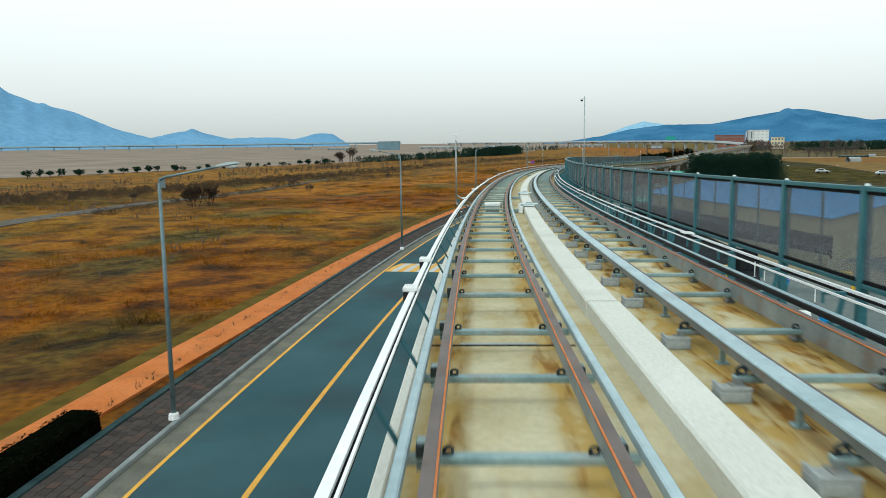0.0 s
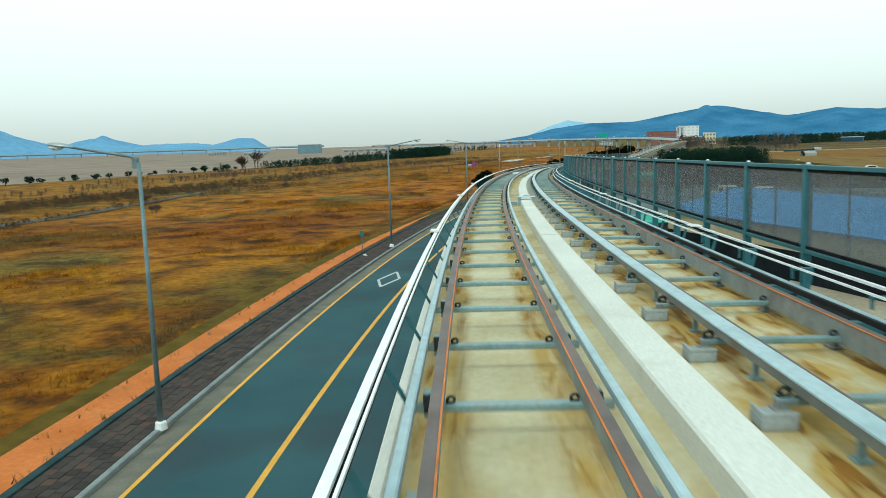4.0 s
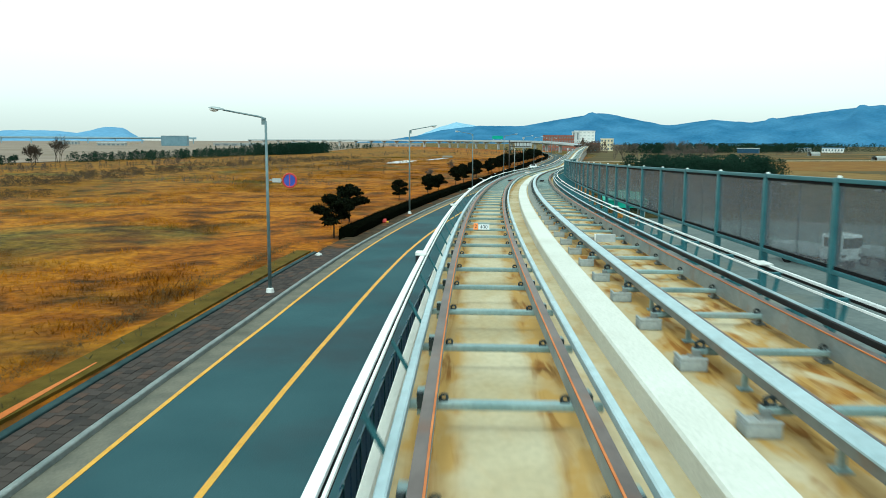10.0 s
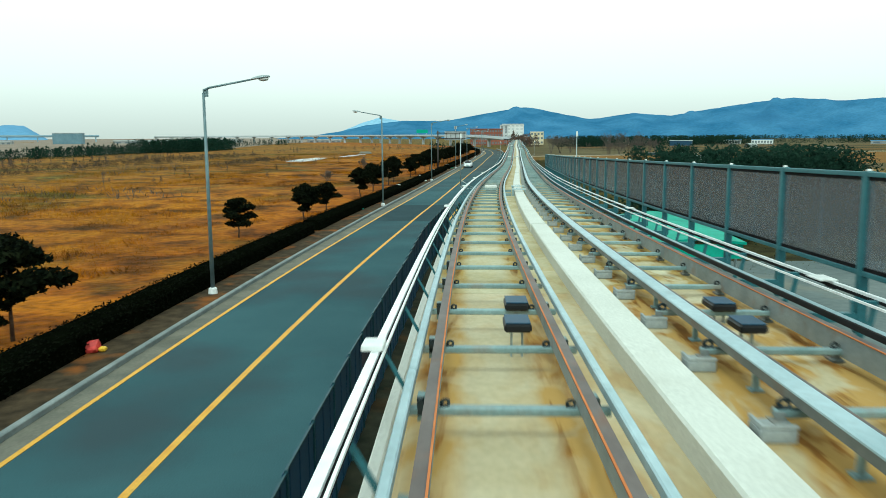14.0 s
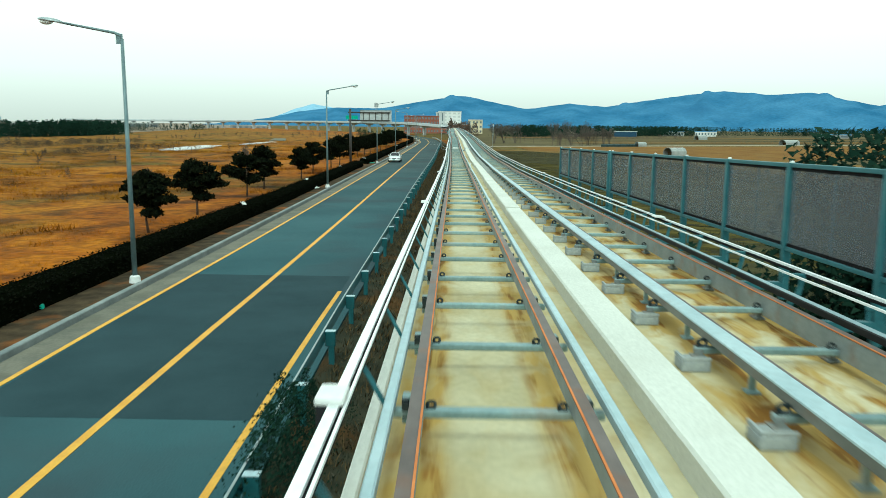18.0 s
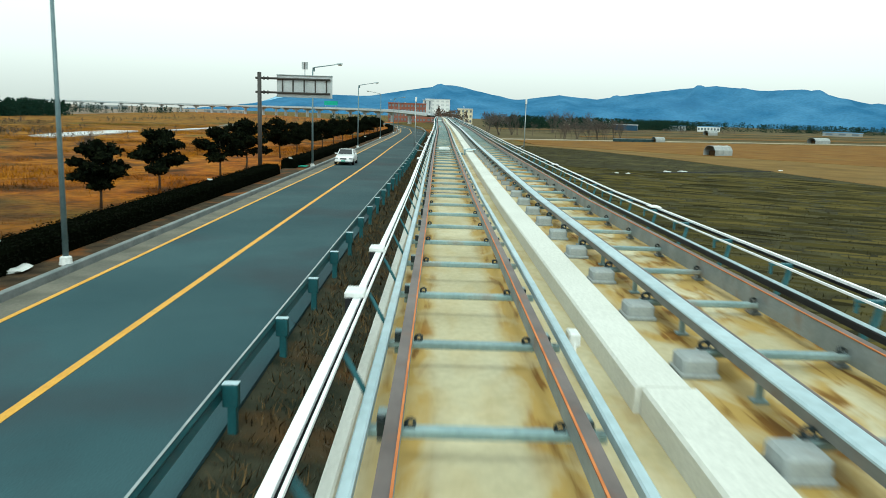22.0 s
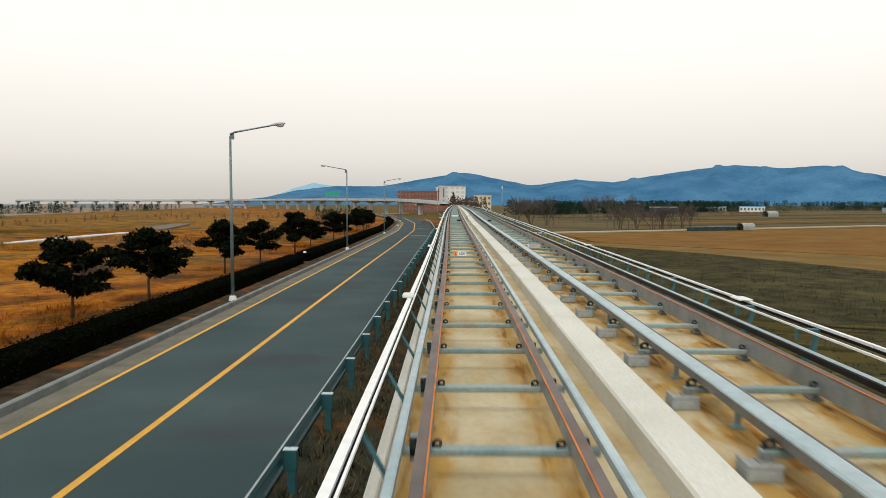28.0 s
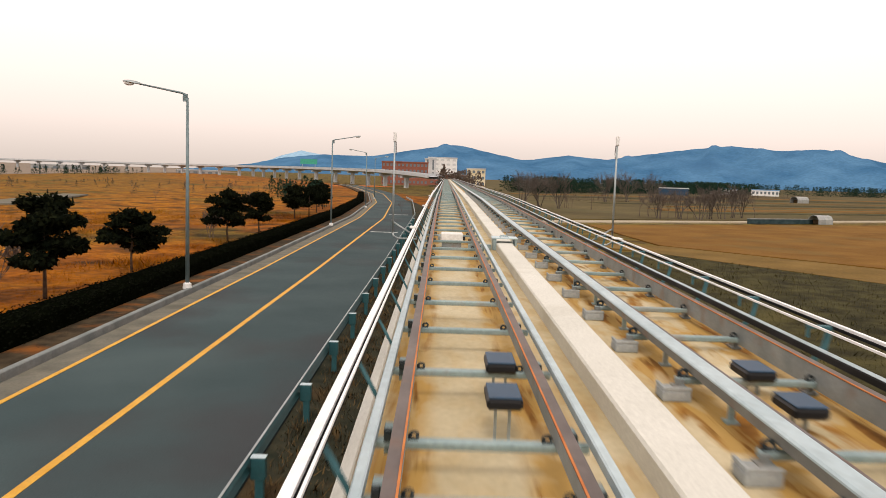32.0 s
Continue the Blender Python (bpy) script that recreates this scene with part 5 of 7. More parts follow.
# dark blue hoarding under the guideway
hoard = thing("hoarding", "dark blue sheet-metal hoarding beside the road", "hoarding", kind="structure")
bm = bmesh.new()
for i in range(6):
    x = -0.9 + i * 0.3
    box(-0.01 + (0.012 if i % 2 else 0), x, -0.3, 0.01 + (0.012 if i % 2 else 0), x + 0.298, 2.14, 0.0, bm)
hp = mesh_of("sheet", bm, M["navy"])
bm = box(-0.025, -0.025, -0.4, 0.025, 0.025, 2.2)
hq = mesh_of("post", bm, M["dark_rail"])
bm = box(0.012, -0.9, 0.0, 0.04, 0.9, 0.04)
hr = mesh_of("rail", bm, M["dark_rail"])
for i in range(71):
    s = 78.8 + i * 1.8
    m = stand(s, float(np.interp(s, [70, 120, 164, 182, 191, 210], [-2.0, -1.9, -2.4, -2.62, -2.95, -2.95])), 0)
    share("sheet", hp, None, hoard, m)
    share("post", hq, None, hoard, m @ Matrix.Translation((0.05, -0.9, 0)))
    for z in (0.9, 2.12):
        share("rail", hr, None, hoard, m @ Matrix.Translation((0, 0, z)))


# ---- the sign gantry over the lane ----
def sign_gantry(s):
    t = thing("road_sign_gantry", "large road sign on a brown cantilever post, seen from behind", "road sign", m=stand(s, -13.85, -0.1))
    part("post", tube([(0, 0, 0), (0, 0, 7.7)], [0.17, 0.15], 12), M["gantry"], t, smooth=True)
    part("post_cap", tube([(0, 0, 7.7), (0, 0, 7.74)], [0.17, 0.12], 12), M["gantry"], t)
    part("footing", box(-0.4, -0.4, -0.3, 0.4, 0.4, 0.16, 0.03), M["kerb"], t)
    for z in (7.30, 6.25):
        arm = part("arm", tube([(-0.3, 0, z), (5.4, 0, z)], [0.085, 0.075], 10), M["gantry"], t, smooth=True)
        for x in (0.32, 0.62):
            part("flange", tube([(x, 0, z), (x + 0.05, 0, z)], [0.15, 0.15], 12), M["gantry"], arm)
    plate = part("sign_plate", box(1.30, 0.12, 5.98, 5.55, 0.16, 7.56, 0.012), M["sign_back"], t, "grey metal sign back")
    for x in (1.75, 2.55, 3.40, 4.25, 5.10):
        part("rib", box(x - 0.05, 0.04, 6.2, x + 0.05, 0.118, 7.35), M["gantry"], plate)
    part("plate_edge", box(1.28, 0.05, 7.562, 5.57, 0.18, 7.62, 0.01), M["galvanised"], plate)
    part("plate_edge", box(1.28, 0.05, 5.92, 5.57, 0.18, 5.978, 0.01), M["galvanised"], plate)
    part("mast", tube([(3.45, 0.1, 7.6), (3.45, 0.1, 8.25)], [0.03, 0.03], 8), M["galvanised"], t)
    part("counter_case", box(3.22, 0.02, 8.05, 3.68, 0.12, 8.6, 0.02), M["sign_back"], t)
    part("case_rib", box(3.42, -0.03, 8.08, 3.48, 0.018, 8.57), M["gantry"], t)
    return t


sign_gantry(303.5)

# round sign on the arm of a lamp pole, small plate on a post
s = LAMPS[3]
t = thing("round_road_sign", "round blue road sign with a red rim on an arm", "road sign", m=stand(s, -10.42, 5.55))
part("arm", box(0.06, -0.03, -0.03, 0.75, 0.03, 0.03), M["galvanised"], t)
part("plate", box(0.2, -0.05, -0.1, 0.62, -0.031, 0.1, 0.004), M["sign_back"], t)
part("disc", tube([(1.05, -0.05, 0), (1.05, -0.07, 0)], [0.31, 0.31], 24), M["sign_blue"], t)
bm = bmesh.new()
ring = [(1.05 + math.cos(a) * 0.32, -0.072, math.sin(a) * 0.32) for a in np.linspace(0, 2 * math.pi, 33)]
tube(ring, [0.045] * 33, 5, bm, False)
part("rim", bm, M["red"], t, "red rim")
part("slash", box(1.03, -0.078, -0.27, 1.07, -0.071, 0.27), M["red"], t, m=None)
t = thing("small_sign", "small grey sign plate on a thin post", "road sign", m=stand(104.6, -12.3, -0.15))
part("post", tube([(0, 0, 0), (0, 0, 1.7)], [0.03, 0.03], 8), M["pole"], t)
part("plate", box(-0.17, -0.045, 1.25, 0.17, -0.03, 1.75, 0.004), M["frame"], t)


# ---- the white car ----
def sedan(m):
    t = thing("car", "white saloon car with a sunroof driving in the lane", "car", m=m)
    # stations along the length: y, half width, sill, shoulder
    rows = [(-2.36, 0.62, 0.36, 0.52), (-2.30, 0.76, 0.28, 0.64), (-2.0, 0.86, 0.24, 0.72), (-1.3, 0.89, 0.22, 0.84), (-0.7, 0.90, 0.22, 0.93), (0.3, 0.90, 0.22, 0.95), (1.2, 0.90, 0.22, 0.97), (1.9, 0.87, 0.24, 0.98), (2.3, 0.80, 0.30, 0.92), (2.40, 0.66, 0.38, 0.80)]
    bm = bmesh.new()
    rings = []
    for y, w, lo, hi in rows:
        mid = lo + (hi - lo) * 0.55
        prof = [(-w * 0.9, lo), (-w, lo + 0.1), (-w, mid), (-w * 0.94, hi - 0.04), (-w * 0.80, hi), (0, hi + 0.035), (w * 0.80, hi), (w * 0.94, hi - 0.04), (w, mid), (w, lo + 0.1), (w * 0.9, lo)]
        rings.append([bm.verts.new((x, y, z)) for x, z in prof])
    for a, b in zip(rings, rings[1:]):
        for j in range(len(a) - 1):
            bm.faces.new((a[j], a[j + 1], b[j + 1], b[j]))
        bm.faces.new((a[-1], a[0], b[0], b[-1]))
    bm.faces.new(rings[0])
    bm.faces.new(rings[-1][::-1])
    bmesh.ops.recalc_face_normals(bm, faces=bm.faces)
    body = part("body", bm, M["car_white"], t, smooth=True)
    body.modifiers.new("rounding", "SUBSURF").levels = 2
    body.modifiers["rounding"].render_levels = 2

    def quad(name, pts, mat, parent=t, label=""):
        b2 = bmesh.new()
        f = b2.faces.new([b2.verts.new(p) for p in pts])
        made = bmesh.ops.extrude_face_region(b2, geom=[f])
        b2.normal_update()
        n = f.normal.copy()
        for v in [g for g in made["geom"] if isinstance(g, bmesh.types.BMVert)]:
            v.co -= n * 0.02
        bmesh.ops.recalc_face_normals(b2, faces=b2.faces)
        return part(name, b2, mat, parent, label)

    # cabin
    bm = bmesh.new()
    low = [(-0.78, -0.95, 0.92), (0.78, -0.95, 0.92), (0.80, 1.62, 0.96), (-0.80, 1.62, 0.96)]
    high = [(-0.60, -0.18, 1.40), (0.60, -0.18, 1.40), (0.60, 0.98, 1.40), (-0.60, 0.98, 1.40)]
    lo = [bm.verts.new(p) for p in low]
    hi = [bm.verts.new(p) for p in high]
    top = bm.verts.new((0, 0.35, 1.44))
    for i in range(4):
        j = (i + 1) % 4
        bm.faces.new((lo[i], lo[j], hi[j], hi[i]))
        bm.faces.new((hi[i], hi[j], top))
    bmesh.ops.bevel(bm, geom=bm.edges[:], offset=0.05, segments=3, affect="EDGES")
    part("cabin", bm, M["car_white"], t, smooth=True)
    quad("windscreen", [(-0.66, -0.90, 0.97), (0.66, -0.90, 0.97), (0.54, -0.26, 1.37), (-0.54, -0.26, 1.37)], M["glass"])
    quad("rear_window", [(0.66, 1.60, 0.99), (-0.66, 1.60, 0.99), (-0.54, 1.06, 1.37), (0.54, 1.06, 1.37)], M["glass"])
    for k in (-1, 1):
        p = [(k * 0.815, -0.70, 0.98), (k * 0.815, 0.38, 0.99), (k * 0.645, 0.38, 1.36), (k * 0.645, -0.14, 1.36)]
        q = [(k * 0.815, 0.44, 0.99), (k * 0.815, 1.32, 1.0), (k * 0.645, 0.92, 1.36), (k * 0.645, 0.44, 1.36)]
        quad("side_window", p if k > 0 else p[::-1], M["glass"])
        quad("side_window", q if k > 0 else q[::-1], M["glass"])
        part("headlight", box(k * 0.66 - 0.17, -2.37, 0.56, k * 0.66 + 0.17, -2.12, 0.70, 0.04), M["chrome"], t, "clear headlight")
        part("mirror", box(k * 0.93 - 0.08, -0.62, 0.94, k * 0.93 + 0.08, -0.48, 1.06, 0.03), M["car_white"], t)
        for y in (-1.45, 1.35):
            wheel = part("tyre", tube([(k * 0.70, y, 0.31), (k * 0.72, y, 0.31), (k * 0.89, y, 0.31), (k * 0.91, y, 0.31)], [0.28, 0.31, 0.31, 0.28], 20), M["tyre"], t, smooth=False)
            part("rim", tube([(k * 0.90, y, 0.31), (k * 0.918, y, 0.31)], [0.20, 0.17], 14), M["chrome"], wheel)
    part("grille", box(-0.30, -2.40, 0.55, 0.30, -2.33, 0.66, 0.02), M["black"], t)
    part("bumper", box(-0.80, -2.43, 0.30, 0.80, -2.2, 0.50, 0.06), M["car_white"], t)
    part("number_plate", box(-0.20, -2.45, 0.36, 0.20, -2.431, 0.47), M["green_sign"], t, "green plate")
    part("sunroof", box(-0.40, -0.02, 1.42, 0.40, 0.42, 1.437, 0.006), M["glass"], t)
    return t


sedan(stand(317.0, -8.8, 0.0))


# ---- trees and hedges ----
def leaf_cloud(bm, centre, size, count, leaf, r):
    """Small pointed leaves strewn through a flattened clump."""
    for _ in range(count):
        while True:
            p = Vector((r.uniform(-1, 1), r.uniform(-1, 1), r.uniform(-1, 1)))
            if p.length < 1:
                break
        p = Vector((p.x * size[0], p.y * size[1], p.z * size[2])) + Vector(centre)
        d = Vector((r.gauss(0, 1), r.gauss(0, 1), r.gauss(0.25, 0.8))).normalized()
        u = d.orthogonal().normalized()
        u.rotate(Matrix.Rotation(r.uniform(0, 6.28), 3, d))
        n = leaf * r.uniform(0.6, 1.3)
        bm.faces.new((bm.verts.new(p - u * n * 0.45), bm.verts.new(p + u * n * 0.45), bm.verts.new(p + d * n)))


def pine(seed, height, m):
    r = random.Random(seed)
    t = thing("pine_tree", "small dark green pine with clumped needles by the road", "tree", "roadside pines", m=m)
    lean = Vector((r.uniform(-0.12, 0.12), r.uniform(-0.12, 0.12), 0))
    pts = [Vector((0, 0, -0.2)), Vector((0, 0, height * 0.25)) + lean, Vector((0, 0, height * 0.55)) - lean * 0.6, Vector((0, 0, height * 0.9)) + lean]
    wood, crown = bmesh.new(), bmesh.new()
    tube(pts, [0.085, 0.065, 0.05, 0.015], 7, wood)
    n = r.randint(11, 13)
    spread = r.uniform(0.9, 1.2)
    for i in range(n):
        f = 0.36 + 0.60 * (i / (n - 1)) ** 0.9
        a = i * 2.4 + r.uniform(-0.7, 0.7)
        reach = height * spread * (0.10 + 0.25 * math.sin(2.75 * (f - 0.36) / 0.60 + 0.35)) * r.uniform(0.6, 1.35)
        base = Vector((0, 0, height * f * 0.92))
        tip = base + Vector((math.cos(a) * reach, math.sin(a) * reach, height * r.uniform(0.02, 0.17)))
        tube([base, (base + tip) / 2 + Vector((0, 0, -0.04)), tip], [0.03, 0.022, 0.01], 5, wood)
        size = height * r.uniform(0.10, 0.165)
        leaf_cloud(crown, tip, (size * 1.25, size * 1.25, size * 0.36), 230, 0.22, r)
        leaf_cloud(crown, tip + Vector((0, 0, size * 0.35)), (size * 0.8, size * 0.8, size * 0.45), 90, 0.16, r)
        for u in (0.35, 0.68):
            leaf_cloud(crown, base.lerp(tip, u) + Vector((0, 0, 0.03)), (size * 0.9, size * 0.9, size * 0.32), 100, 0.20, r)
    for _ in range(3):
        leaf_cloud(crown, (lean.x + r.uniform(-0.2, 0.2), lean.y + r.uniform(-0.2, 0.2), height * r.uniform(0.88, 0.99)), (height * 0.075, height * 0.075, height * 0.07), 80, 0.16, r)
    part("trunk", wood, M["bark"], t, smooth=True)
    part("crown", crown, M["needles"], t)
    return t


PINES = [(167.7, -13.5, 3.3), (178.5, -15.4, 3.45), (177.6, -15.9, 1.35), (204.0, -17.0, 2.5), (214.8, -15.5, 2.9), (222.2, -15.6, 2.6), (239.2, -16.0, 3.2), (247.2, -16.1, 3.4), (259.5, -16.2, 3.3), (266.6, -16.6, 3.7), (280.3, -16.0, 3.2), (288.8, -16.3, 3.4), (300.2, -16.0, 3.5), (307.6, -16.0, 3.8), (325.0, -16.7, 4.0), (335.2, -16.8, 3.4), (344.0, -16.4, 3.5), (351.6, -16.1, 3.7), (366.8, -16.6, 3.8), (375.9, -16.3, 3.6), (388.6, -16.0, 3.9), (397.2, -16.0, 3.2), (416.2, -16.4, 3.6), (425.2, -16.2, 3.3), (444.0, -16.8, 3.8), (452.0, -16.6, 3.4), (461.0, -17.2, 3.6), (470.0, -17.8, 3.4), (480.0, -20.0, 3.8), (492.0, -22.5, 3.6), (505.0, -25.0, 3.8)]
MODELS = [pine(11 + i, 3.4, Matrix()) for i in range(5)]
for i, (s, l, h) in enumerate(PINES):
    m = stand(s, l, -0.22, rng.uniform(0, 360))
    f = h / 3.4
    if i < 5:
        MODELS[i].scale = (f, f, f)
        MODELS[i].matrix_basis = m @ Matrix.Diagonal((f, f, f, 1))
    else:
        ob = copy_thing(MODELS[rng.randrange(5)], Matrix())
        ob.matrix_basis = m @ Matrix.Diagonal((f, f, f, 1))


def hedge_line(s):
    """The hedge wanders a little nearer to the road further on."""
    return road(s) + float(np.interp(s, [150, 163, 185, 215, 254, 310, 545], [0.0, 0.28, 0.22, 0.15, 0.58, 0.5, 0.35]))


def hedge(s0, s1, aside=0.0):
    t = thing("hedge", "low clipped dark hedge behind the pavement", "hedge", "roadside hedges")
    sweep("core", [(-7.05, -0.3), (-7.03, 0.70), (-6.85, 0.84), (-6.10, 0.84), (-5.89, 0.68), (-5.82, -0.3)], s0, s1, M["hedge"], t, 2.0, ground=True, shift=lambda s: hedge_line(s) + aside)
    r = random.Random(int(s0))
    verts, faces = [], []
    for i in range(int((s1 - s0) * 190)):
        s = r.uniform(s0, s1)
        u = r.random()
        if u < 0.55:
            l, z = r.uniform(-7.05, -5.85), 0.83 + r.uniform(-0.05, 0.05) + 0.06 * noise.noise((s * 0.6, 0, 0))
        else:
            l, z = (-5.86 if u < 0.92 else -7.15) + r.uniform(-0.06, 0.08), r.uniform(0.0, 0.78)
        p = at(s, hedge_line(s) + l + aside, z)
        d = Vector((r.gauss(0, 1), r.gauss(0, 1), r.gauss(0.5, 0.7))).normalized() * r.uniform(0.05, 0.10)
        e = d.orthogonal().normalized() * r.uniform(0.025, 0.045)
        k = len(verts)
        verts += [tuple(p - e), tuple(p + e), tuple(p + d)]
        faces.append((k, k + 1, k + 2))
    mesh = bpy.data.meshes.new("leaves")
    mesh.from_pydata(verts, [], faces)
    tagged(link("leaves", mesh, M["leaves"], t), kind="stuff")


for a, b in ((166.4, 205.0), (206.2, 301.5), (307.6, 372.8), (375.2, 545.0)):
    hedge(a, b)
hedge(-12.0, 23.4, -0.52)


def tufts(name, label, count, where, height, mat, seed, blades=4, spread=0.18):
    """Grass and weeds: thin bent blades in tufts."""
    r = random.Random(seed)
    verts, faces = [], []
    for _ in range(count):
        p, f = where(r)
        if p is None:
            continue
        for _ in range(blades):
            h = height * f * r.uniform(0.5, 1.25)
            a = r.uniform(0, 6.283)
            w = h * r.uniform(0.06, 0.13)
            o = Vector((r.gauss(0, spread), r.gauss(0, spread), 0)) * f
            side = Vector((math.cos(a), math.sin(a), 0)) * w
            tip = Vector((r.gauss(0, 0.55), r.gauss(0, 0.55), 1)) * h
            k = len(verts)
            verts += [tuple(p + o - side), tuple(p + o + side), tuple(p + o + tip)]
            n = side.cross(tip)
            faces.append((k, k + 1, k + 2) if 0.7 * n.x - 0.6 * n.y + 0.4 * n.z > 0 else (k + 1, k, k + 2))
    mesh = bpy.data.meshes.new(name)
    mesh.from_pydata(verts, [], faces)
    # lit as one sward: the normals lean upwards like those of the many small tips
    mesh.normals_split_custom_set_from_vertices(np.tile(np.array([0.25, -0.2, 0.95]) / 1.0024, (len(verts), 1)).tolist())
    return tagged(link(name, mesh, mat), label, "grass", kind="stuff")


def marsh(r):
    s = r.uniform(-15, 460)
    l = road(s) - (10.4 if s < 45 else 9.4) - 75 * r.random() ** 1.8
    if s > 150:
        l = road(s) - 7.8 - 75 * r.random() ** 1.8
    p = at(s, l, -0.3)
    g = noise.noise((p.x * 0.05, p.y * 0.05, 0.0)) + 0.4 * noise.noise((p.x * 0.2, p.y * 0.2, 4.0))
    clump = noise.noise((p.x * 0.35, p.y * 0.35, 8.0))
    if g < -0.18 or clump < -0.45:
        return None, 0
    return p, 0.6 + 1.0 * max(g, 0) + 1.2 * max(clump, 0)


tufts("marsh_grass", "tall dry orange marsh grass", 105000, marsh, 0.30, M["blades_marsh"], 3, 5, 0.3)


def verge(r):
    s = r.uniform(205, 430)
    d = r.uniform(3.5, 6.5)
    return at(s, road(s) + d, float(np.interp(d, [3.36, 4.5, 6.0, 7.5], [-0.07, -0.22, -0.78, -1.52]))), r.uniform(0.5, 1.2)


tufts("verge_weeds", "dead brown weeds under the guideway", 40000, verge, 0.10, M["weeds"], 5, 5, 0.12)
tufts("verge_grass", "tan and olive grass tufts on the bank under the guideway", 9000, lambda r: (verge(r) if noise.noise((r.random() * 40, r.random() * 40, 1.0)) > -0.1 else (None, 0)), 0.20, M["scrub_blades"], 31, 6, 0.10)


def kerbside(r):
    s = r.uniform(-10, 430)
    u = r.random()
    l = road(s) + (-6.36 - 0.3 * r.random() if u < 0.4 else (-7.7 + r.gauss(0, 0.1) if u < 0.7 else r.uniform(-5.9, -4.5)))
    return at(s, l, 0.0), r.uniform(0.3, 1.0)


tufts("kerb_weeds", "thin dry weeds along kerb and cycle path", 3200, kerbside, 0.22, M["weeds"], 8, 3, 0.06)


def scrub(r):
    s = r.uniform(-20, 420)
    l = road(s) - 22 - 120 * r.random()
    p = at(s, l, -0.35)
    g = noise.noise((p.x * 0.025 + 7, p.y * 0.025, 2.0))
    return (p, 1.0 + g) if g > 0.18 else (None, 0)


tufts("marsh_scrub", "grey-brown thickets scattered over the marsh", 6000, scrub, 0.6, M["brush"], 9, 5, 0.6)


def roadside(r):
    s = r.uniform(60, 165)
    l = road(s) - 9.3 - abs(r.gauss(0, 0.8))
    g = noise.noise((s * 0.12, l * 0.5, 6.0))
    return (at(s, l, -0.25), 1.0 + g) if g > -0.25 else (None, 0)


tufts("roadside_scrub", "low grey-brown scrub along the edge of the marsh", 9000, roadside, 0.17, M["scrub_blades"], 29, 5, 0.2)

# ---- beyond the marsh ----
def woods(name, label, a, b, depth, height, count, mat, seed, category="woods", z=-0.6, leaf=0.9, even=False, tufts=60, wide=1.0):
    """A belt of trees between two points of the plan: rough crowns of many small faces."""
    r = random.Random(seed)
    a, b = Vector((*a, z)), Vector((*b, z))
    n = Vector((-(b - a).y, (b - a).x, 0)).normalized()
    verts, faces = [], []
    for i in range(count):
        f = r.random()
        p = a.lerp(b, f) + n * r.uniform(-depth, depth) / 2
        h = height * r.uniform(0.6, 1.1) * (0.8 + 0.4 * noise.noise((f * 9, seed, 0)))
        if even:
            h = height * r.uniform(0.72, 1.06)
        w = h * wide * (r.uniform(0.45, 0.75) if even else r.uniform(0.28, 0.5))
        for _ in range(tufts):
            t = r.random() ** 0.8
            q = p + Vector((r.gauss(0, 0.5) * w * (1.1 - t), r.gauss(0, 0.5) * w * (1.1 - t), t * h))
            d = Vector((r.gauss(0, 1), r.gauss(0, 1), r.gauss(0.3, 0.8))).normalized() * leaf * r.uniform(0.4, 1.0) * h * 0.16
            e = d.orthogonal().normalized() * d.length * 0.45
            k = len(verts)
            verts += [tuple(q - e), tuple(q + e), tuple(q + d)]
            faces.append((k, k + 1, k + 2))
    mesh = bpy.data.meshes.new(name)
    mesh.from_pydata(verts, [], faces)
    return tagged(link(name, mesh, mat), label, category, kind="stuff")


woods("far_woods", "dark conifer belt beyond the marsh", (-50, 379), (-37, 402), 8, 3.6, 60, M["woodland"], 1, even=True)
woods("far_woods", "dark conifer belt beyond the marsh", (-38, 400), (4, 502), 12, 4.0, 240, M["woodland"], 21, even=True)
woods("far_woods", "dark conifer belt beyond the marsh", (4, 502), (26, 530), 12, 6.2, 130, M["woodland"], 22, even=True)
woods("far_woods", "dark conifer belt beyond the marsh", (24, 526), (41, 602), 14, 6.4, 200, M["woodland"], 23, even=True)
woods("marsh_brush", "thin bare brushwood standing over the marsh", (95, 520), (190, 650), 60, 2.6, 60, M["brush"], 24, "thicket")
woods("marsh_brush", "thin bare brushwood standing over the marsh", (20, 270), (70, 420), 26, 1.7, 35, M["brush"], 25, "thicket")
woods("far_woods", "dark conifer belt beyond the marsh", (-20, 520), (120, 900), 20, 6.0, 160, M["woodland"], 2)
woods("far_brush", "brown leafless thicket along the marsh edge", (-98, 160), (-48, 300), 10, 2.0, 160, M["brush"], 3, "thicket")
woods("far_brush", "brown leafless thicket along the marsh edge", (-75, 260), (20, 420), 14, 2.4, 170, M["brush"], 4, "thicket")
woods("far_brush", "brown leafless thicket along the marsh edge", (-10, 300), (110, 640), 16, 2.0, 90, M["brush"], 5, "thicket")
woods("pine_grove", "dense dark green grove of young pines", tuple(at(221, 13.5)[:2]), tuple(at(233, 33)[:2]), 9, 7.5, 420, M["woodland"], 6, z=-2.2, leaf=0.3, even=True, tufts=300)
woods("field_trees", "dark trees and brush behind the fields", (300, 690), (560, 800), 26, 8.5, 700, M["woodland"], 7, z=-2.0, even=True)
woods("field_brush", "low brown brush along the far fields", (240, 560), (520, 700), 14, 2.6, 200, M["brush"], 9, "thicket", z=-2.0)
woods("village_trees", "dark trees along the far edge of the fields", (545, 850), (1000, 790), 26, 9.0, 520, M["woodland"], 10, z=-2.0, even=True)
woods("brick_trees", "bare brown trees before the brick building", (232, 640), (262, 660), 12, 11, 50, M["brush"], 12, "trees", z=-1.0)
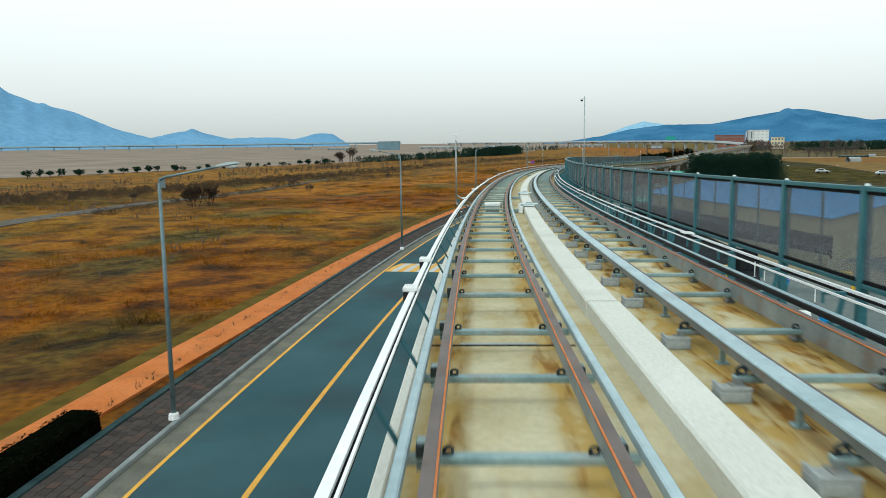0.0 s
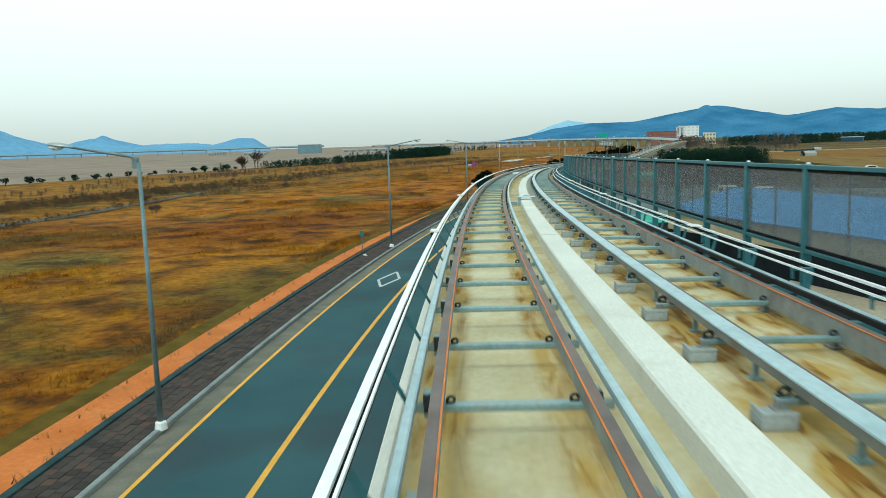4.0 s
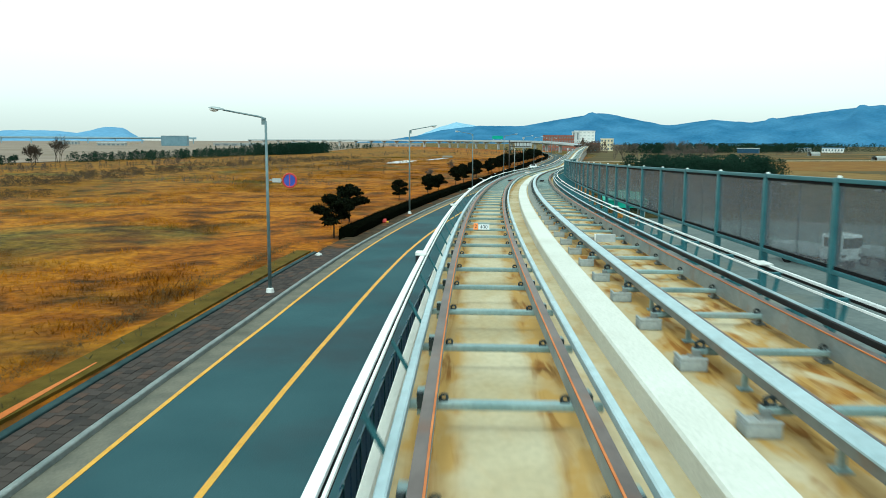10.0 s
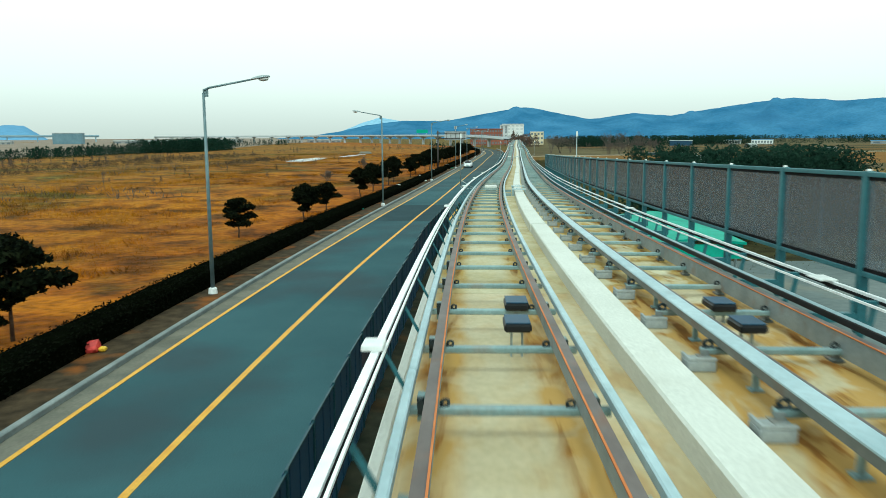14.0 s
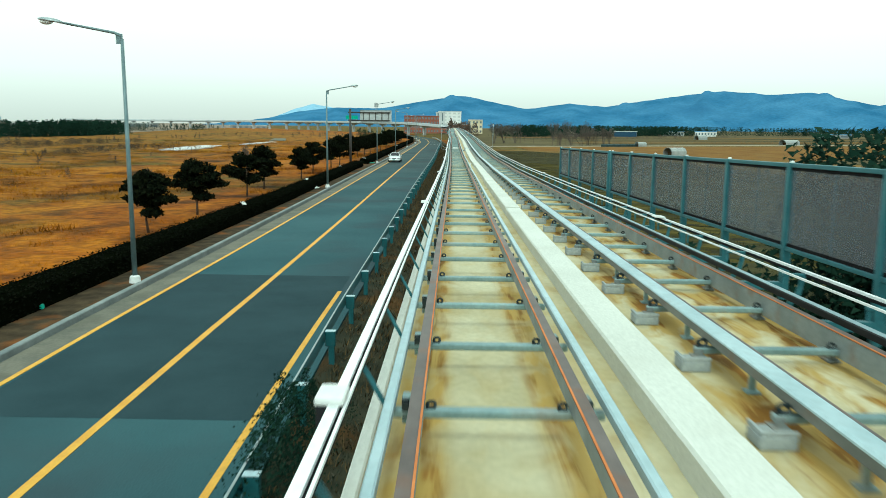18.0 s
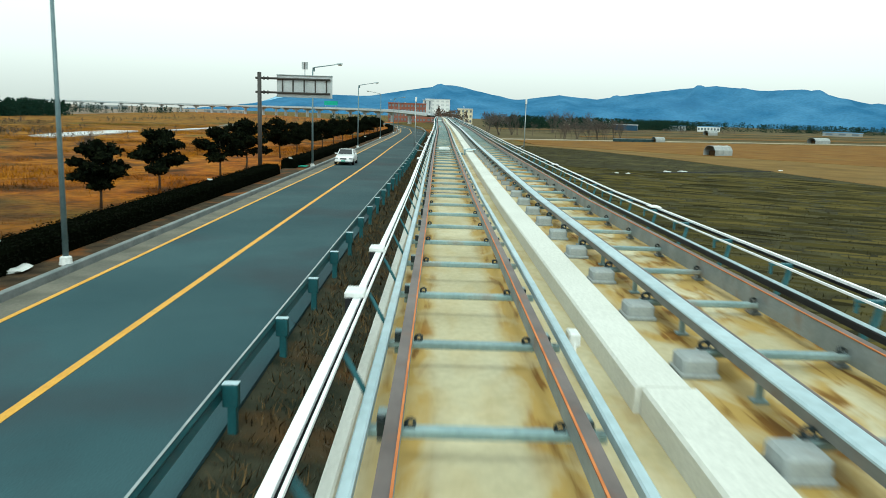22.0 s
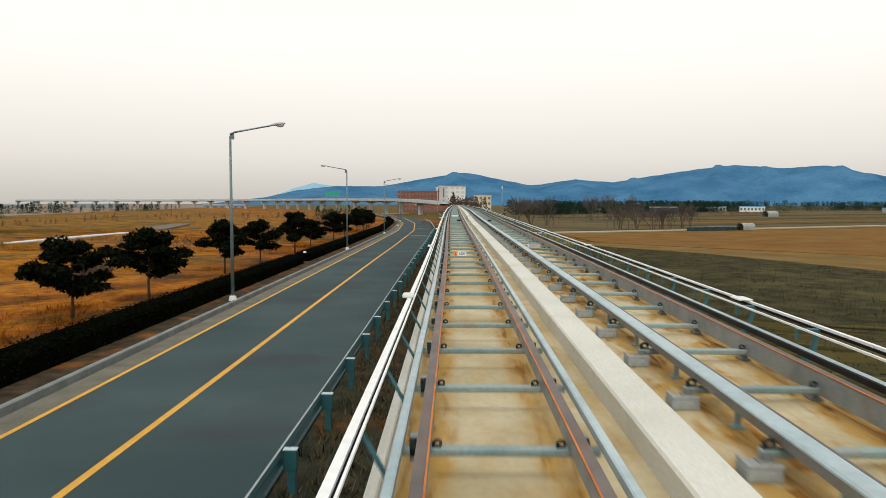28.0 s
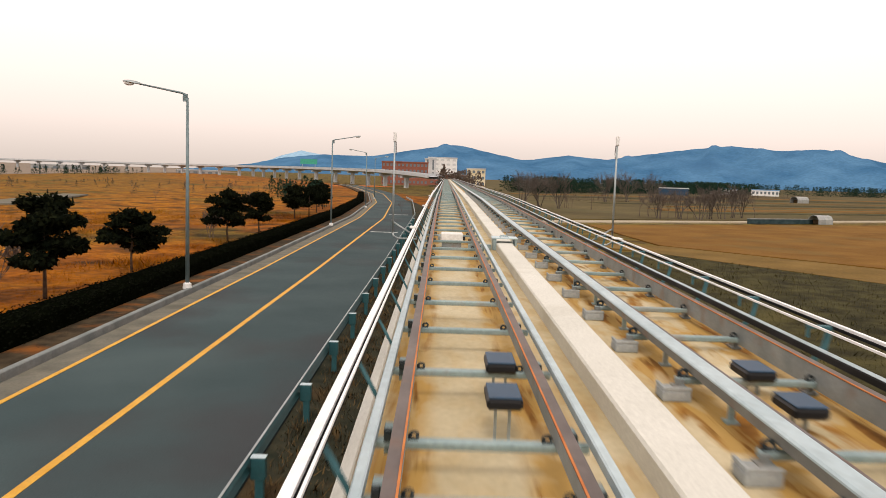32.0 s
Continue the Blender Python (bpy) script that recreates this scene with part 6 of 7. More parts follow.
woods("road_trees", "dark pines where the road bends", tuple(at(470, -20)[:2]), tuple(at(560, -44)[:2]), 6, 5, 60, M["woodland"], 13, z=-0.5, leaf=0.7)

for a, b, depth, h, count in (((-98, 112), (-66, 160), 24, 1.3, 560), ((-66, 160), (-40, 228), 20, 1.3, 560), ((-40, 228), (-8, 320), 20, 1.2, 420), ((-8, 320), (40, 440), 22, 1.4, 300), ((-52, 106), (-46, 138), 4, 1.1, 60), ((-46, 138), (-38, 182), 4, 1.2, 60), ((-35, 190), (-18, 222), 5, 1.3, 50), ((30, 330), (52, 395), 6, 1.4, 70)):
    woods("marsh_thicket", "dark leafless thicket across the marsh", a, b, depth, h, count, M["thicket"], 40 + count, "thicket", z=-0.45, leaf=0.8, even=True, tufts=110, wide=2.6)

r = random.Random(20)
for i in range(34):
    f = i / 33
    p = Vector((-137, 235, -0.4)).lerp(Vector((-96, 310, -0.4)), f / 0.6) if f < 0.6 else Vector((-96, 310, -0.4)).lerp(Vector((-62, 371, -0.4)), (f - 0.6) / 0.4)
    bm = bmesh.new()
    tube([(0, 0, -0.3), (0, 0, 1.2)], [0.12, 0.08], 5, bm)
    trunk = bm
    g = r.uniform(0.55, 1.15)
    t = thing("small_tree", "small round dark tree in a row across the plain", "tree", "row of trees on the plain", m=Matrix.Translation(p + Vector((r.uniform(-2.2, 2.2), r.uniform(-2.2, 2.2), 0))) @ Matrix.Diagonal((g * r.uniform(0.9, 1.6), g, g * 0.95, 1)))
    part("trunk", trunk, M["bark"], t)
    bm = bmesh.new()
    leaf_cloud(bm, (0, 0, 1.7), (1.1 * r.uniform(0.7, 1.4), 1.1, 0.9 * r.uniform(0.7, 1.2)), 90, 0.6, r)
    part("crown", bm, M["woodland"], t)


def fork_tree(x, y, h, seed, z=-0.4):
    r = random.Random(seed)
    t = thing("bare_tree", "leafless tree with fine branching twigs", "tree", "leafless trees", m=Matrix.Translation((x, y, z)))
    bm = bmesh.new()

    def grow(p, d, length, rad, depth):
        q = p + d * length
        tube([p, (p + q) / 2 + Vector((r.gauss(0, 0.03), r.gauss(0, 0.03), 0)) * length, q], [rad, rad * 0.8, rad * 0.6], 5, bm, False)
        if depth:
            for _ in range(3):
                e = (d + Vector((r.gauss(0, 0.45), r.gauss(0, 0.45), r.gauss(0.15, 0.25)))).normalized()
                grow(q, e, length * r.uniform(0.6, 0.8), rad * 0.55, depth - 1)

    grow(Vector((0, 0, 0)), Vector((0, 0, 1)), h * 0.22, h * 0.011, 5)
    part("trunk", bm, M["bare"], t)
    return t


for i, (x, y, h) in enumerate(((-62, 165, 4.5), (14, 262, 4.0), (22, 300, 4.0))):
    fork_tree(x, y, h, i)
BARE = [fork_tree(207 + 7 * i, 463 + 3 * i, 7.5, 50 + i, -2.0) for i in range(3)]
for i in range(26):
    f = rng.uniform(0.6, 1.15)
    if i < 12:
        x, y = 206 + rng.uniform(0, 32), 462 + rng.uniform(0, 12)
    elif i < 18:
        x, y = 208 + rng.uniform(0, 12), 500 + rng.uniform(0, 12)
    else:
        x, y, f = rng.uniform(108, 150), rng.uniform(440, 560), rng.uniform(0.25, 0.45)
    z = -2.0 if x > 200 else -0.4
    ob = copy_thing(BARE[i % 3], Matrix())
    ob.matrix_basis = Matrix.Translation((x, y, z)) @ Matrix.Rotation(rng.uniform(0, 6), 4, "Z") @ Matrix.Diagonal((f, f, f, 1))
woods("dark_bush", "single dark evergreen bush on the marsh", (-64, 345), (-60, 349), 3, 3.6, 14, M["woodland"], 14, "bush")

# pond and stream
patch("pond", "pale still pond in the marsh", [(49.5, 364), (53, 362), (58, 372), (63, 386), (66, 396), (62, 398), (57, 388), (52.5, 376)], -0.06, M["water"], "pond")
patch("stream", "narrow pale stream winding through the grass", [(72, 408), (73.5, 407), (80, 421), (88, 438), (86, 440), (78, 423)], -0.10, M["water"], "stream")
patch("stream_bed", "grey muddy channel across the marsh", [(-63, 88), (-57, 92), (-55.5, 104), (-53, 122), (-50.5, 128), (-46, 143), (-43, 152), (-40.5, 168), (-36, 207), (-37.5, 208), (-43, 170), (-45.5, 155), (-50, 141), (-55, 129), (-56.5, 122), (-60, 104)], -0.10, M["silt"], "stream")

patch("plain", "pale dry plain beyond the row of small trees", [(-137, 242), (-62, 378), (-46, 420), (0, 524), (44, 625), (100, 900), (300, 1600), (300, 4000), (-4000, 4000), (-4000, 320), (-600, 150), (-240, 170)], -0.05, M["plain"], "field")
patch("gravel_bar", "pale gravel bar along the stream", [(88, 452), (93, 451), (98, 474), (101, 490), (97, 491), (93, 474)], -0.02, M["gutter"], "gravel")
patch("bare_soil", "patch of bare orange soil near the viaduct", [(188, 628), (216, 650), (211, 662), (184, 642)], -0.02, M["bike"], "soil")
# fields on the other side
patch("ploughed_field", "dark ploughed field with tufts of old growth", [tuple(at(206, 13)[:2]), (115, 170), (128, 220), (140, 271), (154, 325), (159, 351), (161, 379), (157, 405), tuple(at(428, 7)[:2]), tuple(at(330, 6)[:2]), tuple(at(260, 6.5)[:2])], -2.02, M["field"], "field")
patch("stubble_strip", "pale stubble strip along the ploughed field", [(115, 170), (160, 150), (196, 250), (192, 330), (179, 366), (171, 387), (164, 410), (150, 420), (157, 405), (161, 379), (159, 351), (154, 325), (140, 271), (128, 220)], -1.99, M["stubble_pale"], "field")
patch("golden_field", "golden stubble field", [(180, 366.5), (193, 331), (300, 346), (430, 372), (430, 452), (178, 446), (164.5, 411), (172, 388)], -2.0, M["stubble"], "field")
patch("dull_field", "dull olive field of old growth", [(193.3, 330.6), (197, 250), (420, 230), (430, 371.4), (300, 345.4)], -2.0, M["field_far"], "field")
patch("farm_track", "pale concrete farm track between fields", [(150, 450), (230, 454), (300, 462), (430, 466), (430, 471), (300, 467), (230, 459), (150, 455)], -1.93, M["track_dust"], "farm track")
patch("far_field", "brown and green field beyond the track", [(160, 462), (230, 462), (430, 475), (1500, 560), (3500, 1500), (1500, 3000), (500, 1600), (330, 900), (230, 600)], -2.0, M["field_far"], "field")
for i, (y, d, mat) in enumerate(((486, 9, "field"), (508, 8, "stubble"), (545, 14, "field"), (570, 10, "field_far"), (610, 22, "field"), (650, 14, "stubble"))):
    patch("field_plot", "narrow far plot of dark soil and dry grass", [(236 + i * 8, y), (460, y + 10), (900, y + 30), (900, y + 30 + d), (460, y + 10 + d), (236 + i * 8, y + d * 0.8)], -1.96 + 0.004 * i, M[mat], "field")
for i, y in enumerate((500, 530, 580)):
    patch("field_bank", "thin golden bank between plots", [(240 + i * 25, y), (700, y + 14), (700, y + 19), (240 + i * 25, y + 3)], -1.9 + i * 0.01, M["stubble"], "field bank")
r = random.Random(31)


def plough(r):
    y = r.uniform(190, 400)
    x0 = float(np.interp(y, [170, 220, 271, 325, 351, 379, 405], [115, 128, 140, 154, 159, 161, 157]))
    s, l = lateral(np.array(0.0), np.array(y))
    xa = float(np.interp(y, _y, _x)) + 8
    return Vector((xa + (x0 - xa) * r.random() ** 1.5, y, -2.03)), r.uniform(0.4, 1.3)


# furrows: low broken ridges of turned soil, running square to the line of view across the field
verts, faces = [], []
d, n = Vector((0.66, -0.75, 0)), Vector((0.75, 0.66, 0))
for i in range(110):
    o = Vector((84, 250, -2.02)) + n * (i * 0.95 - 22)
    x = -60.0
    while x < 90:
        length = r.uniform(1.5, 7.0)
        p, q = o + d * x, o + d * (x + length) + n * r.uniform(-0.25, 0.25)
        x += length + r.uniform(0.0, 2.5)
        ok = True
        for e in (p, q):
            edge = float(np.interp(e.y, [170, 220, 271, 325, 351, 379, 405], [115, 128, 140, 154, 159, 161, 157])) - 1
            ok = ok and 190 < e.y < 400 and float(np.interp(e.y, _y, _x)) + 8.5 < e.x < edge
        if not ok:
            continue
        h, w = r.uniform(0.05, 0.17), r.uniform(0.12, 0.3)
        k = len(verts)
        for e, f in ((p, 0.5), (p.lerp(q, 0.35), 1.0), (p.lerp(q, 0.7), r.uniform(0.5, 1.1)), (q, 0.3)):
            verts += [tuple(e - n * w * f), tuple(e + Vector((0, 0, h * f))), tuple(e + n * w * f)]
        for j in range(3):
            a = k + j * 3
            faces += [(a, a + 3, a + 4, a + 1), (a + 1, a + 4, a + 5, a + 2)]
mesh = bpy.data.meshes.new("furrows")
mesh.from_pydata(verts, [], faces)
tagged(link("furrows", mesh, M["field_weeds"]), "broken ridges of turned soil on the ploughed field", "furrows", kind="stuff")
patch("ditch", "dark narrow ditch winding across the ploughed field", [(114, 315), (118, 315.4), (122.5, 316.2), (127, 318.8), (131.5, 318.2), (138, 318.8), (147, 320.2), (154, 321), (154, 321.8), (147, 321.3), (138, 320.1), (131.5, 319.5), (127, 320.0), (122.5, 317.5), (118, 316.6), (114, 316)], -1.985, M["pitch"], "ditch")


def bare_tree(p, height, seed, stems=4, z=-2.05, label="leafless grey-brown tree standing at the edge of the fields", tone="bark_grey", thin=0.018):
    """A leafless tree: several stems forking into fine twigs."""
    r = random.Random(seed)
    t = thing("bare_tree", label, "tree", "bare trees by the fields" if z < -1 else "bare shrubs in the marsh", m=Matrix.Translation((p[0], p[1], z)))
    packs = ([[], []], [[], []])

    def limb(a, d, length, w, depth):
        verts, faces = packs[0 if depth < 2 else 1]
        b = a + d * length
        u = d.orthogonal().normalized()
        v = d.cross(u)
        k = len(verts)
        for c, g in ((a, w), (b, w * 0.6)):
            for j in range(3):
                verts.append(tuple(c + (u * math.cos(j * 2.094) + v * math.sin(j * 2.094)) * g))
        for j in range(3):
            faces.append((k + j, k + (j + 1) % 3, k + 3 + (j + 1) % 3, k + 3 + j))
        if depth < 5:
            for _ in range(3 if depth < 4 else 2):
                e = (d + Vector((r.gauss(0, 0.38), r.gauss(0, 0.38), r.gauss(0.12, 0.2)))).normalized()
                limb(a.lerp(b, r.uniform(0.55, 1.0)), e, length * r.uniform(0.55, 0.85), max(w * 0.58, thin), depth + 1)

    for i in range(stems):
        d = Vector((r.gauss(0, 0.22), r.gauss(0, 0.22), 1)).normalized()
        limb(Vector((r.gauss(0, 0.3), r.gauss(0, 0.3), 0)), d, height * 0.30, height * 0.011, 0)
    for name, (verts, faces) in zip(("trunk", "crown"), packs):
        mesh = bpy.data.meshes.new(name)
        mesh.from_pydata(verts, [], faces)
        link(name, mesh, M[tone], t)
    return t


M["twig_dark"] = material("dark_twigs", (0.030, 0.023, 0.017), (0.055, 0.041, 0.030), 0.6, 0.95, 0.2)
for i, (x, y, h) in enumerate(((-53.6, 371, 10.0), (-54.3, 349, 8.0), (-58.5, 366, 7.0))):
    bare_tree((x, y), h, 130 + i, 4, -0.4, "large leafless tree beyond the marsh", "twig_dark", 0.035)
for i, (x, y, h) in enumerate(((-42.4, 119.5, 4.4), (-40.5, 121.0, 4.0), (-43.8, 121.5, 3.6))):
    bare_tree((x, y), h, 140 + i, 6, -0.3, "wide leafless shrub standing dark in the marsh", "twig_dark", 0.022)
M["bark_grey"] = material("grey_twigs", (0.080, 0.068, 0.060), (0.125, 0.105, 0.092), 0.6, 0.95, 0.2)
for i, (x, y, h) in enumerate(((209, 466, 7.5), (213, 464, 8.5), (217.5, 463, 8.0), (222, 465, 9.0), (227, 467, 8.0), (233, 470, 8.8), (237, 471, 8.2), (194, 497, 11.0), (201, 501, 12.0), (209, 505, 11.0), (262, 560, 13.0), (276, 566, 14.0), (290, 570, 13.0))):
    bare_tree((x, y), h, 60 + i, 5)
for i, (x, y, h) in enumerate(((-57, 131, 2.4), (-30, 150, 2.2), (-38, 172, 2.6), (-20, 205, 2.2), (100.4, 375.4, 3.4), (72.3, 316, 2.6), (85, 343, 2.6), (58.6, 306.7, 3.0), (44, 262, 2.4), (120, 430, 3.2), (112, 402, 2.6))):
    bare_tree((x, y), h, 90 + i, 5, -0.25, "leafless reddish-grey shrub standing in the dry marsh grass", "bare")
tufts("field_growth", "dead tufts and clods over the ploughed field", 34000, plough, 0.17, M["field_weeds"], 12, 4, 0.35)


def grey_shelter(x, y, turn, label, n, w=4.5, d=3.0, h=2.2):
    """A small hooped film shelter in the fields."""
    t = thing("field_shelter", label, "shelter", "field shelters", m=pose(x, y, -2.0, 0, 0, turn))
    bm = bmesh.new()
    prof = [(-d / 2, 0), (-d / 2, h * 0.55), (-d * 0.3, h * 0.9), (0, h), (d * 0.3, h * 0.9), (d / 2, h * 0.55), (d / 2, 0)]
    rings = [[bm.verts.new((xx, yy + rng.uniform(-0.06, 0.06), z)) for yy, z in prof] for xx in np.linspace(-w / 2, w / 2, 6)]
    for a, b in zip(rings, rings[1:]):
        for j in range(len(a) - 1):
            bm.faces.new((a[j], a[j + 1], b[j + 1], b[j]))
    part("film", bm, M["film"], t)
    for xx in (-w / 2, 0, w / 2):
        part("hoop", tube([(xx, yy * 1.01, z * 1.01) for yy, z in prof], [0.05] * 7, 5), M["galvanised"], t)
    part("bundle", box(-w * 0.3, -d * 0.4, 0, w * 0.2, d * 0.35, h * 0.5, 0.1), M["scrub"], t)
    return t


grey_shelter(185, 366, 10, "grey film shelter standing in the stubble field", 1, 6.0)
grey_shelter(238, 451, 0, "low grey film shelter beside the farm track", 2, 4.0, 2.5, 1.8)
grey_shelter(344, 474, 5, "pale blue film shelter in a far field", 3, 10.0, 4.0, 2.4)
grey_shelter(400, 600, 5, "small white film shelter far off", 4, 8.0, 4.0, 3.0)
culvert = thing("culvert", "dark culvert wall under the farm track", "culvert", m=Matrix.Translation((229, 452.5, -2.1)))
part("wall", box(-9, -0.3, 0, 9, 0.3, 0.9, 0.03), M["low_wall"], culvert)
part("parapet", box(-9, -0.32, 0.9, 9, 0.32, 1.05, 0.02), M["kerb"], culvert)


# ---- buildings far off ----
def block(name, label, centre, turn, w, d, h, wall, floors, bays, category="building", z=-2.0, roof=None, glass="glass", win=(0.55, 0.45)):
    t = thing(name, label, category, m=Matrix.Translation((centre[0], centre[1], z)) @ Matrix.Rotation(radians(turn), 4, "Z"))
    part("wall", box(-w / 2, -d / 2, 0, w / 2, d / 2, h), wall, t)
    part("roof", box(-w / 2 - 0.3, -d / 2 - 0.3, h, w / 2 + 0.3, d / 2 + 0.3, h + 0.6), roof or M["far_concrete"], t)
    fh = h / floors
    pane = mesh_of("window", box(-w / bays * win[0] / 2, -0.12, -fh * win[1] / 2, w / bays * win[0] / 2, 0.05, fh * win[1] / 2), M[glass])
    for i in range(floors):
        for j in range(bays):
            share("window", pane, None, t, Matrix.Translation((-w / 2 + (j + 0.5) * w / bays, -d / 2 - 0.02, (i + 0.55) * fh)))
    return t


# the view line from the end of the ride to the town runs north-north-east
def far(az, dist):
    return (105 + dist * math.sin(radians(az)), 339 + dist * math.cos(radians(az)))


M["pale_wall"] = material("pale_rendered_wall", (0.50, 0.52, 0.53), (0.62, 0.64, 0.64), 6.0, 0.8, 0.0)
M["dim_wall"] = material("dull_rendered_wall", (0.24, 0.25, 0.25), (0.33, 0.34, 0.33), 6.0, 0.8, 0.0)
M["cream_wall"] = material("cream_rendered_wall", (0.62, 0.54, 0.36), (0.72, 0.64, 0.45), 6.0, 0.8, 0.0)
M["town_glass"] = material("dull_window_glass", (0.10, 0.13, 0.15), (0.16, 0.19, 0.21), 3.0, 0.3, 0.0)
M["blue_roof"] = material("blue_metal_roof", (0.10, 0.28, 0.52), (0.16, 0.36, 0.60), 5.0, 0.5, 0.0)
M["teal_wall"] = material("teal_hoarding", (0.04, 0.17, 0.20), (0.07, 0.23, 0.26), 5.0, 0.7, 0.0)
block("brick_building", "long red brick building with rows of windows", far(20.5, 470), -20, 28, 12, 13.5, M["brick"], 4, 12, z=-1.0, glass="town_glass", roof=M["brick"])
block("white_building", "tall white apartment block behind the brick building", far(23.3, 560), -22, 21, 12, 19.0, M["white"], 6, 5, z=-1.0, glass="pale_wall")
block("white_annex", "white block with dark window strips", far(22.4, 555), -22, 8, 8, 18.0, M["pale_wall"], 2, 2, z=-1.0, glass="town_glass", win=(0.3, 0.8))
block("brick_annex", "low red brick annex", far(24.1, 520), -24, 40, 8, 7.0, M["brick"], 2, 10, z=-1.0, glass="town_glass")
block("cream_house", "cream rendered house beside the guideway", far(25.85, 480), -26, 11.5, 9, 11.0, M["cream_wall"], 3, 4, z=-1.0, glass="town_glass")
block("teal_store", "teal hoarding before the brick annex", far(23.9, 470), -24, 14, 2, 4.0, M["teal_wall"], 1, 1, z=-1.0, glass="teal_wall")
for az, w in ((43.6, 19), (46.3, 19)):
    t = block("long_barn", "long white barn with a pale blue roof", far(az, 620), -45, w, 9, 4.2, M["white"], 1, 7, "barn", glass="town_glass", roof=M["blue_roof"])
block("farm_house", "small white farmhouse at the field edge", far(35.1, 480), -35, 7, 6, 5.5, M["cream_wall"], 2, 3, "house", glass="town_glass")
block("blue_store", "low dark blue shed among the fields", far(40.2, 500), -40, 18, 8, 4.0, M["navy"], 1, 3, "shed", glass="navy")
# the blue-grey has the haze over the marsh mixed in
M["hall_wall"] = material("hazy_hall_wall", (0.13, 0.21, 0.26), (0.17, 0.26, 0.31), 6.0, 0.8, 0.0)
block("grey_hall", "large blue-grey hall across the marsh", (-98, 1040), 0, 28, 20, 13.0, M["hall_wall"], 2, 6, "hall", z=-2, glass="hall_wall")
for i, (x, y, w, h) in enumerate(((-170, 1060, 30, 6), (-30, 1100, 60, 6), (60, 1150, 50, 7), (180, 1100, 40, 6), (-250, 1200, 24, 8))):
    block("low_store", "low pale store on the horizon", (x, y), 0, w, 12, h * 0.8, M["dim_wall"], 1, 6, "store", z=-2, glass="town_glass")
for i, (az, d, w, h) in enumerate(((29.5, 640, 12, 5), (32.0, 660, 9, 5), (38.0, 700, 10, 6), (56.0, 640, 30, 3))):
    block("village_house", "small pale house at the foot of the hills", far(az, d), -az, w, 8, h, M["dim_wall"], 1, 3, "house", glass="town_glass", roof=M["blue_roof"] if i % 2 else M["far_concrete"])


# ---- viaducts far off ----
def viaduct(name, label, points, width, depth, spacing, mat, z0=-1.5):
    """A road on piers through points of the plan (x, y, height)."""
    t = thing(name, label, "viaduct", kind="structure")
    verts, faces = [], []
    pts = [Vector(p) for p in points]
    for i, p in enumerate(pts):
        d = (pts[min(i + 1, len(pts) - 1)] - pts[max(i - 1, 0)])
        n = Vector((d.y, -d.x, 0)).normalized() * width / 2
        for a, b in ((1, 0), (1, depth * 0.5), (0.5, depth), (-0.5, depth), (-1, depth * 0.5), (-1, 0)):
            q = p + n * a
            verts.append((q.x, q.y, q.z - b))
    for i in range(len(pts) - 1):
        for j in range(6):
            a, b = i * 6 + j, i * 6 + (j + 1) % 6
            faces.append((a, b, b + 6, a + 6))
    mesh = bpy.data.meshes.new("deck")
    mesh.from_pydata(verts, [], faces)
    link("deck", mesh, mat, t)
    for k in (-1, 1):
        v2 = []
        f2 = []
        for i, p in enumerate(pts):
            d = (pts[min(i + 1, len(pts) - 1)] - pts[max(i - 1, 0)])
            n = Vector((d.y, -d.x, 0)).normalized() * (width / 2 - 0.1) * k
            for off, up in ((0.0, 0.9), (0.22, 0.9), (0.22, 0.003), (0.0, 0.003)):
                q = p + n * (1 - off / (width / 2))
                v2.append((q.x, q.y, q.z + up))
        for i in range(len(pts) - 1):
            for j in range(4):
                a, b = i * 4 + j, i * 4 + (j + 1) % 4
                f2.append((a, b, b + 4, a + 4))
        mesh = bpy.data.meshes.new("parapet")
        mesh.from_pydata(v2, [], f2)
        link("parapet", mesh, mat, t)
    carry = 0.0
    for a, b in zip(pts, pts[1:]):
        length = (b - a).length
        x = carry
        while x < length:
            p = a.lerp(b, x / length)
            bm = box(-width * 0.12, -0.8, z0, width * 0.12, 0.8, p.z - depth)
            box(-width * 0.4, -0.9, p.z - depth - 1.0, width * 0.4, 0.9, p.z - depth, 0.0, bm)
            d = b - a
            part("pier", bm, mat, t, m=Matrix.Translation((p.x, p.y, 0)) @ Matrix.Rotation(math.atan2(d.y, d.x) + math.pi / 2, 4, "Z"))
            x += spacing
        carry = x - length
    return t


# concrete tinted with the blue haze of the horizon
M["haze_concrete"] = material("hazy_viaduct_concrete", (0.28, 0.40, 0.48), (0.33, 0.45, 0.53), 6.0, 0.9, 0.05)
viaduct("road_viaduct", "grey road viaduct on piers curving past the town", [(*far(-8, 900), 7.5), (*far(2, 760), 7.5), (*far(9, 640), 7.6), (*far(13, 520), 7.4), (*far(16, 470), 7.2), (*far(18.4, 420), 6.8), (*far(20.0, 390), 6.2), (*far(21.6, 375), 5.4), (*far(22.8, 365), 4.6)], 8, 1.2, 26, M["far_concrete"])
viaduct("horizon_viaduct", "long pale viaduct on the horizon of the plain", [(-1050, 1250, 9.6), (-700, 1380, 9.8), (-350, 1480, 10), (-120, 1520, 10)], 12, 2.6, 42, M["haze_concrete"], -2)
p = far(13.4, 430)
t = thing("highway_sign", "green highway sign on the viaduct", "road sign", m=Matrix.Translation((p[0], p[1], 7.3)) @ Matrix.Rotation(radians(-13), 4, "Z"))
part("panel", box(-4.6, 0, 2.0, 4.6, 0.15, 4.8), M["green_sign"], t)
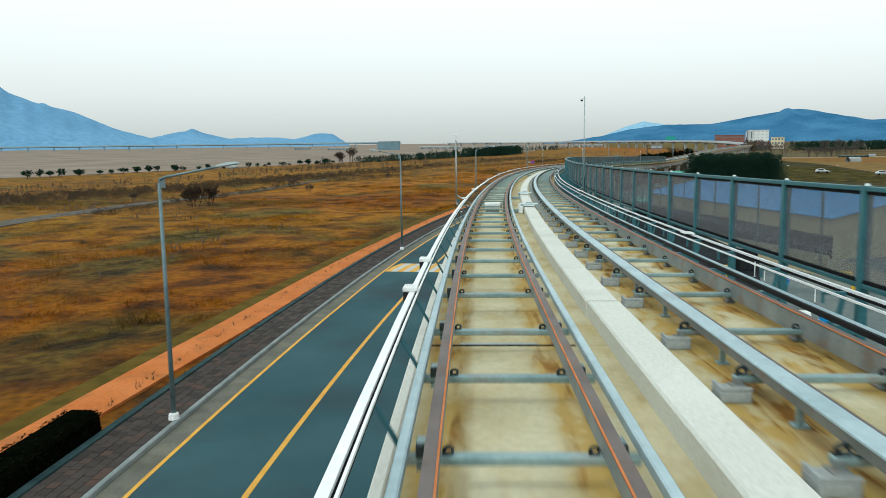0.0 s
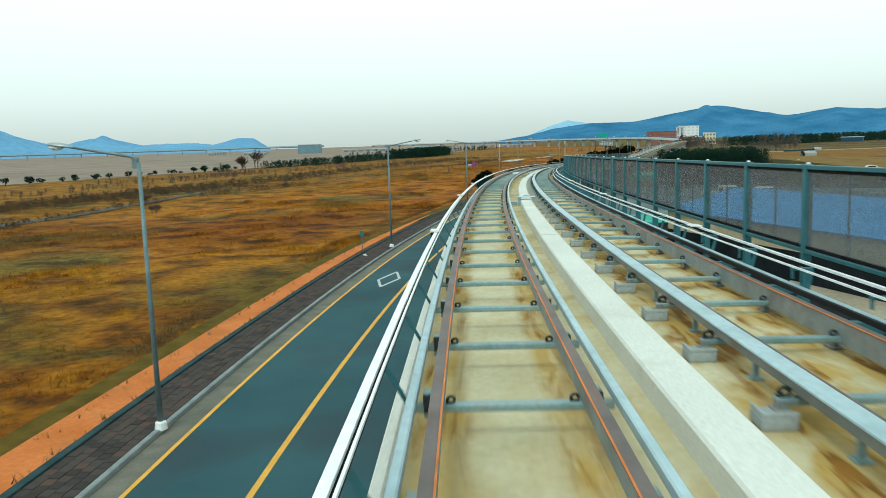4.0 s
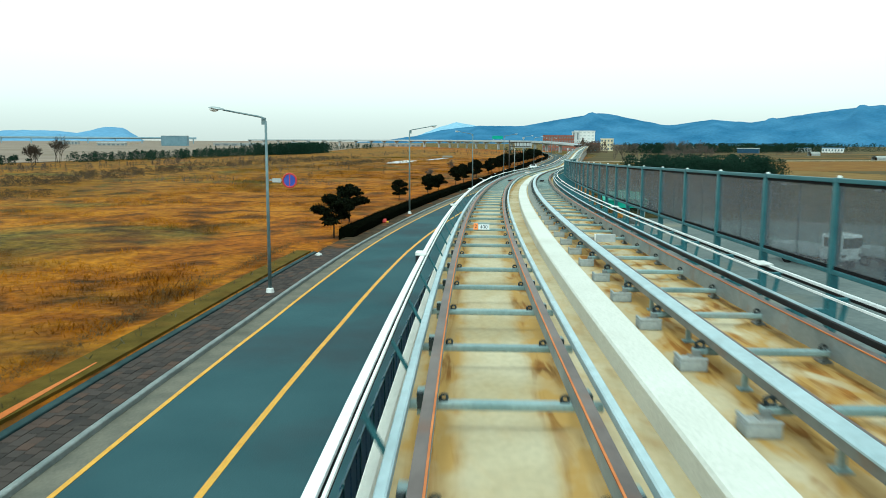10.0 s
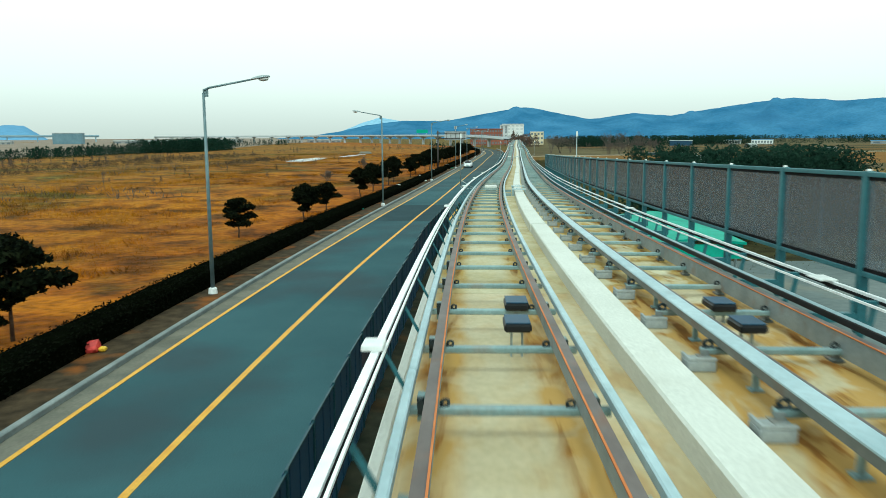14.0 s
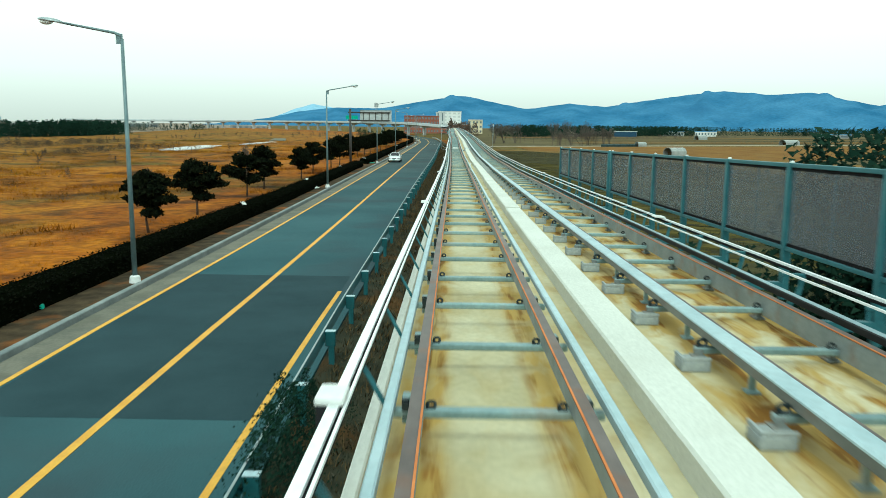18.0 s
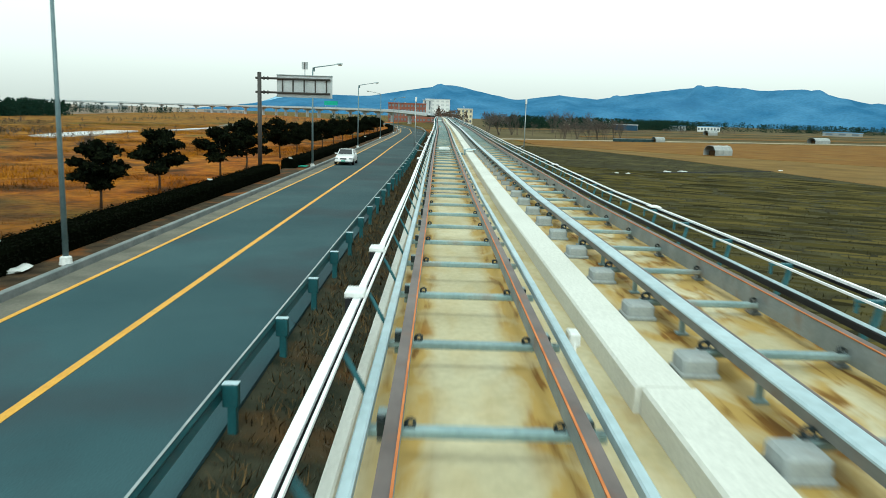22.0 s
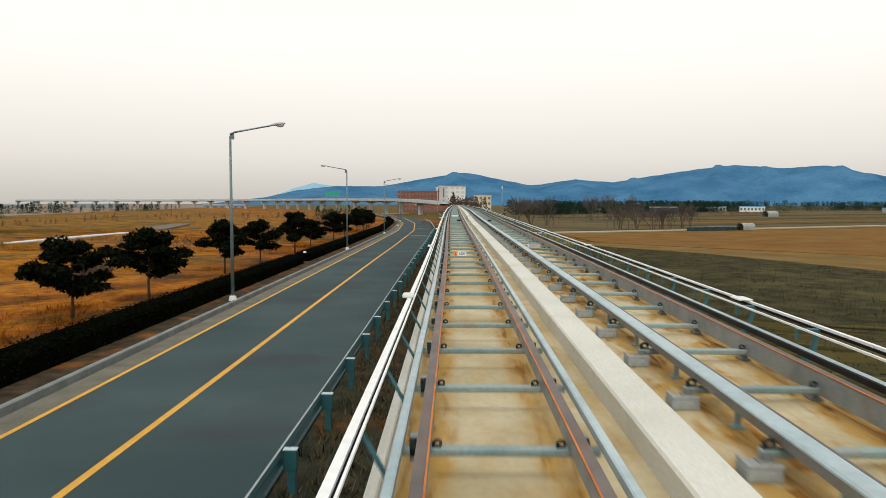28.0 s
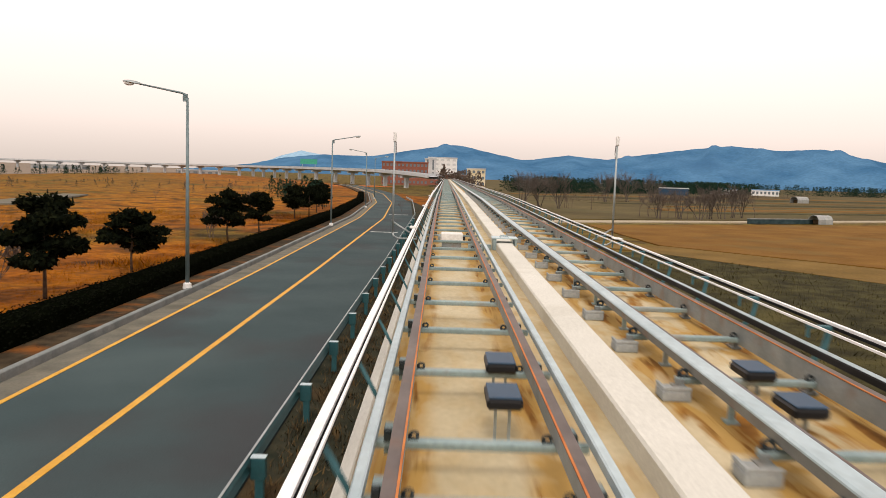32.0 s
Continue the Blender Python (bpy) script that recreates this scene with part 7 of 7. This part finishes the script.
for x in (-3.5, 3.5):
    part("post", box(x - 0.12, 0.16, -1.0, x + 0.12, 0.4, 4.6), M["galvanised"], t)

# ---- yard beside the guideway ----
patch("yard", "grey paved yard below the guideway", [tuple(at(s, l)[:2]) for s, l in ((-45, 7), (-45, 60), (60, 70), (120, 75), (196, 72), (209, 30), (207, -2.7), (190, -2.6), (150, -1.9), (100, -1.6), (40, -1.6))], -1.98, M["yard"], "yard")
# the shed stands askew: its eave runs from the far corner towards the south-south-east
patch("lane", "black ground below the guideway", [tuple(at(s, l)[:2]) for s, l in ((31, 4.6), (33, 12), (74, 22), (92, 24), (110, 25), (134, 20), (134, 12), (128, 8), (116, 4.6))], -1.95, M["pitch"], "lane")
patch("sand_strip", "strip of pale sandy ground along the foot of the shed", [tuple(at(s, l)[:2]) for s, l in ((58, 28.5), (58, 32), (84, 29.5), (96, 24.5), (103, 20.8), (98, 19.6), (85, 21.5), (72, 24.5))], -1.93, M["track_dust"], "ground")
a, b = Vector((27.3, 111.3, 0)), Vector((35.0, 72.5, 0))
shed = thing("blue_roofed_shed", "long shed with a ribbed blue sheet roof and sandy walls", "shed", m=Matrix.Translation(a) @ Matrix.Rotation(math.atan2((b - a).y, (b - a).x), 4, "Z"))
n = (b - a).length
part("plinth", box(0, 0.02, -2.3, n, 0.22, 0.2), M["pitch"], shed, "black foot of the wall")
part("wall", box(0, 0, 0.2, n, 0.2, 1.95), M["sand_wall"], shed)
part("wall", box(0, 15.0, -2.3, n, 15.2, 1.75), M["sand_wall"], shed)
for x in (0.0, n - 0.2):
    bm = bmesh.new()
    ends = [[bm.verts.new((x + dx, y, z)) for y, z in ((0.21, -2.3), (14.99, -2.3), (14.99, 1.85), (7.6, 3.45), (0.21, 1.85))] for dx in (0.0, 0.2)]
    bm.faces.new(ends[0])
    bm.faces.new(ends[1][::-1])
    for i in range(5):
        j = (i + 1) % 5
        bm.faces.new((ends[0][i], ends[1][i], ends[1][j], ends[0][j]))
    bmesh.ops.recalc_face_normals(bm, faces=bm.faces)
    part("end_wall", bm, M["sand_wall"], shed)
for y0, z0, y1, z1 in ((-0.3, 1.90, 7.6, 3.55), (7.6, 3.55, 15.5, 1.90)):
    bm = bmesh.new()
    for x in (-0.4, n + 0.4):
        for y, z in ((y0, z0), (y1, z1), (y1, z1 + 0.08), (y0, z0 + 0.08)):
            bm.verts.new((x, y, z))
    v = list(bm.verts)
    for i in range(4):
        j = (i + 1) % 4
        bm.faces.new((v[i], v[j], v[j + 4], v[i + 4]))
    bm.faces.new(v[:4])
    bm.faces.new(v[4:])
    bmesh.ops.recalc_face_normals(bm, faces=bm.faces)
    part("roof", bm, M["blue"], shed)
for i in range(int(n / 0.8)):
    x = 0.2 + i * 0.8
    part("rib", tube([(x, -0.3, 1.98), (x, 7.6, 3.64)], [0.022, 0.022], 4), M["blue"], shed)
green = thing("green_shed", "shed covered with green sheeting", "shed")
sweep("roof", [(8.2, 1.15), (8.2, 1.28), (10.5, 1.55), (12.8, 1.35), (12.8, 1.22), (10.5, 1.42)], 193, 207, M["green_net"], green, 3, ground=True)
sweep("front_sheet", slab(8.25, 8.32, 0.4, 1.16), 193, 207, M["green_dark"], green, 3, ground=True)
sweep("end_sheet", slab(8.3, 12.7, 0.5, 1.2), 193.2, 193.35, M["green_net"], green, 3, ground=True)
for s in (194, 200, 206):
    for l in (8.4, 12.6):
        part("post", tube([at(s, l, -2.2), at(s, l, 1.25)], [0.06, 0.06], 6), M["galvanised"], green)
woods("yard_bushes", "dark evergreen bushes beside the green shed", tuple(at(203, 8.0)[:2]), tuple(at(207, 9.6)[:2]), 2.0, 3.0, 12, M["woodland"], 17, "bush", z=-2.1, leaf=0.2, tufts=400)
woods("yard_bushes", "dark evergreen bush beside the hoarding", tuple(at(209.5, -2.6)[:2]), tuple(at(213, -2.3)[:2]), 0.9, 2.4, 16, M["woodland"], 18, "bush", z=-0.3, leaf=0.22, tufts=420)
lean_to = thing("lean_to", "open lean-to with green sheet roof beside the shed", "shelter", m=stand(125.0, 14.6, -2.0))
bm = bmesh.new()
for i in range(9):
    x = -3.9 + i * 0.87
    box(x, -4.2, 2.16 + (0.02 if i % 2 else 0.0), x + 0.875, 4.0, 2.22 + (0.02 if i % 2 else 0.0), 0.0, bm)
part("roof", bm, M["green_net"], lean_to)
for x in (-3.7, 0.0, 3.7):
    for y in (-3.9, 3.7):
        part("post", tube([(x, y, -0.1), (x, y, 2.17)], [0.05, 0.05], 6), M["galvanised"], lean_to)
part("back_wall", box(-3.7, 3.78, -0.1, 3.7, 3.9, 2.0, 0.02), M["pale_wall"], lean_to)


def truck(m, label):
    t = thing("small_truck", label, "truck", "parked trucks", m=m)
    part("cab", box(-0.8, -2.3, 0.55, 0.8, -0.9, 1.95, 0.12), M["car_white"], t)
    part("windscreen", box(-0.68, -2.33, 1.25, 0.68, -2.27, 1.78, 0.03), M["glass"], t)
    for k in (-1, 1):
        part("side_window", box(k * 0.80 - 0.015, -2.0, 1.28, k * 0.80 + 0.015, -1.2, 1.75, 0.01), M["glass"], t)
        part("headlight", box(k * 0.58 - 0.14, -2.33, 0.78, k * 0.58 + 0.14, -2.28, 0.95, 0.02), M["chrome"], t)
        for y in (-1.6, 1.3):
            w = part("tyre", tube([(k * 0.6, y, 0.33), (k * 0.78, y, 0.33)], [0.33, 0.33], 14), M["tyre"], t)
            part("rim", tube([(k * 0.775, y, 0.33), (k * 0.79, y, 0.33)], [0.2, 0.18], 10), M["chrome"], w)
    part("chassis", box(-0.4, -2.0, 0.4, 0.4, 2.2, 0.56), M["black"], t)
    bed = part("load_bed", box(-0.82, -0.8, 0.62, 0.82, 2.4, 0.74, 0.01), M["galvanised"], t)
    for x0, y0, x1, y1 in ((-0.84, -0.8, -0.80, 2.4), (0.80, -0.8, 0.84, 2.4), (-0.80, 2.36, 0.80, 2.4)):
        part("side_board", box(x0, y0, 0.74, x1, y1, 1.1), M["pale_wall"], bed)
    return t


truck(pose(53.7, 159.9, -1.98, 0, 0, 9.3) @ Matrix.Diagonal((1.4, 1.4, 1.4, 1)), "white flatbed truck with pale side boards in the yard")
truck(pose(58.3, 157.2, -1.98, 0, 0, 6.0) @ Matrix.Diagonal((1.3, 1.3, 1.3, 1)), "white flatbed truck parked beside another in the yard")
M["silver"] = material("silver_car_paint", (0.45, 0.47, 0.48), (0.52, 0.54, 0.55), 2.0, 0.3, 0.0, metal=0.4)


def hatch(m, mat, label):
    t = thing("parked_car", label, "car", "cars on the far lane", m=m)
    bm = bmesh.new()
    rings = []
    for y, w, lo, hi in ((-2.1, 0.7, 0.35, 0.6), (-1.9, 0.82, 0.25, 0.75), (-1.0, 0.85, 0.22, 0.9), (-0.5, 0.8, 0.22, 1.35), (0.4, 0.8, 0.22, 1.46), (1.4, 0.8, 0.22, 1.38), (1.95, 0.8, 0.25, 0.95), (2.1, 0.7, 0.35, 0.8)):
        rings.append([bm.verts.new(p) for p in ((-w, y, lo), (-w, y, min(hi, 0.85)), (-w * 0.75, y, hi), (w * 0.75, y, hi), (w, y, min(hi, 0.85)), (w, y, lo))])
    for a, b in zip(rings, rings[1:]):
        for j in range(6):
            bm.faces.new((a[j], a[(j + 1) % 6], b[(j + 1) % 6], b[j]))
    bm.faces.new(rings[0])
    bm.faces.new(rings[-1][::-1])
    bmesh.ops.recalc_face_normals(bm, faces=bm.faces)
    part("body", bm, mat, t, smooth=True)
    for k in (-1, 1):
        part("side_window", box(k * 0.76 - 0.06, -0.35, 0.95, k * 0.76 + 0.06, 1.4, 1.25, 0.02), M["glass"], t)
        for y in (-1.3, 1.3):
            part("wheel", tube([(k * 0.7, y, 0.3), (k * 0.86, y, 0.3)], [0.3, 0.3], 14), M["tyre"], t)
    return t


for s, l, turn in ((282.0, 46.0, 95), (268.0, 62.0, 95), (240.0, 66.0, 95)):
    hatch(stand(s, l, -1.9, turn), M["silver"], "pale grey car on the lane beyond the fence")

# ---- litter and small things ----
bag = thing("red_bundle", "crumpled red and yellow bundle beside the hedge", "bundle", m=stand(176.6, road(176.6) - 5.6, 0.13))
bm = bmesh.new()
bmesh.ops.create_icosphere(bm, subdivisions=2, radius=0.28)
for v in bm.verts:
    v.co = Vector((v.co.x * 1.5, v.co.y, max(v.co.z * 0.8, -0.1) + 0.1)) * (1 + 0.5 * noise.noise(v.co * 6))
part("cloth", bm, M["red"], bag)
part("strap", box(0.30, -0.12, 0.0, 0.50, 0.10, 0.14, 0.04), M["yellow_cap"], bag)
LITTER = [(184.5, -6.0, "bag"), (157.0, -5.6, "bag"), (100.5, -5.5, "bag"), (344.0, -6.0, "bag"), (265.3, -5.25, "sheet"), (309.2, -5.1, "green_sheet"), (221.5, -5.64, "bottle"), (245.2, -6.1, "board"), (265.7, -6.15, "hedge_bag"), (286.9, -6.25, "hedge_bag"), (309.3, -6.1, "board"), (375.6, -5.85, "board")]
LITTER_LABEL = {"bag": "crumpled pale litter on the pavement", "sheet": "flat pale sheet lying beside the kerb", "green_sheet": "flat pale green sheet lying beside the kerb", "bottle": "green plastic bottle lying on the verge", "board": "long pale board lying on the hedge", "hedge_bag": "small pale scrap caught on the hedge"}
for i, (s, l, kind) in enumerate(LITTER):
    bm = bmesh.new()
    high, turn = 0.13, rng.uniform(0, 180)
    if kind == "board":
        box(-0.12, -0.8, 0.0, 0.12, 0.8, 0.05, 0.01, bm)
        high, turn = 0.83, 12 + 5 * i % 9
    elif kind == "bottle":
        tube([(0, -0.16, 0.07), (0, 0.06, 0.07), (0, 0.12, 0.07), (0, 0.17, 0.07)], [0.07, 0.07, 0.03, 0.03], 10, bm)
    else:
        flat, wide, size = {"bag": (0.7, 1.4, 0.16), "sheet": (0.25, 2.2, 0.3), "green_sheet": (0.25, 2.2, 0.3), "hedge_bag": (0.6, 1.3, 0.13)}[kind]
        high = 0.80 if kind == "hedge_bag" else 0.13
        bmesh.ops.create_icosphere(bm, subdivisions=2, radius=size)
        for v in bm.verts:
            v.co = Vector((v.co.x * wide, v.co.y, max(v.co.z * flat, -0.05) + 0.05)) * (1 + 0.6 * noise.noise(v.co * 9 + Vector((i, 0, 0))))
    tagged(part("board" if kind == "board" else ("bottle" if kind == "bottle" else "litter"), bm, M["green_net"] if kind in ("bottle", "green_sheet") else M["litter"], m=stand(s, road(s) + l, high, turn)), LITTER_LABEL[kind], "litter", "litter along the road")

# things lying in the yard
crate = tagged(part("crate", box(-0.5, -0.4, 0, 0.5, 0.4, 0.7, 0.04), M["pale_wall"], m=stand(178.0, 11.5, -1.98, 20)), "pale blue crate standing in the yard", "crate")
for s, l in ((180.0, 10.6), (181.0, 11.0)):
    t = thing("barrel", "dark blue plastic barrel standing in the yard", "barrel", "yard barrels", m=stand(s, l, -1.98))
    part("drum", tube([(0, 0, 0), (0, 0, 0.05), (0, 0, 0.8), (0, 0, 0.85)], [0.26, 0.29, 0.29, 0.25], 14), M["sign_blue"], t, smooth=False)
    part("lid", tube([(0, 0, 0.85), (0, 0, 0.88)], [0.27, 0.25], 14), M["black"], t)
store = thing("block_wall", "low grey block wall across the yard", "wall", m=stand(187.0, 11.0, -1.98))
blk = mesh_of("block", box(-0.195, -0.095, -0.095, 0.195, 0.095, 0.095, 0.008), M["kerb"])
for j in range(7):
    for i in range(12):
        share("block", blk, None, store, Matrix.Translation((-2.4 + i * 0.4 + (0.2 if j % 2 else 0), 0, 0.1 + j * 0.2)))

low = thing("low_wall", "low tan plastered wall along the yard lane", "wall")
ends = [at(80.4, 20.4, -2.0), at(67.1, 25.9, -2.0)]
run = (ends[1] - ends[0]).length
turn = Matrix.Translation(ends[0]) @ Matrix.Rotation(math.atan2((ends[1] - ends[0]).y, (ends[1] - ends[0]).x), 4, "Z")
part("wall", box(0, -0.1, -0.1, run, 0.1, 1.75, 0.02), M["sand_wall"], low, m=turn)
part("coping", box(-0.03, -0.14, 1.753, run + 0.03, 0.14, 1.81, 0.015), M["track_dust"], low, m=turn)


def steel_drum(s, l, mat, label, lying=0.0):
    """An oil drum with rims, standing or lying on its side."""
    m = stand(s, l, -1.96, 25.0) @ Matrix.Diagonal((1.3, 1.3, 1.3, 1)) @ (Matrix.Translation((0, 0, 0.30)) @ Matrix.Rotation(radians(90), 4, "Y") if lying else Matrix())
    t = thing("drum", label, "drum", "drums in the yard", m=m)
    part("barrel", tube([(0, 0, 0), (0, 0, 0.02), (0, 0, 0.86), (0, 0, 0.88)], [0.27, 0.29, 0.29, 0.27], 16), mat, t)
    for z in (0.01, 0.29, 0.58, 0.87):
        part("rim", tube([(0, 0, z - 0.015), (0, 0, z + 0.015)], [0.302, 0.302], 16), mat, t)


steel_drum(65.1, 26.1, M["yellow_cap"], "yellow steel drum lying on the yard paving", 1.0)
steel_drum(59.6, 25.6, M["yellow_cap"], "yellow steel drum lying beside blue tubs", 1.0)
steel_drum(65.0, 17.3, M["yellow_cap"], "yellow steel drum standing behind the fence")
for s, l in ((48.8, 20.1), (45.4, 20.7), (62.3, 21.3)):
    t = thing("tub", "blue plastic tub standing in the yard", "tub", "blue tubs", m=stand(s, l, -1.96))
    part("bowl", tube([(0, 0, 0), (0, 0, 0.5)], [0.30, 0.40], 14), M["blue"], t)
    part("rim", tube([(0, 0, 0.5), (0, 0, 0.55)], [0.43, 0.43], 14), M["sign_blue"], t)
cabinet = thing("switch_cabinet", "black steel switch cabinet in the yard", "cabinet", m=stand(70.0, 20.0, -1.96, 12))
part("body", box(-0.8, -0.6, 0.0, 0.8, 0.6, 1.9, 0.03), M["pitch"], cabinet)
part("top", box(-0.86, -0.66, 1.903, 0.86, 0.66, 1.98, 0.02), M["black"], cabinet)
for x in (-0.4, 0.4):
    part("door", box(x - 0.37, -0.63, 0.1, x + 0.37, -0.602, 1.8, 0.01), M["black"], cabinet)
for s, l, h in ((55.6, 21.6, 1.0), (66.4, 20.0, 1.3), (64.3, 20.3, 1.2)):
    t = thing("marker_post", "thin white marker post in the yard", "post", "white marker posts", m=stand(s, l, -1.96))
    part("stake", tube([(0, 0, -0.1), (0, 0, h)], [0.05, 0.045], 8), M["white"], t)
    part("foot", tube([(0, 0, 0), (0, 0, 0.06)], [0.16, 0.14], 10), M["kerb"], t)
for s, l, turn in ((57.9, 19.1, 20.0), (51.7, 19.8, 75.0), (49.4, 19.9, 40.0)):
    tagged(part("board", box(-0.9, -0.35, 0.0, 0.9, 0.35, 0.08, 0.01), M["litter"], m=stand(s, l, -1.965, turn)), "pale board lying on the yard paving", "board", "boards in the yard")

# pale bits of sheeting left on the ploughed field
for i, (x, y) in enumerate(((121.5, 317.4), (123.2, 317.0), (132.4, 320.2), (135.5, 320.6), (156.4, 322.2))):
    bm = bmesh.new()
    bmesh.ops.create_icosphere(bm, subdivisions=2, radius=0.5)
    for v in bm.verts:
        v.co = Vector((v.co.x * 1.3, v.co.y * 0.6, max(v.co.z * 0.22, -0.05) + 0.05)) * (1 + 0.5 * noise.noise(v.co * 4 + Vector((i * 3, 0, 0))))
    tagged(part("sheeting", bm, M["litter"], m=pose(x, y, -2.02, 0, 0, i * 50)), "crumpled pale plastic sheeting lying on the field", "litter", "sheeting on the field")
t = thing("wall_junction_case", "small white junction case with a white cable by the wall", "junction box", m=hang(250.0, 1.16, 1.66))
part("case", box(-0.09, -0.09, -0.06, 0.0, 0.09, 0.05, 0.012), M["white"], t)
part("post", box(-0.06, -0.02, -0.24, -0.03, 0.02, -0.06), M["galvanised"], t)
part("cable", tube([(-0.04, -0.09, -0.03), (-0.07, -0.2, -0.12), (-0.06, -0.4, -0.2), (-0.02, -0.55, -0.22)], [0.012] * 4, 6), M["white"], t, "white hanging cable")

# ---- pavers of the worn pavement: a near stretch piece by piece, the rest joined ----
r = random.Random(77)
PAVER_MESHES = []
for i in range(5):
    bm = box(-0.155, -0.190, -0.03, 0.155, 0.190, 0.012 + 0.003 * i)
    for v in bm.verts:
        if v.co.z > 0:
            v.co += Vector((r.uniform(-0.008, 0.008), r.uniform(-0.008, 0.008), r.uniform(-0.004, 0.004)))
    PAVER_MESHES.append(mesh_of("paver", bm, M["paver_piece"]))
M["paver_rest"] = blade_material("paver_stones", [(0.044, 0.039, 0.037), (0.058, 0.050, 0.046), (0.072, 0.060, 0.055), (0.064, 0.055, 0.051), (0.092, 0.062, 0.050)])
verts, faces = [], []
for i in range(430):
    s = -12 + i * 0.4
    for j in range(5):
        if r.random() < 0.04:
            continue
        m = stand(s + (0.2 if j % 2 else 0.0), road(s) - 5.84 + j * 0.33, 0.13, r.uniform(-1.2, 1.2))
        if 120 <= i < 180:
            share("paver", PAVER_MESHES[r.randrange(5)], None, pavement, m)
            continue
        k, h = len(verts), r.uniform(0.010, 0.026)
        for z in (-0.02, h):
            for x, y in ((-0.155, -0.19), (0.155, -0.19), (0.155, 0.19), (-0.155, 0.19)):
                verts.append(tuple(m @ Vector((x, y, z))))
        faces += [(k + 4, k + 5, k + 6, k + 7), (k, k + 1, k + 5, k + 4), (k + 1, k + 2, k + 6, k + 5), (k + 2, k + 3, k + 7, k + 6), (k + 3, k, k + 4, k + 7)]
mesh = bpy.data.meshes.new("pavers")
mesh.from_pydata(verts, [], faces)
tagged(link("paver_field", mesh, M["paver_rest"], pavement), kind="stuff")
